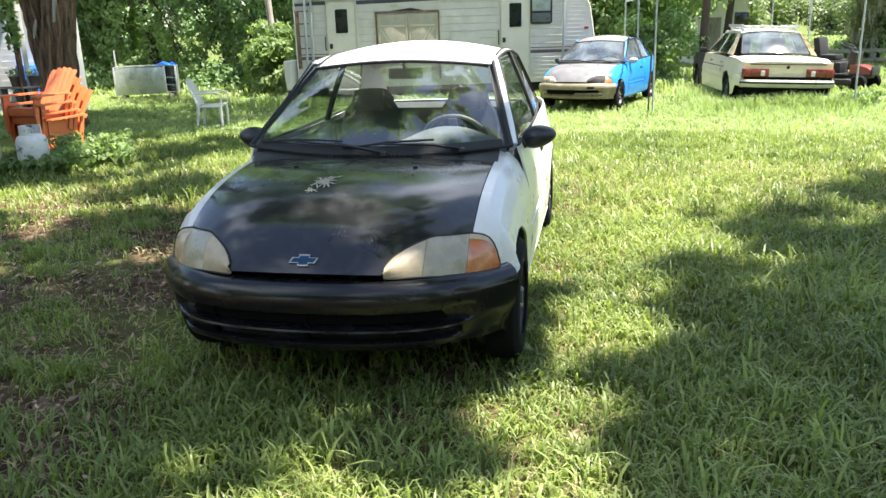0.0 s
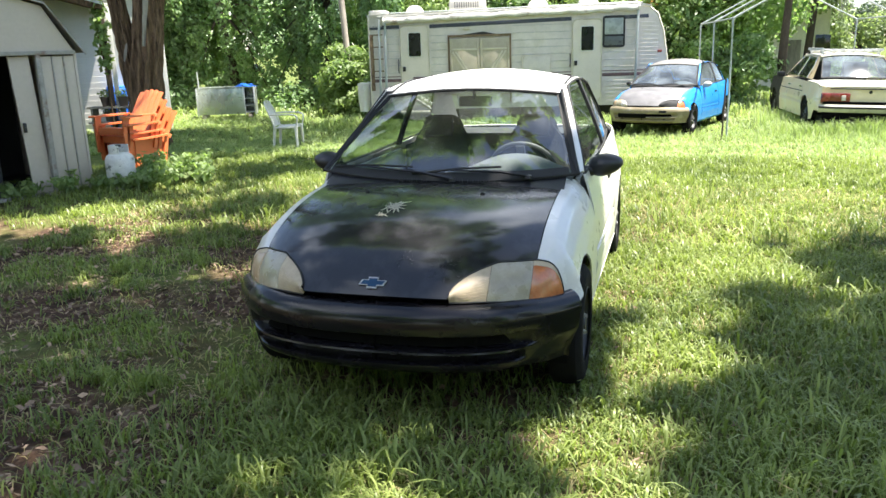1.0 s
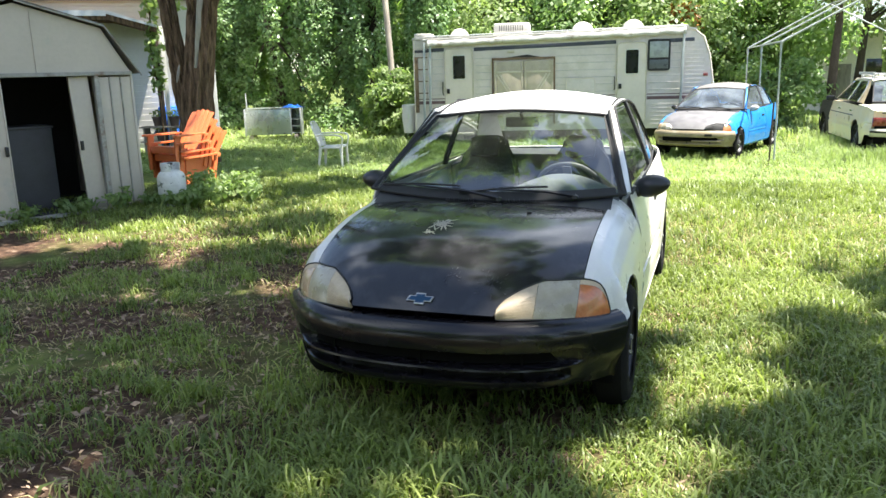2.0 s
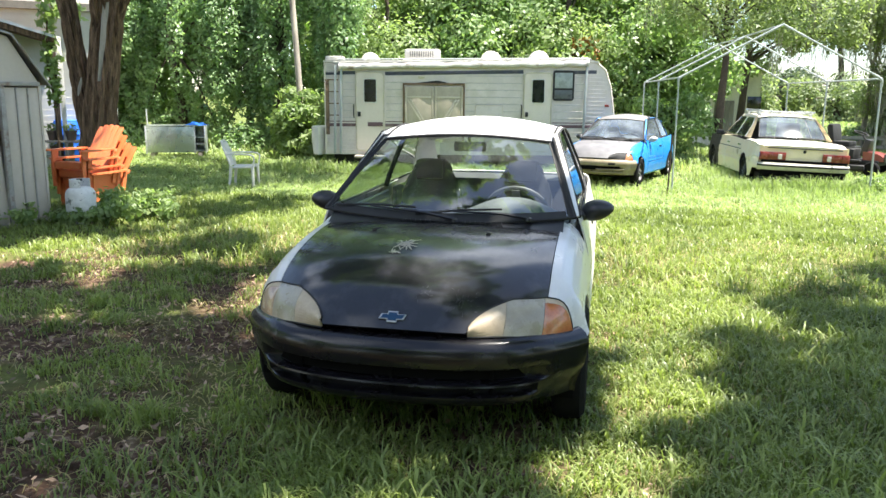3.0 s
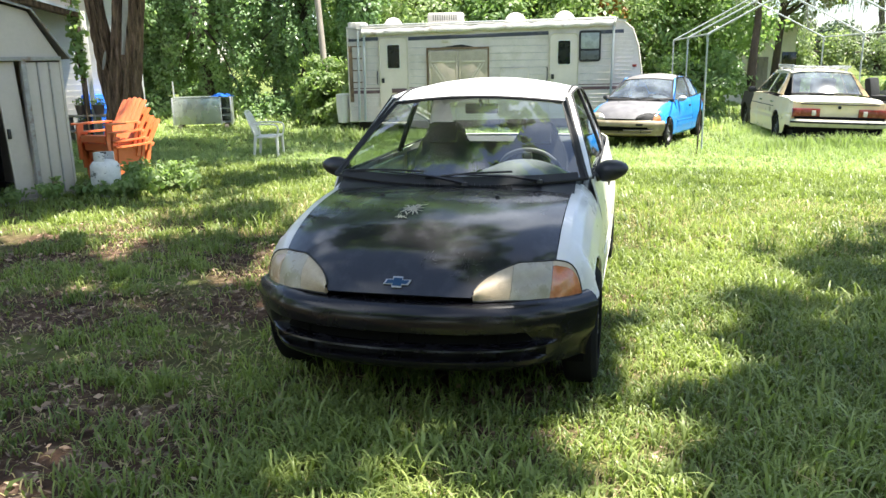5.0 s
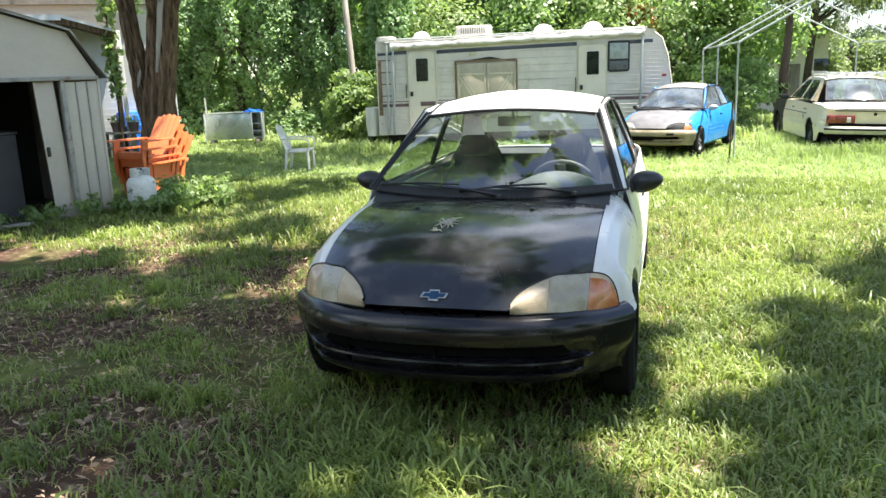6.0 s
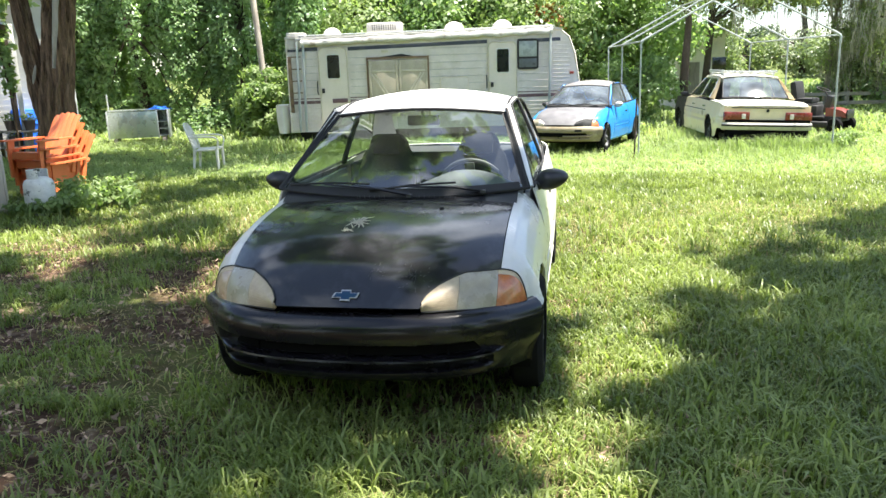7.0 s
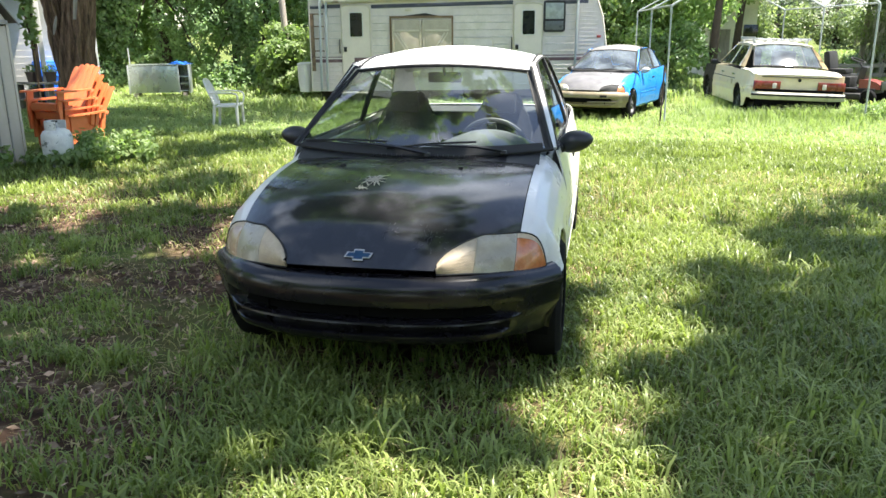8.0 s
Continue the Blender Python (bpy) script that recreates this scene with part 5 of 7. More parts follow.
# ---- shed ----
def shed():
    """u runs along the gable wall to its corner by the chairs at u=0; the wall faces -v."""
    ang = math.degrees(math.atan2(0.912, 0.41))
    sh = thing("metal_shed", "grey-green metal shed with gambrel roof and open sliding door", "shed", pose(-5.65, 5.05, 0, 0, 0, ang))
    L, D, H = 2.46, 1.9, 1.64
    part("gable", prism([(-L, H), (0.0, H), (-0.30, 2.135), (-L / 2, 2.385), (-L + 0.30, 2.135)], 0.02), M["shed_wall"], sh)
    part("gable_seam", boxed((0.012, 0.012, 0.70), (-L / 2 + 0.16, -0.006, 1.97)), M["shed_wall"], sh)
    part("lintel", boxed((L, 0.06, 0.045), (-L / 2, -0.018, H - 0.02), 0.006), M["shed_trim"], sh)
    for k in range(3):
        part("corner_panel", boxed((0.128, 0.012, H - 0.06), (-0.065 - k * 0.132, 0.006, (H - 0.06) / 2), 0.003), M["shed_wall"], sh)
        part("panel_rib", boxed((0.016, 0.02, H - 0.06), (-0.132 - k * 0.132, -0.004, (H - 0.06) / 2), 0.005), M["shed_trim"], sh)
    part("corner_trim", boxed((0.03, 0.03, H), (0.004, 0.004, H / 2), 0.006), M["shed_wall"], sh)
    part("door_jamb", boxed((0.05, 0.07, H - 0.03), (-0.43, -0.005, (H - 0.03) / 2), 0.006), M["shed_trim"], sh)
    for u, tilt in ((-0.585, 0.0), (-1.62, 0.0)):
        dr = part("sliding_door", boxed((0.22 if u > -1 else 0.40, 0.018, H - 0.05), (u if u > -1 else -1.66, 0.035, (H - 0.05) / 2), 0.004, (0, -2.4 if u > -1 else 0, 0)), M["shed_wall"], sh)
        part("door_edge", boxed((0.018, 0.03, H - 0.05), (u - 0.11 if u > -1 else u + 0.16, 0.03, (H - 0.05) / 2), 0.004, (0, -2.4 if u > -1 else 0, 0)), M["shed_wall"], dr)
        part("door_pull", boxed((0.035, 0.03, 0.11), (u - 0.085 if u > -1 else u + 0.13, 0.008, 0.80), 0.008), M["black_plastic"], dr)
    part("left_panel", boxed((0.6, 0.012, H - 0.05), (-L + 0.3, 0.006, (H - 0.05) / 2)), M["shed_wall"], sh)
    part("sill", boxed((L, 0.08, 0.04), (-L / 2, 0.02, 0.02), 0.006), M["shed_trim"], sh)
    part("side_wall", boxed((0.012, D, H), (-0.008, D / 2 + 0.03, H / 2)), M["shed_wall"], sh)
    for k in range(12):
        part("panel_rib", boxed((0.018, 0.02, H), (0.002, 0.1 + k * 0.155, H / 2), 0.005), M["shed_trim"], sh)
    # inner walls and floor coloured dark for the shade behind the door
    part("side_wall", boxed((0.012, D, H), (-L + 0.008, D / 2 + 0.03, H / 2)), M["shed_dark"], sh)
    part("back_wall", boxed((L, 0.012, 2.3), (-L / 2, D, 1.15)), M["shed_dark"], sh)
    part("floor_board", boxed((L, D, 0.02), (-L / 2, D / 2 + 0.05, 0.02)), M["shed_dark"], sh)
    for a, b in (((0.10, H - 0.03), (-0.285, 2.165)), ((-0.285, 2.165), (-L / 2, 2.425)), ((-L / 2, 2.425), (-L + 0.285, 2.165)), ((-L + 0.285, 2.165), (-L - 0.10, H - 0.03))):
        part("roof_panel", prism([a, b, (b[0], b[1] + 0.012), (a[0], a[1] + 0.012)], D + 0.14), M["shed_roof"], sh).location.y = -0.07
    for a, b in (((0.11, H - 0.05), (-0.285, 2.155)), ((-0.285, 2.155), (-L / 2, 2.405))):
        part("roof_edge", tubed([(a[0], -0.075, a[1]), (b[0], -0.075, b[1])], 0.010, 6), M["shed_trim"], sh)
    cab = thing("shed_cabinet", "dark grey cabinet standing inside the shed doorway", "cabinet", pose(-5.65, 5.05, 0, 0, 0, ang))
    part("body", boxed((0.62, 0.5, 0.98), (-1.12, 0.75, 0.52), 0.015), M["trim_dk"], cab)
    part("top", boxed((0.66, 0.54, 0.03), (-1.12, 0.75, 1.02), 0.006), M["trim_dk"], cab)


# ---- chairs ----
def adirondack(m):
    """A slatted stackable garden chair: x across, front towards -y."""
    ch = thing("adirondack_chair", "orange plastic adirondack chair in a nested stack", "chair", m, "stacked orange chairs")
    for k in range(5):
        x = (k - 2) * 0.104
        h = 0.67 - 0.011 * abs(k - 2) ** 1.9
        part("back_slat", sheet(lambda u, t, x=x, h=h: (x * (0.96 + 0.06 * t) + u * 0.0515, 0.17 + 0.43 * t + 0.006 * abs(u) + 0.012 * (x / 0.2) ** 2 * -1, 0.27 + h * t - 0.02 * u * u * (1 if t > 0.95 else 0)), steps(-1, 1, 4), steps(0, 1, 8), 0.014), M["orange"], ch)
    part("back_web", sheet(lambda x, t: (x * 0.25, 0.188 + 0.42 * t, 0.27 + 0.62 * t), steps(-1, 1, 6), steps(0, 1, 6), 0.008), M["orange"], ch)
    for k in range(5):
        part("seat_slat", boxed((0.50, 0.095, 0.02), (0, -0.30 + k * 0.105, 0.375 - k * 0.026), 0.008, (14, 0, 0)), M["orange"], ch)
    part("seat_front", boxed((0.52, 0.03, 0.11), (0, -0.345, 0.335), 0.01), M["orange"], ch)
    part("back_rail", boxed((0.60, 0.035, 0.07), (0, 0.365, 0.53), 0.01, (-32, 0, 0)), M["orange"], ch)
    for s in (1, -1):
        part("arm", prism([(s * 0.27, 0.33), (s * 0.27, -0.30), (s * 0.30, -0.40), (s * 0.36, -0.43), (s * 0.41, -0.38), (s * 0.41, -0.1), (s * 0.36, 0.26), (s * 0.30, 0.30)], 0.026, "z"), M["orange"], ch).location.z = 0.55
        part("front_leg", prism([(-0.36, 0.555), (-0.24, 0.555), (-0.27, 0.3), (-0.30, 0.0), (-0.37, 0.0), (-0.38, 0.3)], 0.03, "x"), M["orange"], ch).location.x = s * 0.31 - 0.015
        part("rear_leg", prism([(-0.30, 0.36), (-0.30, 0.26), (0.02, 0.17), (0.12, 0.0), (0.21, 0.0), (0.22, 0.16), (0.20, 0.27)], 0.03, "x"), M["orange"], ch).location.x = s * 0.28 - 0.015
        part("arm_post", prism([(0.24, 0.55), (0.30, 0.55), (0.20, 0.14), (0.13, 0.16)], 0.028, "x"), M["orange"], ch).location.x = s * 0.315 - 0.014
    return ch


def chairs():
    ang = -10
    base = Vector((-6.17, 6.70, ground_z(-6, 7) - 0.02))
    first = adirondack(pose(*base, 0, 0, ang) @ Matrix.Scale(0.93, 4))
    fwd = pose(0, 0, 0, 0, 0, ang).to_3x3() @ Vector((0, -0.055, 0.0))
    for k in (1, 2, 3):
        p = base + fwd * k + Vector((0, 0, 0.115 * k))
        copy_thing(first, pose(*p, 0, 0, ang) @ Matrix.Scale(0.93, 4))


def plastic_chair():
    ch = thing("plastic_chair", "white moulded plastic garden armchair standing in the grass", "chair", pose(-5.90, 10.75, ground_z(-6, 10.85) - 0.02, 0, 0, 104) @ Matrix.Scale(1.02, 4))
    mat = M["white_plastic"]
    part("seat", sheet(lambda x, y: (x * (0.225 - 0.02 * y), y * 0.22, 0.42 - 0.02 * math.cos(x * 1.5) - 0.015 * y), steps(-1, 1, 10), steps(-1, 1, 10), 0.018), mat, ch)
    fr = [(-0.25, 0.24, 0.56), (-0.22, 0.33, 0.78), (-0.12, 0.37, 0.87), (0.12, 0.37, 0.87), (0.22, 0.33, 0.78), (0.25, 0.24, 0.56)]
    part("back_frame", tubed(curve([(-0.22, 0.20, 0.42)] + fr + [(0.22, 0.20, 0.42)], 5), 0.014, 8), mat, ch)
    for k in range(5):
        x = (k - 2) * 0.085
        part("back_slat", tubed([(x * 0.9, 0.21, 0.42), (x, 0.29, 0.65), (x, 0.365, 0.86)], [0.015, 0.016, 0.014], 6), mat, ch)
    for s in (1, -1):
        part("arm", tubed(curve([(s * 0.25, 0.27, 0.64), (s * 0.29, 0.08, 0.645), (s * 0.29, -0.16, 0.635), (s * 0.275, -0.24, 0.58), (s * 0.265, -0.22, 0.42)], 5), 0.015, 8), mat, ch)
        part("leg", tubed([(s * 0.235, -0.20, 0.42), (s * 0.255, -0.215, 0.0)], [0.032, 0.020], 8), mat, ch)
        part("leg", tubed([(s * 0.215, 0.19, 0.42), (s * 0.25, 0.235, 0.0)], [0.032, 0.020], 8), mat, ch)
        part("seat_rim", tubed([(s * 0.23, -0.22, 0.405), (s * 0.215, 0.20, 0.40)], 0.02, 8), mat, ch)


def propane_tank():
    tk = thing("propane_tank", "flaking white propane gas cylinder among weeds", "gas cylinder", pose(-5.27, 5.13, 0.0) @ Matrix.Diagonal((1.1, 1.1, 1.08, 1)))
    part("vessel", lathe([(0.0, 0.06), (0.10, 0.065), (0.145, 0.10), (0.155, 0.15), (0.155, 0.30), (0.150, 0.34), (0.13, 0.375), (0.09, 0.40), (0.03, 0.41), (0, 0.41)], 28), M["tank"], tk)
    part("foot_ring", lathe([(0.11, 0.0), (0.115, 0.08), (0.10, 0.08), (0.098, 0.0)], 24), M["tank"], tk)
    part("collar", sheet(lambda a, z: (0.105 * math.cos(a), 0.105 * math.sin(a), 0.385 + z), steps(0.5, 5.4, 24), [0, 0.05, 0.10], 0.006), M["tank"], tk)
    part("valve", tubed([(0, 0, 0.40), (0, 0, 0.47)], [0.022, 0.014], 10), M["lug"], tk)
    part("valve_knob", lathe([(0, 0.49), (0.03, 0.488), (0.032, 0.468), (0, 0.466)], 14), M["black_plastic"], tk)


def metal_box():
    bx = thing("aluminium_box", "long dull aluminium box with an open shelved end", "box", pose(-10.50, 16.27, ground_z(-10.4, 16.2) + 0.12, 0, 0, 25) @ Matrix.Diagonal((0.86, 1, 1, 1)))
    L, H, D = 1.76, 0.72, 0.7
    part("front_panel", boxed((1.42, 0.02, H - 0.05), (-0.17, -D / 2, H / 2), 0.004), M["aluminium"], bx)
    part("top_panel", boxed((L, D, 0.03), (0, 0, H), 0.006), M["aluminium"], bx)
    part("back_panel", boxed((L, 0.02, H), (0, D / 2, H / 2)), M["aluminium"], bx)
    for x in (-0.87, 0.55, 0.86):
        part("corner_post", boxed((0.045, 0.045, H), (x, -D / 2, H / 2), 0.005), M["galv"], bx)
    for z in (0.06, 0.24, 0.42):
        part("shelf", boxed((0.30, D - 0.06, 0.02), (0.71, 0, z)), M["galv"], bx)
    part("inner_wall", boxed((0.02, D - 0.04, H - 0.05), (0.54, 0, H / 2)), M["shed_dark"], bx)
    part("end_panel", boxed((0.02, D, H), (0.875, 0, H / 2)), M["galv"], bx)
    for x in (-0.7, 0.7):
        part("skid", boxed((0.12, D, 0.20), (x, 0, -0.09), 0.01), M["weathered"], bx)
    tp = thing("blue_tarp", "crumpled blue plastic tarp lying on the aluminium box", "tarp", pose(-9.98, 16.38, ground_z(-10.4, 16.2) + 0.855))
    part("tarp", sheet(lambda x, y: (x * 0.26, y * 0.22, max(0.0, 0.07 * (1 - x * x) * (1 - y * y) + 0.05 * noise.noise((x * 3, y * 3, 1)) * (1 - x ** 4))), steps(-1, 1, 16), steps(-1, 1, 12), 0.004), M["blue_plastic"], tp)


# ---- house behind the shed ----
def house():
    hs = thing("white_house", "white lap-sided house with porch beam behind the shed", "house", pose(-11.26, 12.85, ground_z(-12, 13), 0, 0, 36))
    part("wall", boxed((8.0, 0.15, 3.6), (-2.95, 0.6, 1.7)), M["siding"], hs)
    for k in range(24):
        part("lap_board", boxed((8.0, 0.02, 0.135), (-2.95, 0.512, 0.25 + k * 0.14), 0.0, (5, 0, 0)), M["siding"], hs)
    part("corner_board", boxed((0.12, 0.18, 3.6), (1.07, 0.6, 1.7), 0.006), M["siding"], hs)
    part("end_wall", boxed((0.15, 5.0, 3.6), (1.02, 3.2, 1.7)), M["siding"], hs)
    part("roof", prism([(0.35, 3.52), (6.5, 3.4), (6.5, 3.55), (2.5, 4.9), (0.35, 3.68)], 8.6, "x"), M["shed_roof"], hs).location.x = -7.3
    part("porch_roof", prism([(-6.0, 3.26), (-1.07, 3.20), (-0.08, 2.88), (-0.08, 2.74), (-1.07, 3.02), (-6.0, 3.10)], 1.2), M["bark"], hs, "brown weathered porch roof").location.y = -0.70
    part("fascia", prism([(-6.0, 3.275), (-1.10, 3.215), (-1.10, 3.10), (-6.0, 3.16)], 0.03), M["galv"], hs).location.y = -0.735
    part("rake_trim", prism([(-1.10, 3.215), (-0.06, 2.895), (-0.06, 2.84), (-1.10, 3.15)], 0.03), M["galv"], hs).location.y = -0.735
    for x in (-0.14, -2.9):
        part("porch_post", boxed((0.12, 0.12, 2.95), (x, -0.35, 1.42), 0.01), M["bark_dk"], hs)
    part("post_trim", boxed((0.10, 0.10, 2.95), (-0.01, -0.30, 1.42), 0.01), M["siding"], hs)
    vine = thing("hanging_vine", "long-leaved green vine climbing the porch post", "plant", pose(-11.12, 12.40, 0))
    part("stem", tubed([(0.0, 0, ground_z(-11, 13)), (0.06, -0.1, 1.2), (-0.05, -0.12, 2.2), (0.05, -0.1, 3.2)], 0.02, 6), M["bark"], vine)
    v, f = leaves([(0.05, -0.12, z, 0.22, 0.18, 0.3) for z in (1.5, 1.9, 2.3, 2.7, 3.1, 3.4)] + [(0.5, -0.1, 3.2, 0.5, 0.2, 0.25)], 420, 0.17, 21, droop=0.7)
    raw("foliage", v, f, M["leaf_lt"], vine)
    st = thing("planter_shelf", "low plank shelf holding dark plant pots", "shelf", pose(-10.9, 12.6, ground_z(-11, 12.6), 0, 0, 14))
    for z in (0.28, 0.62):
        part("plank", boxed((1.5, 0.35, 0.04), (-0.1, 0, z), 0.006), M["weathered"], st)
    for x in (-0.75, -0.1, 0.55):
        part("upright", boxed((0.05, 0.30, 0.62), (x, 0, 0.31), 0.006), M["weathered"], st)
    pot = None
    for k, (x, z) in enumerate(((-0.45, 0.64), (-0.05, 0.64), (0.35, 0.64), (-0.40, 0.30), (0.2, 0.30))):
        m = pose(-10.9, 12.6, ground_z(-11, 12.6), 0, 0, 14) @ pose(x, 0, z)
        if pot is None:
            pot = thing("plant_pot", "dark brown plant pot with trailing green herbs", "plant pot", m, "pots on the shelf")
            part("pot", lathe([(0.0, 0.0), (0.09, 0.0), (0.125, 0.19), (0.135, 0.19), (0.135, 0.22), (0.11, 0.22), (0.10, 0.18), (0, 0.17)], 18), M["terracotta"], pot)
            v, f = leaves([(0, 0, 0.28, 0.16, 0.16, 0.10)], 90, 0.07, 22)
            raw("herbs", v, f, M["leaf_lt"], pot)
        else:
            copy_thing(pot, m)
    br = thing("blue_barrel", "bright blue plastic barrel behind the plant shelf", "barrel", pose(-11.42, 13.08, ground_z(-11, 13) + 0.12))
    part("drum", lathe([(0, 0), (0.27, 0.0), (0.29, 0.05), (0.29, 0.28), (0.305, 0.31), (0.29, 0.34), (0.29, 0.60), (0.305, 0.63), (0.29, 0.66), (0.29, 0.88), (0.26, 0.93), (0, 0.93)], 28), M["blue_plastic"], br)
    part("lid", lathe([(0.0, 0.95), (0.24, 0.95), (0.27, 0.935), (0.27, 0.90)], 28), M["blue_plastic"], br)


def far_building():
    fb = thing("far_shed", "small pale weathered outbuilding beyond the carport", "building", pose(5.4, 27.5, -0.3, 0, 0, 8))
    part("wall", boxed((1.7, 3.0, 2.9), (-0.1, 1.5, 1.45)), M["far_wall"], fb)
    part("roof", boxed((2.2, 3.6, 0.10), (-0.2, 1.5, 2.98), 0.02, (0, 5, 0)), M["galv"], fb)
    part("lean_to_roof", boxed((1.4, 1.6, 0.05), (-1.5, 0.3, 2.2), 0.01, (0, -8, 0)), M["galv"], fb)
    dr = part("door", boxed((0.7, 0.04, 1.7), (-0.5, -0.01, 0.85), 0.01), M["weathered"], fb)
    part("door_handle", boxed((0.04, 0.05, 0.1), (-0.25, -0.05, 0.85), 0.01), M["lug"], dr)
    part("window", boxed((0.5, 0.04, 0.5), (0.55, -0.01, 1.6), 0.01), M["dark_glass"], fb)


def mower():
    mw = thing("riding_mower", "red riding lawn mower with black seat and fenders", "mower", pose(6.75, 17.6, ground_z(6, 17.6) - 0.01, 0, 0, 52))
    part("chassis", boxed((0.55, 1.3, 0.12), (0, 0.06, 0.32), 0.03), M["rubber"], mw)
    part("engine_hood", prism([(-0.20, 0.36), (-0.20, 0.58), (-0.40, 0.57), (-0.58, 0.52), (-0.66, 0.46), (-0.68, 0.36)], 0.44, "x"), M["red_paint"], mw).location.x = -0.22
    part("grille", boxed((0.42, 0.03, 0.20), (0, -0.69, 0.44), 0.01), M["black_plastic"], mw)
    part("rear_body", boxed((0.50, 0.72, 0.30), (0, 0.36, 0.48), 0.05), M["rubber"], mw)
    part("foot_board", boxed((0.80, 0.40, 0.05), (0, -0.02, 0.36), 0.02), M["rubber"], mw)
    part("dash_tower", boxed((0.36, 0.16, 0.42), (0, -0.22, 0.66), 0.04, (12, 0, 0)), M["black_plastic"], mw)
    part("column", tubed([(0, -0.18, 0.8), (0, -0.05, 0.98)], 0.02, 8), M["rubber"], mw)
    part("steering_wheel", tubed([(0.17 * math.cos(a), -0.03 + 0.15 * math.sin(a), 1.0 + 0.06 * math.sin(a)) for a in steps(0, 2 * math.pi, 20)], 0.016, 6, False), M["rubber"], mw)
    part("fender_deck", boxed((0.92, 0.62, 0.06), (0, 0.45, 0.64), 0.015), M["rubber"], mw)
    st = part("seat", boxed((0.46, 0.44, 0.12), (0, 0.36, 0.74), 0.03), M["rubber"], mw)
    part("backrest", boxed((0.48, 0.17, 0.46), (0, 0.60, 0.98), 0.08, (-10, 0, 0)), M["rubber"], st)
    part("cutting_deck", boxed((1.05, 0.6, 0.14), (0, -0.08, 0.20), 0.05), M["rubber"], mw)
    for s in (1, -1):
        for y, r, w in ((0.55, 0.24, 0.2), (-0.50, 0.18, 0.14)):
            wh = part("mower_wheel", lathe([(0.0, w / 2 - 0.02), (r * 0.5, w / 2 - 0.01), (r * 0.55, w / 2), (r * 0.9, w / 2), (r, w / 2 - 0.03), (r, -w / 2 + 0.03), (r * 0.9, -w / 2), (0, -w / 2)], 22, "x"), M["tyre"], mw)
            wh.location = (s * 0.40, y, r)


def fence():
    fn = thing("rail_fence", "long grey weathered wooden rail fence along the field", "fence", pose(7.6, 26.3, -0.60))
    for k in range(6):
        part("post", boxed((0.12, 0.12, 0.95), (k * 2.4, 0, 0.42), 0.01), M["rail_wood"], fn)
        if k < 5:
            for z in (0.50, 0.80):
                part("rail", boxed((2.38, 0.04, 0.12), (k * 2.4 + 1.2, -0.08, z), 0.006), M["rail_wood"], fn)


def poles():
    a = thing("utility_pole", "grey weathered wooden utility pole in the hedge", "pole", pose(-7.62, 18.15, ground_z(-8, 18)))
    part("shaft", tubed([(0, 0, 0), (-0.3, 0.3, 3.0), (-0.75, 0.7, 7.5)], [0.09, 0.085, 0.075], 12), M["weathered"], a)
    part("crossarm", boxed((1.8, 0.1, 0.12), (-0.70, 0.62, 7.1), 0.01), M["weathered"], a)
    b = thing("steel_stake", "thin rusty steel stake beside the metal box", "post", pose(-11.55, 16.6, ground_z(-11.5, 16.6)))
    part("stake", tubed([(0, 0, 0), (-0.03, 0, 1.25)], 0.018, 6), M["galv"], b)
    c = thing("steel_stake", "thin dark steel stake by the blue car", "post", pose(2.0, 12.45, ground_z(2, 12.5)))
    part("stake", tubed([(0, 0, 0), (0.02, 0, 1.1)], 0.016, 6), M["bark_dk"], c)


# ---- plants ----
def leaves(clumps, n, size, seed, droop=0.25, shell=0.55, flat=0.55):
    """n small folded leaves spread over ellipsoid clumps (x, y, z, rx, ry, rz), thicker towards their skin."""
    r = np.random.default_rng(seed)
    c = np.asarray(clumps, float)
    wgt = (c[:, 3] * c[:, 4] * c[:, 5]) ** (2 / 3)
    idx = r.choice(len(c), n, p=wgt / wgt.sum())
    d = r.normal(size=(n, 3))
    d /= np.linalg.norm(d, axis=1, keepdims=True)
    rad = shell + (1 - shell) * r.random(n) ** 0.6
    rad *= 1 + 0.22 * np.sin(d[:, 0] * 5 + idx) * np.cos(d[:, 2] * 6 + idx * 2) + 0.10 * r.normal(size=n)
    p = c[idx, :3] + d * rad[:, None] * c[idx, 3:]
    nrm = d + r.normal(size=(n, 3)) * flat + np.array((0, 0, 0.5))
    nrm /= np.linalg.norm(nrm, axis=1, keepdims=True)
    along = np.cross(nrm, r.normal(size=(n, 3)))
    along[:, 2] -= droop
    along -= nrm * (along * nrm).sum(1, keepdims=True)
    along /= np.linalg.norm(along, axis=1, keepdims=True) + 1e-9
    side = np.cross(nrm, along)
    s = size * (0.55 + 0.9 * r.random(n))[:, None]
    v = np.stack((p - along * s * 0.5, p + side * s * 0.27 + along * s * 0.02 - nrm * s * 0.05, p + along * s * 0.55 - nrm * s * 0.10, p - side * s * 0.27 + along * s * 0.02 - nrm * s * 0.05), 1).reshape(-1, 3)
    k = np.arange(n)[:, None] * 4
    return v, np.concatenate((k, k + 1, k + 2, k + 3), 1)


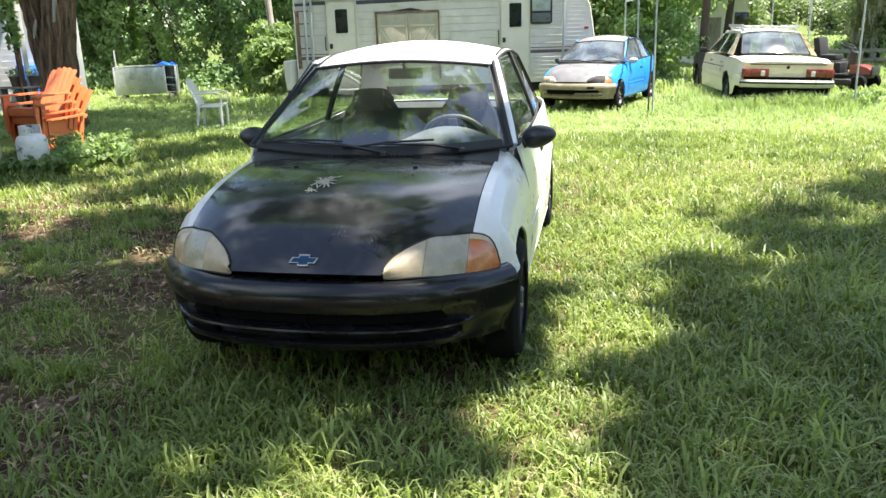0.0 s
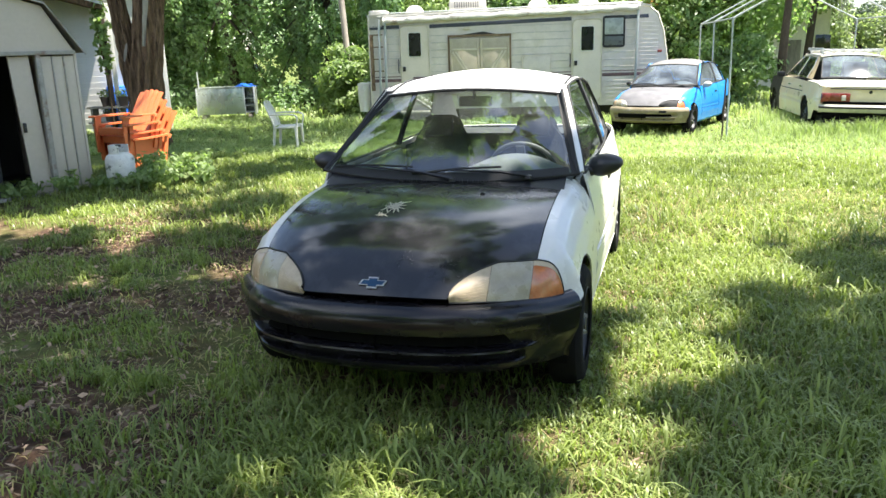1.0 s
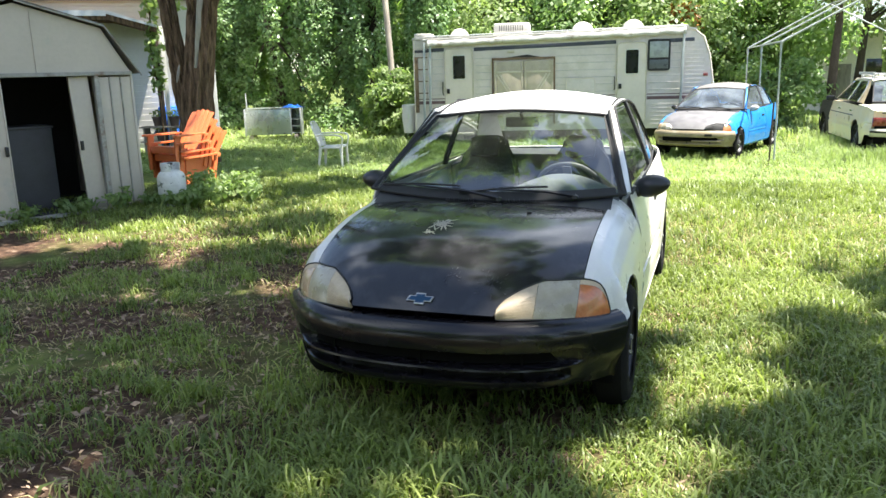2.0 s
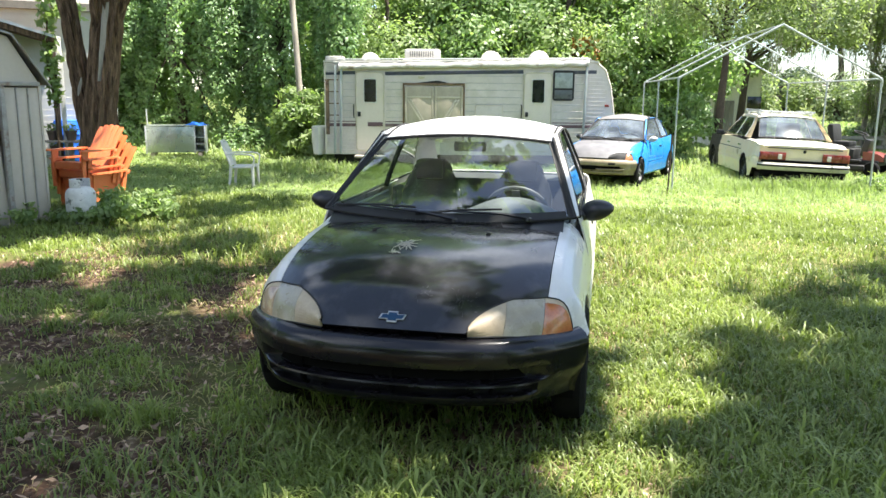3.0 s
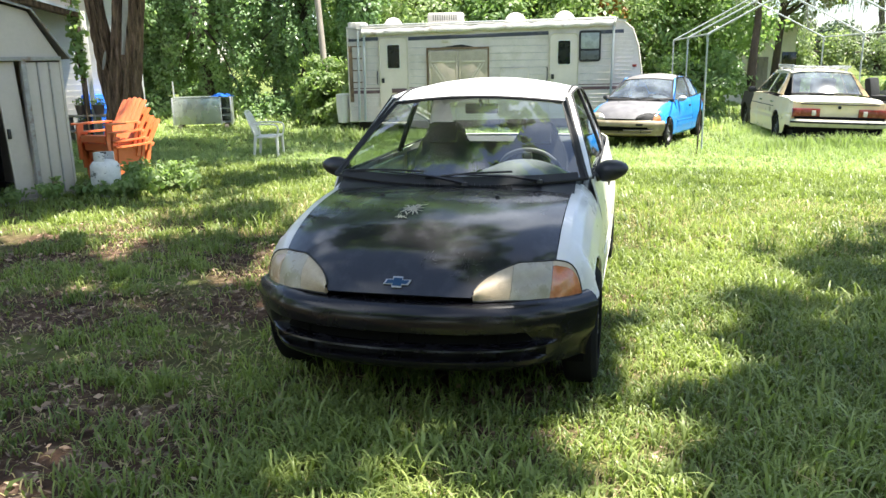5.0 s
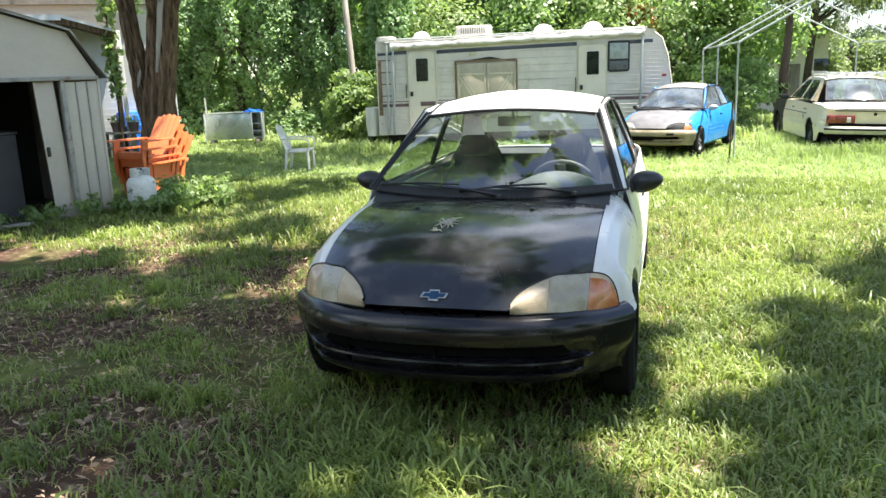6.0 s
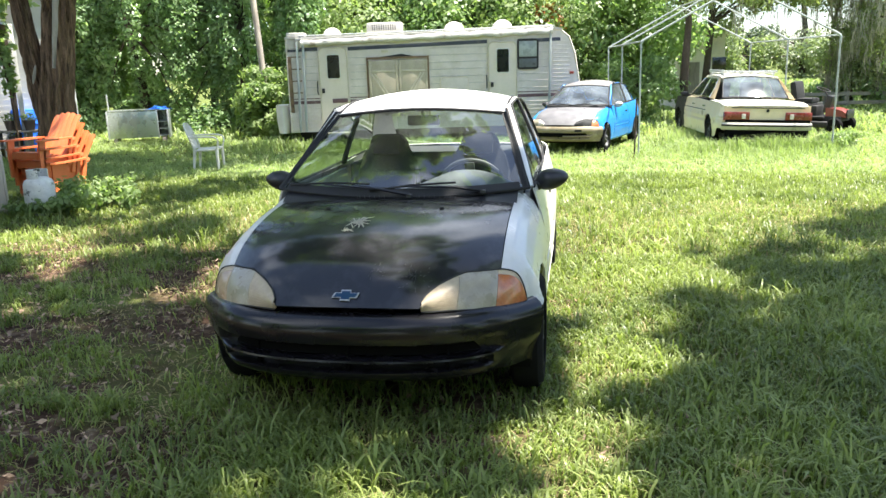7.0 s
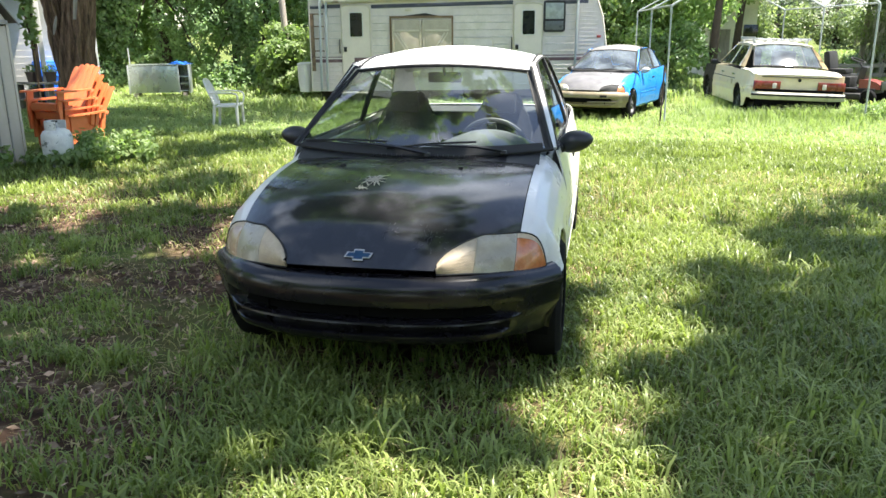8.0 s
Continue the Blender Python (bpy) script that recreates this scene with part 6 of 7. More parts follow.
def clump_cloud(seed, centre, spread, n, r0, r1, low=-1.0):
    """Clumps scattered inside an ellipsoid."""
    r = random.Random(seed)
    out = []
    while len(out) < n:
        p = [r.uniform(-1, 1) for _ in range(3)]
        if sum(q * q for q in p) < 1 and p[2] > low:
            k = r.uniform(r0, r1)
            out.append((centre[0] + p[0] * spread[0], centre[1] + p[1] * spread[1], centre[2] + p[2] * spread[2], k, k * r.uniform(0.8, 1.2), k * r.uniform(0.6, 0.95)))
    return out


def cascades(seed, centre, w, h, n):
    """Columns of clumps that taper downwards, as vines hang over a tree."""
    r = random.Random(seed)
    out = []
    for k in range(n):
        x, y = r.uniform(-w, w), r.uniform(-0.9, 0.5)
        top, low = h * r.uniform(0.55, 1.0), h * (r.uniform(0.02, 0.16) if r.random() < 0.7 else r.uniform(0.2, 0.45))
        m = 5
        for j in range(m):
            t = j / (m - 1)
            q = r.uniform(0.30, 0.48) * (1.15 - 0.55 * t)
            out.append((centre[0] + x + r.uniform(-0.15, 0.15), centre[1] + y - 0.35 * math.sin(math.pi * (1 - t)) + 0.5 * (1 - t), centre[2] + top + (low - top) * t, q * 1.15, q, q * 1.9))
    return out


def limbs(bm, foot, clumps, r, seed, fork=0.45, top=None):
    """A tapered trunk with limbs that reach into the clumps."""
    rnd = random.Random(seed)
    foot = Vector(foot)
    top = Vector(top) if top else Vector((sum(c[0] for c in clumps) / len(clumps), sum(c[1] for c in clumps) / len(clumps), max(c[2] for c in clumps)))
    axis = [foot.lerp(top, t) + Vector((rnd.uniform(-1, 1), rnd.uniform(-1, 1), 0)) * r * 0.8 * (0 if t == 0 else 1) for t in steps(0, 1, 6)]
    tube(bm, [foot - Vector((0, 0, 0.2))] + axis, [r * 1.5] + [r * (1.15 - 0.85 * k / 6) for k in range(7)], 12)
    for c in clumps[:14]:
        end = Vector(c[:3])
        t = min(0.92, max(fork, (end.z - foot.z) / max(0.1, top.z - foot.z) * 0.75))
        a = foot.lerp(top, t)
        mid = a.lerp(end, 0.5) + Vector((0, 0, 0.12 * (end - a).length))
        rr = r * (1.1 - 0.85 * t) * 0.55
        tube(bm, curve([a, mid, end], 3), [rr * (1 - 0.8 * k / 6) for k in range(7)], 7)
    return bm


def tree(label, foot, centre, spread, n_cl, r0, r1, n_leaf, size, mat, seed, trunk=0.16, bark="bark_dk", low=-1.0, top=None, group="", droop=0.25, shell=0.55, shear=0.0, vines=0):
    t = thing("tree", label, "tree", pose(*foot), group)
    cl = cascades(seed, (0, 0, 0), spread[0] * 1.1, 2 * spread[2] * 1.06, vines) if vines else [(a - foot[0], b - foot[1] + shear * (c - centre[2]), c - foot[2], d, e, f) for a, b, c, d, e, f in clump_cloud(seed, centre, spread, n_cl, r0, r1, low)]
    part("trunk", limbs(bmesh.new(), (0, 0, 0), cl, trunk, seed, top=top), M[bark], t)
    v, f = leaves(cl, n_leaf, size, seed, droop, shell)
    raw("crown", v, f, M[mat], t)
    return t


def woods():
    """The wall of trees behind the yard, vines on the near ones."""
    row = [  # x, y, half width, top, leaves, material, leaf size
        (-15.5, 21.0, 3.0, 6.4, 20000, "leaf", 0.20), (-12.3, 19.6, 2.7, 6.6, 50000, "leaf_dk", 0.118), (-9.2, 20.2, 2.5, 6.8, 48000, "leaf_dk", 0.118),
        (-6.4, 22.0, 2.4, 6.3, 28000, "leaf_lt", 0.135), (-3.4, 22.6, 2.5, 6.4, 25000, "leaf", 0.155), (-0.6, 23.2, 2.4, 6.6, 25000, "leaf_lt", 0.155),
        # tops of 17 m and more are unseen, raised to darken the hood's reflection
        (1.9, 23.6, 2.2, 6.0, 15000, "leaf", 0.17), (-13.5, 27.0, 4.2, 17.0, 7500, "leaf", 0.44), (-7.0, 28.0, 4.2, 18.5, 7500, "leaf_dk", 0.44), (-1.6, 29.0, 3.0, 17.5, 6000, "leaf", 0.48),
        (-19.5, 20.0, 3.4, 10, 9000, "leaf_dk", 0.28),
        (-15.0, 24.8, 3.0, 9.5, 6500, "leaf_dk", 0.42), (-10.5, 24.6, 3.0, 9.8, 6500, "leaf", 0.42), (-6.2, 25.0, 2.8, 9.5, 6500, "leaf_dk", 0.42), (-2.2, 25.4, 2.8, 9.0, 6000, "leaf", 0.42), (1.4, 26.0, 2.4, 8.0, 5000, "leaf_dk", 0.40),
    ]
    for k, (x, y, w, h, n, mat, size) in enumerate(row):
        g = ground_z(x, y)
        tree("dense vine-covered broadleaf tree at the yard edge", (x, y, g), (x, y, g + h * 0.50), (w * 0.9, 1.3, h * 0.48), 34, 0.75, 1.3, n, size, mat, 100 + k, 0.14, group="trees behind the yard", droop=0.8, shell=0.7, shear=0.42, vines=22 if k in (1, 2) else 0)
    # low growth along the foot of the trees
    for k, (x, y, w, h, n, mat) in enumerate(((-13.6, 19.0, 1.5, 0.7, 2500, "leaf_dk"), (-9.9, 19.3, 1.2, 0.6, 2500, "leaf_dk"), (-8.0, 18.9, 1.2, 2.4, 7000, "leaf_lt"), (-6.1, 17.3, 0.8, 1.5, 3500, "leaf_lt"), (-7.35, 17.6, 0.60, 2.0, 6000, "leaf_lt"), (-6.5, 18.3, 0.6, 2.7, 5000, "leaf_lt"), (2.6, 20.6, 1.3, 1.9, 5000, "leaf"), (-13.4, 23.2, 2.0, 3.0, 4000, "leaf_dk"), (-9.8, 23.2, 2.0, 3.0, 4000, "leaf_dk"), (-6.6, 24.0, 1.8, 3.0, 4000, "leaf_dk"))):
        g = ground_z(x, y)
        b = thing("bush", "tangled green bush at the foot of the trees", "bush", pose(x, y, g), "bushes by the trees")
        cl = clump_cloud(300 + k, (0, 0, h * 0.45), (w, 0.6, h * 0.5), 12, 0.35, 0.6)
        part("stem", limbs(bmesh.new(), (0, 0, 0), cl, 0.04, k, 0.1), M["bark_dk"], b)
        v, f = leaves(cl, n, 0.13, 300 + k, 0.6)
        raw("foliage", v, f, M[mat], b)
    v, f = leaves(clump_cloud(77, (-0.3, 21.9, 2.9), (0.7, 0.3, 0.35), 6, 0.25, 0.4), 700, 0.14, 77)
    red = thing("reddish_shrub", "reddish-leaved shrub top showing over the trailer roof", "bush", pose(0, 0, 0))
    raw("foliage", v, f, M["leaf_rd"], red)
    part("stem", tubed([(-0.3, 21.9, ground_z(0, 22) - 0.1), (-0.3, 21.9, 2.9)], [0.06, 0.03], 8), M["bark_dk"], red)


def right_side():
    """Open trees round the far field, grey moss hanging from them."""
    spec = [  # foot x, y, crown centre, spread, clumps, leaves, size, material, trunk
        (3.78, 20.5, (4.2, 21.2, 4.5), (2.7, 1.5, 1.5), 22, 15000, 0.10, "leaf_gl", 0.125, (0.15, 0, 5.6)),
        (5.15, 26.0, (6.8, 26.0, 4.1), (2.2, 1.6, 1.9), 24, 17000, 0.12, "leaf_gl", 0.13, (0.3, 0, 6.2)),
        (9.6, 27.5, (10.0, 27.0, 4.3), (2.1, 1.6, 1.3), 24, 15000, 0.11, "leaf_gl", 0.09, (0.3, 0, 5.6)),
        (11.0, 24.6, (11.5, 24.6, 3.7), (2.3, 1.8, 2.0), 24, 17000, 0.11, "leaf_gl", 0.21, (0.1, 0, 5.6)),
        (10.5, 27.6, (10.6, 27.2, 2.0), (1.2, 1.2, 1.5), 18, 11000, 0.10, "leaf_gl", 0.10, (0.1, 0, 4.2)),
        (14.0, 23.5, (13.6, 23.0, 3.8), (2.2, 2.0, 2.4), 22, 14000, 0.12, "leaf_gl", 0.36, (0.2, 0, 7.0)),
    ]
    for k, (x, y, c, s, nc, n, size, mat, tr, top) in enumerate(spec):
        g = -0.3
        t = tree("open-crowned yard tree hung with grey moss", (x, y, g), c, s, nc, 0.55, 0.95, n, size, mat, 400 + k, tr, ("bark_dk", "bark_dk", "weathered", "bark_dk", "bark_dk", "bark")[k], top=top, group="trees by the field", shell=0.4)
        rnd = random.Random(500 + k)
        vs, fs = [], []
        for j in range(230 if k > 1 else 40):
            px, py, pz = (c[i] - (x, y, g)[i] + rnd.uniform(-1, 1) * s[i] * 0.9 for i in range(3))
            ln, w = rnd.uniform(0.25, 1.2), rnd.uniform(0.004, 0.012)
            a = rnd.uniform(0, 3.14)
            for strand in range(7):
                ox, oy = rnd.uniform(-0.11, 0.11), rnd.uniform(-0.11, 0.11)
                b0 = len(vs)
                for q, ww in ((0, 0.5), (0.35, 1.0), (0.7, 0.7), (1.0, 0.1)):
                    dx, dy = math.cos(a) * w * ww, math.sin(a) * w * ww
                    wob = 0.05 * math.sin(q * 5 + j + strand)
                    vs += [(px + ox + dx + wob, py + oy + dy, pz - q * ln), (px + ox - dx + wob, py + oy - dy, pz - q * ln)]
                fs += [(b0 + 2 * q, b0 + 2 * q + 1, b0 + 2 * q + 3, b0 + 2 * q + 2) for q in range(3)]
        tagged(raw("hanging_moss", vs, fs, M["moss"], t), kind="stuff")
    tree("tall pale tree at the far side of the field", (18.1, 64.1, -0.3), (18.1, 64.1, 9.5), (3.3, 2.4, 3.4), 18, 1.0, 1.7, 8000, 0.30, "leaf_far", 590, 0.24, group="trees by the field", shell=0.4)
    # far tree line beyond the field
    for k in range(15):
        x = 2 + k * 2.5
        y = 60 + 5 * (k % 2)
        tree("distant broadleaf tree beyond the field", (x, y, -0.3), (x, y, 1.9 + 0.4 * math.sin(k * 1.7)), (2.6, 2.0, 1.6), 18, 0.8, 1.4, 4600, 0.25, ("leaf_far", "leaf_gl", "leaf_far")[k % 3], 600 + k, 0.3, group="distant trees", shell=0.7)
    for k, (x, y, w, h, mat) in enumerate(((9.2, 29.0, 0.8, 0.75, "leaf_gl"), (11.0, 30.0, 1.4, 1.5, "leaf"), (12.6, 26.8, 1.2, 2.3, "leaf_dk"), (11.2, 26.6, 1.0, 1.9, "leaf_dk"), (12.9, 24.8, 0.6, 0.9, "leaf_lt"), (10.2, 28.0, 0.6, 1.0, "leaf_dk"))):
        b = thing("bush", "rounded wild bush at the edge of the field", "bush", pose(x, y, -0.3), "bushes by the field")
        cl = clump_cloud(700 + k, (0, 0, h * 0.5), (w, w * 0.7, h * 0.4), 10, 0.3, 0.5)
        part("stem", limbs(bmesh.new(), (0, 0, 0), cl, 0.04, k, 0.1), M["bark_dk"], b)
        v, f = leaves(cl, 2600, 0.14, 700 + k)
        raw("foliage", v, f, M[mat], b)


def big_tree():
    """The forked oak behind the orange chairs; its crown shades the yard round the plastic chair."""
    t = thing("oak_tree", "large forked oak with deeply furrowed brown bark", "tree", pose(-8.65, 10.25, ground_z(-8.6, 10.2)))

    def stem(path, radii, seed, seg=72):
        bm = bmesh.new()
        pts = curve(path, 14)
        rr = np.interp(np.linspace(0, 1, len(pts)), np.linspace(0, 1, len(radii)), radii)
        tube(bm, pts, [float(q) for q in rr], seg)
        for i, v in enumerate(list(bm.verts)):
            p = pts[min(i // seg, len(pts) - 1)]
            a = (i % seg) * 2 * math.pi / seg
            d = v.co - p
            if d.length < 1e-3:
                continue
            z = v.co.z + seed * 3
            ridge = abs(noise.noise((math.cos(a) * 4.5 + 0.4 * noise.noise((z * 1.5, a, 1)), math.sin(a) * 4.5, z * 0.75))) + 0.5 * abs(noise.noise((math.cos(a) * 10, math.sin(a) * 10, z * 1.8)))
            v.co = p + d.normalized() * (d.length * (1 + 0.10 * noise.noise((math.cos(a), math.sin(a), z * 0.5))) - 0.055 + 0.13 * ridge)
        return bm
    part("trunk", stem([(0.0, 0, -0.2), (0.02, 0, 0.25), (0.08, 0, 1.0), (0.21, 0.05, 2.0), (0.38, 0.1, 3.2), (0.6, 0.2, 5.0), (0.7, 0.3, 7.5)], [0.48, 0.37, 0.295, 0.255, 0.245, 0.22, 0.15], 1), M["bark"], t)
    part("limb", stem([(0.0, 0.0, 0.75), (-0.10, -0.03, 1.35), (-0.23, -0.06, 2.2), (-0.36, -0.06, 3.2), (-0.9, 0.0, 5.0), (-2.2, 0.2, 7.2)], [0.18, 0.18, 0.165, 0.155, 0.14, 0.09], 2, 56), M["bark"], t)
    part("limb", stem([(0.28, 0.1, 2.45), (0.55, 0.15, 3.3), (1.3, 0.2, 4.6), (3.2, 0.4, 6.2), (5.2, 0.3, 7.2)], [0.15, 0.155, 0.14, 0.10, 0.05], 3, 40), M["bark"], t)
    part("limb", stem([(0.25, 0.0, 2.9), (0.6, -0.4, 4.2), (1.8, -1.0, 6.2), (2.6, -1.0, 9.6), (4.0, 0.3, 14.0)], [0.14, 0.14, 0.12, 0.09, 0.05], 4, 40), M["bark"], t)
    part("scar", sheet(lambda a, k: (-0.05 + 0.035 * k * math.cos(a) + 0.05 * k * math.sin(a), -0.30 - 0.03 * (1 - k), 1.80 + 0.17 * k * math.sin(a)), steps(0, 2 * math.pi, 14), [0.05, 0.6, 1.0], 0.01), M["weathered"], t, "pale healed bark scar")
    part("bare_strip", sheet(lambda u, z: (0.40 + 0.13 * (z - 2.6) + 0.045 * u * (0.35 + 0.65 * (z - 1.9) / 1.4) + 0.02 * noise.noise((z * 4, u, 5)), -0.17 + 0.035 * u + 0.06 * (z - 2.6), z), steps(-1, 1, 6), steps(1.9, 3.3, 14), 0.03), M["weathered"], t, "pale strip of bare wood in the bark")
    cl = clump_cloud(31, (1.4, 2.4, 8.2), (5.3, 4.2, 1.8), 62, 0.8, 1.4, -0.9)
    # high unseen clumps, added so that windshield and hood reflect dark leaves
    cl += clump_cloud(33, (4.2, 0.5, 14.0), (4.0, 3.6, 1.0), 62, 0.8, 1.25)
    cl += clump_cloud(34, (0.4, -1.6, 14.2), (2.6, 3.0, 0.8), 30, 0.8, 1.2)
    cl += clump_cloud(35, (2.85, -4.2, 14.0), (3.0, 1.8, 0.8), 34, 0.8, 1.2)
    cl += clump_cloud(36, (4.25, -2.95, 14.2), (2.0, 1.5, 0.6), 34, 0.7, 1.0)
    cl += clump_cloud(37, (5.65, -4.9, 14.2), (1.6, 1.4, 0.5), 26, 0.7, 1.0)
    gaps = ((-0.25, 3.4, 2.1),)  # gaps cut to let sun reach the house wall: x, y, radius
    cl = [c for c in cl if all(math.hypot(c[0] - x, c[1] - y) > r + 0.4 for x, y, r in gaps)]
    v, f = leaves(cl, 58000, 0.21, 31, 0.3, 0.3)
    raw("crown", v, f, M["leaf_dk"], t)


def shade_tree(label, foot, shaded, h, seed, n, top):
    """A tall tree outside the view; its clumps hang up-sun of the ground that it shades: (x, y, r, height above)."""
    t = thing("shade_tree", label, "tree", pose(*foot), "tall trees round the yard")
    rnd = random.Random(seed)
    cl = []
    for gx, gy, r, dh in shaded:
        z = h + dh
        cx, cy = gx + SUN.x / SUN.z * z - foot[0], gy + SUN.y / SUN.z * z - foot[1]
        for _ in range(9):
            a, d = rnd.uniform(0, 6.28), r * rnd.random() ** 0.6
            k = rnd.uniform(0.16, 0.34) * r + 0.08
            cl.append((cx + d * math.cos(a), cy + d * math.sin(a), z + rnd.uniform(-0.6, 0.6), k, k, k * 0.6))
    part("trunk", limbs(bmesh.new(), (0, 0, 0), cl[::9], 0.13, seed, 0.5, top), M["bark"], t)
    v, f = leaves(cl, n, 0.27, seed, 0.3, 0.2)
    raw("crown", v, f, M["leaf"], t)


def weeds():
    rnd = random.Random(12)
    spots = ((-5.1, 5.4, 0.32), (-4.9, 5.05, 0.27), (-5.35, 4.95, 0.15), (-5.85, 4.85, 0.22), (-4.75, 5.45, 0.30), (-5.35, 5.9, 0.3), (-6.0, 4.3, 0.16), (-6.3, 3.8, 0.14), (-5.6, 4.55, 0.2), (-4.6, 5.1, 0.26), (-4.3, 5.35, 0.22), (-4.5, 5.7, 0.3), (-5.15, 5.1, 0.18), (-4.7, 5.75, 0.25))
    for k, (x, y, h) in enumerate(spots):
        w = thing("weed_plant", "leafy bright green weed beside the shed", "weed", pose(x, y, 0), "weeds by the shed")
        bm = bmesh.new()
        cl = []
        for j in range(7):
            a, d = rnd.uniform(0, 6.28), rnd.uniform(0.04, 0.22)
            e = Vector((d * math.cos(a), d * math.sin(a), h * rnd.uniform(0.6, 1.15)))
            tube(bm, [(0, 0, -0.02), (e.x * 0.4, e.y * 0.4, e.z * 0.6), e], [0.007, 0.005, 0.003], 5)
            cl += [(e.x, e.y, e.z, 0.10, 0.10, 0.06), (e.x * 0.6, e.y * 0.6, e.z * 0.65, 0.10, 0.10, 0.07)]
        part("stalk", bm, M["leaf"], w)
        v, f = leaves(cl, 260, 0.07, 900 + k, 0.5, 0.2)
        raw("foliage", v, f, M["leaf_lt"], w)
    for k, (x, y) in enumerate(((6.0, 13.5), (6.3, 13.8), (5.75, 13.2))):
        w = thing("weed_plant", "clump of bright green weeds behind the sedan", "weed", pose(x, y, ground_z(x, y)), "weeds by the sedan")
        cl = clump_cloud(950 + k, (0, 0, 0.16), (0.30, 0.22, 0.13), 8, 0.09, 0.15)
        part("stalk", limbs(bmesh.new(), (0, 0, 0), cl, 0.015, k, 0.1), M["leaf"], w)
        v, f = leaves(cl, 1100, 0.05, 950 + k)
        raw("foliage", v, f, M["leaf_lt"], w)


def bare_patch(x, y):
    """How bare the ground is, 0 to 1: worn soil to the passenger side of the first car."""
    d = smooth01((-0.15 - x) / 1.0) * smooth01((4.4 - y) / 2.2)
    n = 0.5 + 0.4 * noise.noise((x * 1.3, y * 1.3, 3.0)) + 0.5 * noise.noise((x * 4.2, y * 4.2, 7.0))
    return min(1.0, max(0.0, d * 0.84 + (n - 0.48) * 1.9 * (0.25 + 0.75 * d)))


def blades(name, label, n, area, size, width, seed, mat, lean=0.6, thin=None, bunch=0.0, fine=False):
    """n curved grass blades over a rectangle (x0, x1, y0, y1), each of two bent quads."""
    r = np.random.default_rng(seed)
    x0, x1, y0, y1 = area
    p = np.stack((x0 + (x1 - x0) * r.random(n), y0 + (y1 - y0) * r.random(n)), 1)
    if bunch:
        k = max(1, int(n / bunch))
        c = np.stack((x0 + (x1 - x0) * r.random(k), y0 + (y1 - y0) * r.random(k)), 1)
        pick = r.integers(0, k, n)
        sel = r.random(n) < 0.7
        p[sel] = c[pick[sel]] + r.normal(size=(sel.sum(), 2)) * size * 0.35
    if thin is not None:
        keep = np.array([r_ > thin(a, b) for (a, b), r_ in zip(p.tolist(), r.random(len(p)))])
        p = p[keep]
    n = len(p)
    g = np.array([ground_z(a, b) for a, b in p.tolist()]) - 0.01
    patch = np.array([noise.noise((a * 0.55, b * 0.55, 9.0)) for a, b in p.tolist()])
    worn = np.array([bare_patch(a, b) for a, b in p.tolist()])
    h = size * (0.45 + 0.75 * r.random(n) ** 1.3) * (1 + 0.45 * patch) * (1 - 0.45 * worn)
    a = r.random(n) * 2 * np.pi
    ln = h * lean * (0.3 + r.random(n))
    dx, dy = np.cos(a) * ln, np.sin(a) * ln
    b = a + np.pi / 2 + r.normal(size=n) * 0.4
    w = width * (0.6 + 0.8 * r.random(n))
    wx, wy = np.cos(b) * w * 0.5, np.sin(b) * w * 0.5
    zero = np.stack((p[:, 0], p[:, 1], g), 1)
    mid = zero + np.stack((dx * 0.35, dy * 0.35, h * 0.62), 1)
    bend = np.clip(ln / h, 0, 1.6)
    mid2 = zero + np.stack((dx * 0.75, dy * 0.75, h * (0.92 - 0.10 * bend)), 1)
    tip = zero + np.stack((dx * 1.25, dy * 1.25, h * (1.05 - (0.15 + 0.45 * r.random(n)) * bend)), 1)
    o = np.stack((wx, wy, np.zeros(n)), 1)
    if not fine:
        v = np.stack((zero - o * 0.8, zero + o * 0.8, mid + o, mid - o, tip + o * 0.12, tip - o * 0.12), 1).reshape(-1, 3)
        k = np.arange(n)[:, None] * 6
        f = np.concatenate((np.concatenate((k, k + 1, k + 2, k + 3), 1), np.concatenate((k + 3, k + 2, k + 4, k + 5), 1)))
        tagged(raw(name, v, f, M[mat]), label, "grass", kind="stuff")
        return
    v = np.stack((zero - o * 0.8, zero + o * 0.8, mid + o, mid - o, mid2 + o * 0.75, mid2 - o * 0.75, tip + o * 0.10, tip - o * 0.10), 1).reshape(-1, 3)
    k = np.arange(n)[:, None] * 8
    f = np.concatenate((np.concatenate((k, k + 1, k + 2, k + 3), 1), np.concatenate((k + 3, k + 2, k + 4, k + 5), 1), np.concatenate((k + 5, k + 4, k + 6, k + 7), 1)))
    tagged(raw(name, v, f, M[mat]), label, "grass", kind="stuff")


def wedge(x, y):
    """Thins the lawn towards the two front corners of the yard."""
    return 0.65 if x > 2.9 + 0.42 * y or x < -2.9 - 1.15 * y else 0.0


def under_car(x, y):
    return -0.72 < x < 0.72 and 0.15 < y < 3.6


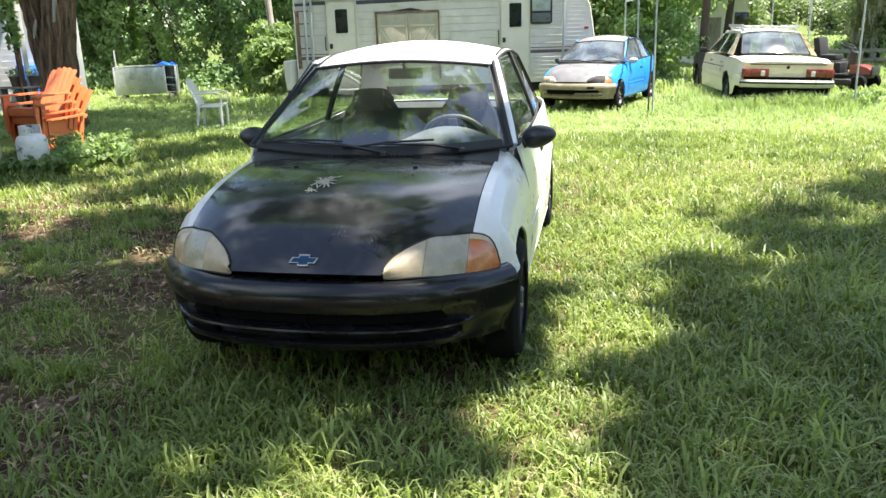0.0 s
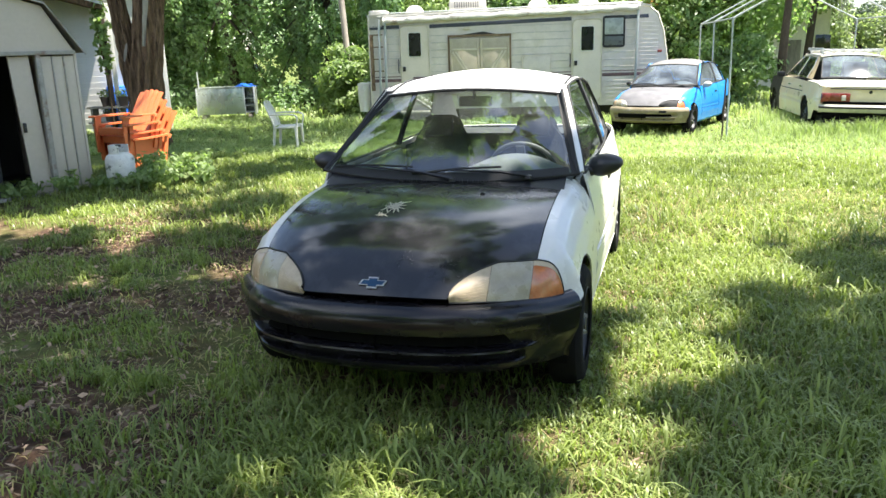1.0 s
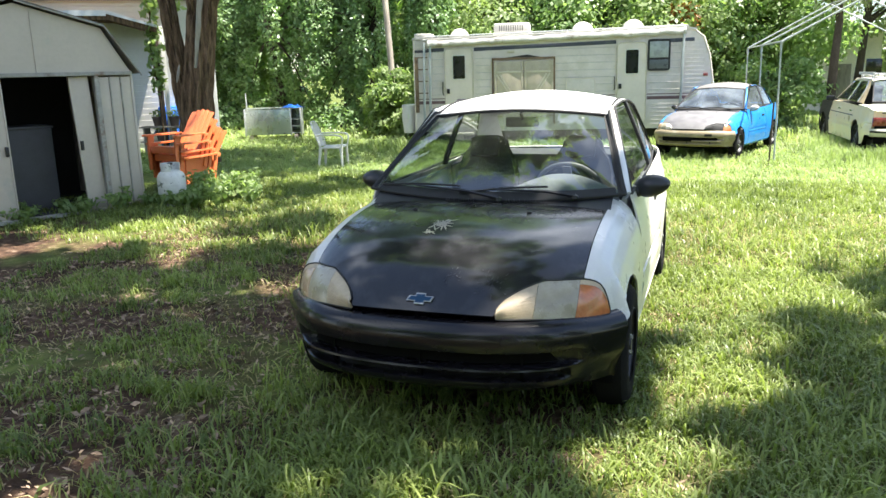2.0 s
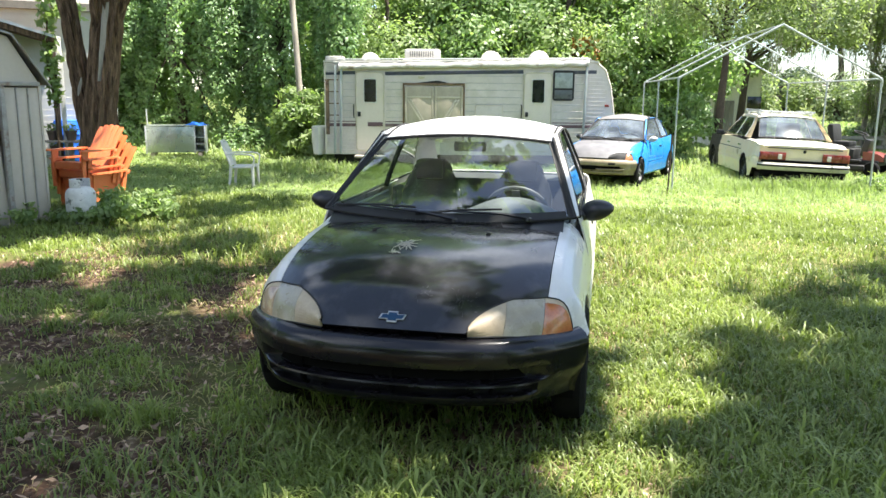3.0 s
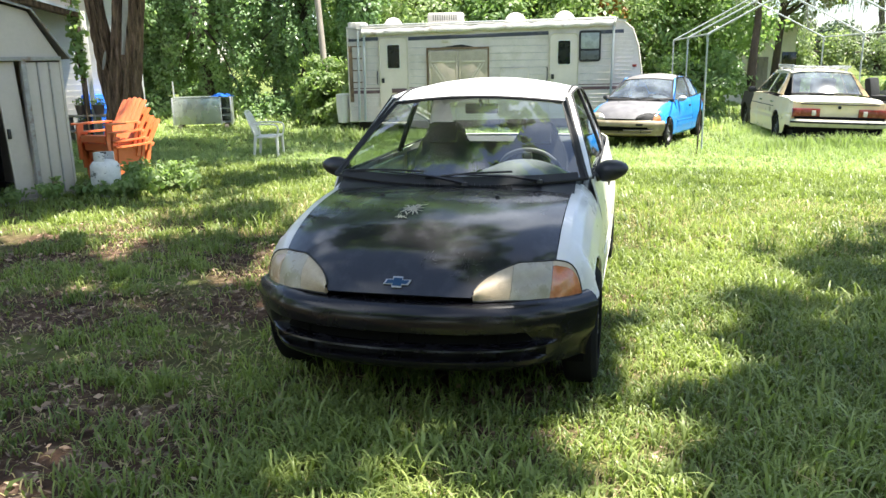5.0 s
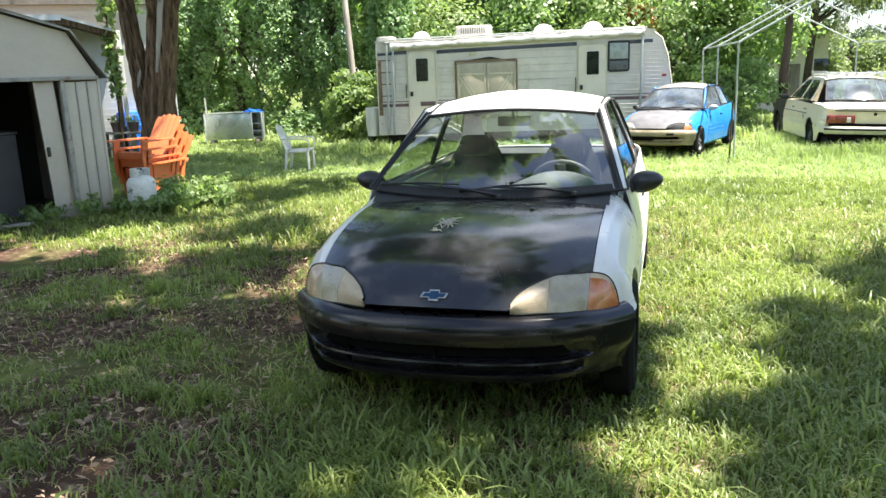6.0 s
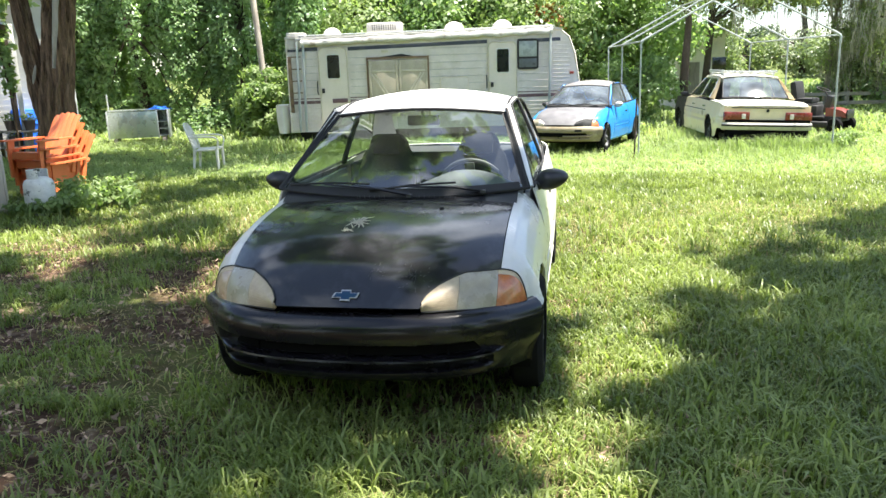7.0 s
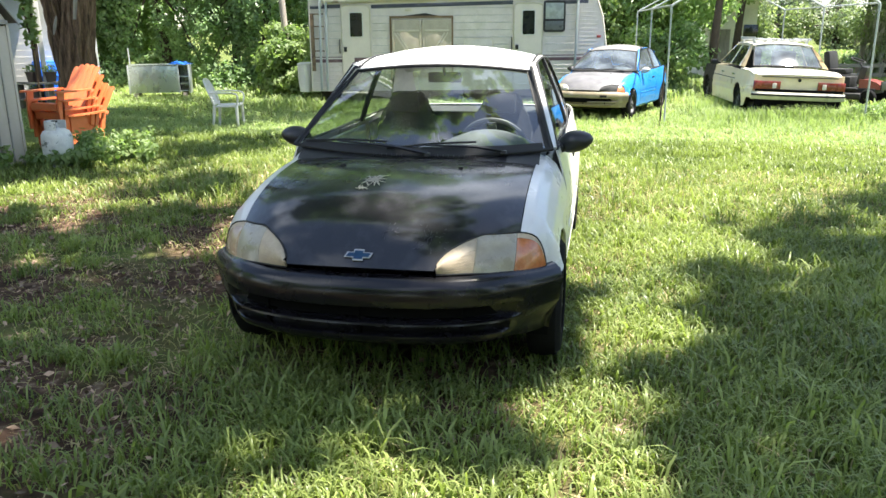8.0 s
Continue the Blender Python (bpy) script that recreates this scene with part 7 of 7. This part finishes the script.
def grass():
    near = lambda x, y: 0.98 * bare_patch(x, y) + (0.5 if under_car(x, y) else 0) + wedge(x, y)
    blades("grass", "fresh green lawn grass in front of the car", 138000, (-4.2, 4.2, -0.9, 3.2), 0.090, 0.0078, 1, "grass", 0.80, near, 30, True)
    blades("long_grass", "longer green grass tufts near the car", 14000, (-3.6, 4.4, -0.9, 4.0), 0.150, 0.0095, 2, "grass", 0.9, lambda x, y: min(0.96, 1.3 * bare_patch(x, y) + 0.2 + (0.8 if under_car(x, y) else 0)), 34, True)
    blades("dry_grass", "dry straw-coloured grass stalks among the green", 20000, (-4.2, 4.2, -0.9, 6.0), 0.070, 0.006, 3, "straw", 1.9, under_and(0.2))
    blades("grass", "green lawn grass round the parked cars", 76000, (-7.0, 7.0, 3.0, 9.0), 0.102, 0.0105, 4, "grass", 0.85, lambda x, y: 0.8 * bare_patch(x, y) + (0.9 if under_car(x, y) else 0), 22)
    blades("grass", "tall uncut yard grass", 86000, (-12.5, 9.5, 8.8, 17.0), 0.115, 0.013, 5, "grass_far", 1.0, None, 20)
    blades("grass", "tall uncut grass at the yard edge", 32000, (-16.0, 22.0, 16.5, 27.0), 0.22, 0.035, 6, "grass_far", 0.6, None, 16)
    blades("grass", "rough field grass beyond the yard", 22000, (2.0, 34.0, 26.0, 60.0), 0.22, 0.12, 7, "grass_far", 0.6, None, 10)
    blades("tall_grass", "long seeding grass against the parked cars", 5200, (-1.2, 6.4, 11.6, 13.2), 0.22, 0.009, 8, "grass_far", 0.5, lambda x, y: 0.85 if x < 2.4 else 0.2, 14)
    blades("tall_grass", "long grass grown up round the sedan", 2200, (3.3, 5.7, 12.75, 13.12), 0.30, 0.010, 10, "grass_far", 0.5, None, 12)
    blades("tall_grass", "long grass along the sedan flank", 2400, (2.9, 3.75, 12.9, 17.6), 0.30, 0.010, 12, "grass_far", 0.5, None, 12)
    blades("tall_grass", "long grass at the foot of the trailer", 5000, (-7.0, 1.2, 14.4, 15.6), 0.26, 0.02, 9, "grass_far", 0.5, None, 14)
    blades("grass", "rough lawn grass at the road side", 14000, (-11.0, 11.0, -8.0, -0.85), 0.11, 0.028, 11, "grass", 1.0, lambda x, y: 0.6 * bare_patch(x, y), 20)
    r = np.random.default_rng(40)
    n = 26000
    p = np.stack((-4.5 + 7.5 * r.random(n), -2.4 + 6.5 * r.random(n)), 1)
    keep = np.array([bare_patch(a, b) + 0.12 > q for (a, b), q in zip(p.tolist(), r.random(n))])
    p = p[keep]
    n = len(p)
    a = r.random(n) * 6.28
    s = 0.006 + 0.022 * r.random(n) ** 2.5
    z = np.array([ground_z(x, y) for x, y in p.tolist()]) + 0.006 + 0.018 * r.random(n)
    c = np.stack((p[:, 0], p[:, 1], z), 1)
    u = np.stack((np.cos(a) * s, np.sin(a) * s, 0.3 * s * r.normal(size=n)), 1)
    w = np.stack((-np.sin(a) * s * 0.36, np.cos(a) * s * 0.36, 0.25 * s * r.normal(size=n)), 1)
    v = np.stack((c - u, c + w, c + u, c - w), 1).reshape(-1, 3)
    k = np.arange(n)[:, None] * 4
    tagged(raw("leaf_litter", v, np.concatenate((k, k + 1, k + 2, k + 3), 1), M["litter"]), "dry brown fallen leaves on bare soil", "leaf litter", kind="stuff")


def under_and(base):
    return lambda x, y: base + (0.7 if under_car(x, y) else 0)


sedan()
carport()
camper()
shed()
chairs()
plastic_chair()
propane_tank()
metal_box()
house()
far_building()
mower()
fence()
poles()
woods()
right_side()
big_tree()
# clumps raised by 5.6 and 5.8 are added to darken the hood's reflection
shade_tree("tall broadleaf tree shading the front of the yard", (7.2, -3.2, -0.05), [(-2.7, 1.2, 1.1, 0), (-1.6, -0.6, 1.2, 0.5), (-3.6, 2.6, 1.5, 0.2), (-2.6, 3.6, 1.1, 0), (-4.4, 4.4, 1.3, 0.5), (-0.6, 0.6, 0.7, 1.0), (-3.4, -0.6, 1.5, 0.6), (-1.3, 0.7, 0.9, 0.4), (-2.6, 0.0, 1.2, 1.0), (-1.0, -0.2, 0.8, 0.2), (-1.9, 0.3, 0.9, 0.7), (-0.75, -0.05, 0.35, 0.5), (-2.9, 1.9, 0.8, 0.2), (-4.6, 1.2, 1.5, 0.2), (0.25, 0.75, 0.5, 0.2), (0.32, 0.30, 0.28, 0.5), (-0.5, -0.38, 0.32, 0.4), (0.1, -0.28, 0.12, 0.2), (0.5, -0.4, 0.12, 0.4), (-0.1, -0.12, 0.12, 0.1), (0.35, -0.15, 0.10, 0.3), (-1.75, -0.55, 0.4, 0.2), (-0.25, -0.52, 0.25, 0.3), (-1.9, 0.1, 0.6, 0.2), (-1.25, -0.35, 0.5, 0.3), (-2.6, 0.4, 0.7, 0.1), (0.40, 0.32, 0.22, 0.2), (0.42, 0.56, 0.18, 0.3), (0.42, 0.80, 0.18, 0.1), (0.44, 1.05, 0.20, 0.4), (0.41, 0.45, 0.16, 0.5), (0.43, 0.92, 0.16, 0.3), (-5.4, 0.2, 1.6, 5.6), (-4.6, -1.4, 1.6, 5.8), (-6.2, 1.6, 1.5, 5.6), (-3.9, 1.0, 1.2, 5.6), (-5.0, -3.0, 1.6, 5.6), (-3.6, -3.0, 1.4, 5.6), (-4.0, 6.3, 0.9, 0.3), (-3.6, 7.6, 1.0, 0.4), (-5.0, 8.4, 1.2, 0.1), (-4.6, 7.2, 0.8, 0.0), (-3.4, 4.2, 0.7, 0.5), (0.5, 0.7, 0.3, 0.4), (0.52, 1.15, 0.3, 0.2), (0.46, 0.40, 0.28, 0.2), (0.48, 0.75, 0.26, 0.5), (0.47, 1.05, 0.28, 0.1), (0.52, 1.45, 0.32, 0.3), (-1.25, 0.55, 0.5, 0.3), (-0.95, 1.0, 0.4, 0.1), (-1.5, 1.6, 0.5, 0.4), (-0.7, -0.1, 0.35, 0.6)], 11.5, 51, 22000, (-1.0, -0.5, 13.2))
# clumps from (4.5, -1.0) to (-0.2, -2.3) are added to block sky light
shade_tree("tall broadleaf tree shading the open side of the yard", (9.5, 1.5, -0.05), [(1.85, 1.40, 0.48, 0), (2.4, 1.7, 0.8, 0.5), (3.4, 0.9, 1.2, 0), (2.6, 3.2, 0.7, 1.0), (3.6, 3.0, 1.0, 0.4), (4.6, 4.4, 1.2, 0.2), (4.4, 2.0, 1.3, 0.7), (2.9, -0.4, 0.8, 0.3), (2.3, 0.3, 0.85, 0.2), (2.2, -0.6, 0.75, 0.6), (3.3, 0.1, 1.0, 0.3), (1.65, 0.1, 0.6, 0.4), (1.7, -0.5, 0.5, 0.2), (1.5, -0.95, 0.4, 0.3), (2.4, -0.9, 0.7, 0.2), (2.2, 1.0, 0.65, 0.1), (2.9, 0.8, 0.9, 0.5), (5.6, 3.2, 1.4, 0), (1.5, 0.22, 0.32, 0.4), (1.95, 0.2, 0.35, 0.2), (2.4, 0.2, 0.4, 0.5), (1.6, -0.15, 0.36, 0.3), (2.1, -0.2, 0.4, 0.1), (1.75, 0.5, 0.35, 0.5), (2.3, 0.75, 0.45, 0.4), (4.5, -1.0, 1.6, 0.3), (5.6, 0.6, 1.6, 0.5), (6.2, 2.2, 1.5, 0.2), (4.0, -2.6, 1.6, 0.6), (2.5, -2.6, 1.3, 0.2), (1.0, -2.7, 1.2, 0.5), (-0.2, -2.3, 1.0, 0.3), (3.1, 1.7, 0.7, 0.3), (2.9, 2.4, 0.6, 0.5)], 12.0, 52, 20500, (-2.0, 1.0, 13.5))
# unseen tree, added so that the shed wall lies in shade
shade_tree("unseen broadleaf tree added to shade the shed", (-9.5, 2.0, 0.0), [(-6.6, 4.6, 1.2, 0), (-6.4, 3.6, 1.2, 0.3), (-7.4, 4.2, 1.4, 0.5), (-6.0, 5.0, 0.9, 0.2), (-6.3, 5.7, 0.8, 0.6), (-5.9, 4.3, 0.8, 0.1), (-6.9, 3.1, 1.1, 0.4), (-5.6, 5.3, 0.5, 0.5)], 7.0, 53, 13000, (1.5, 1.5, 8.0))
# unseen trees, added to cut sky light and darken the car's reflections
for k, (x, y) in enumerate(((-8.5, -9.5), (-3.0, -11.0), (2.8, -10.5), (8.5, -9.0), (14.5, -3.0), (16.5, 5.0), (-14.5, -3.5), (-16.5, 2.0), (-17.5, 7.5))):
    tree("unseen broadleaf tree added to dim sky light and reflections", (x, y, -0.1), (x, y, 3.2), (2.6, 2.2, 3.0), 24, 0.9, 1.4, 4200, 0.5, "leaf_dk", 800 + k, 0.2, group="trees at the road side", shell=0.6)
weeds()
grass()
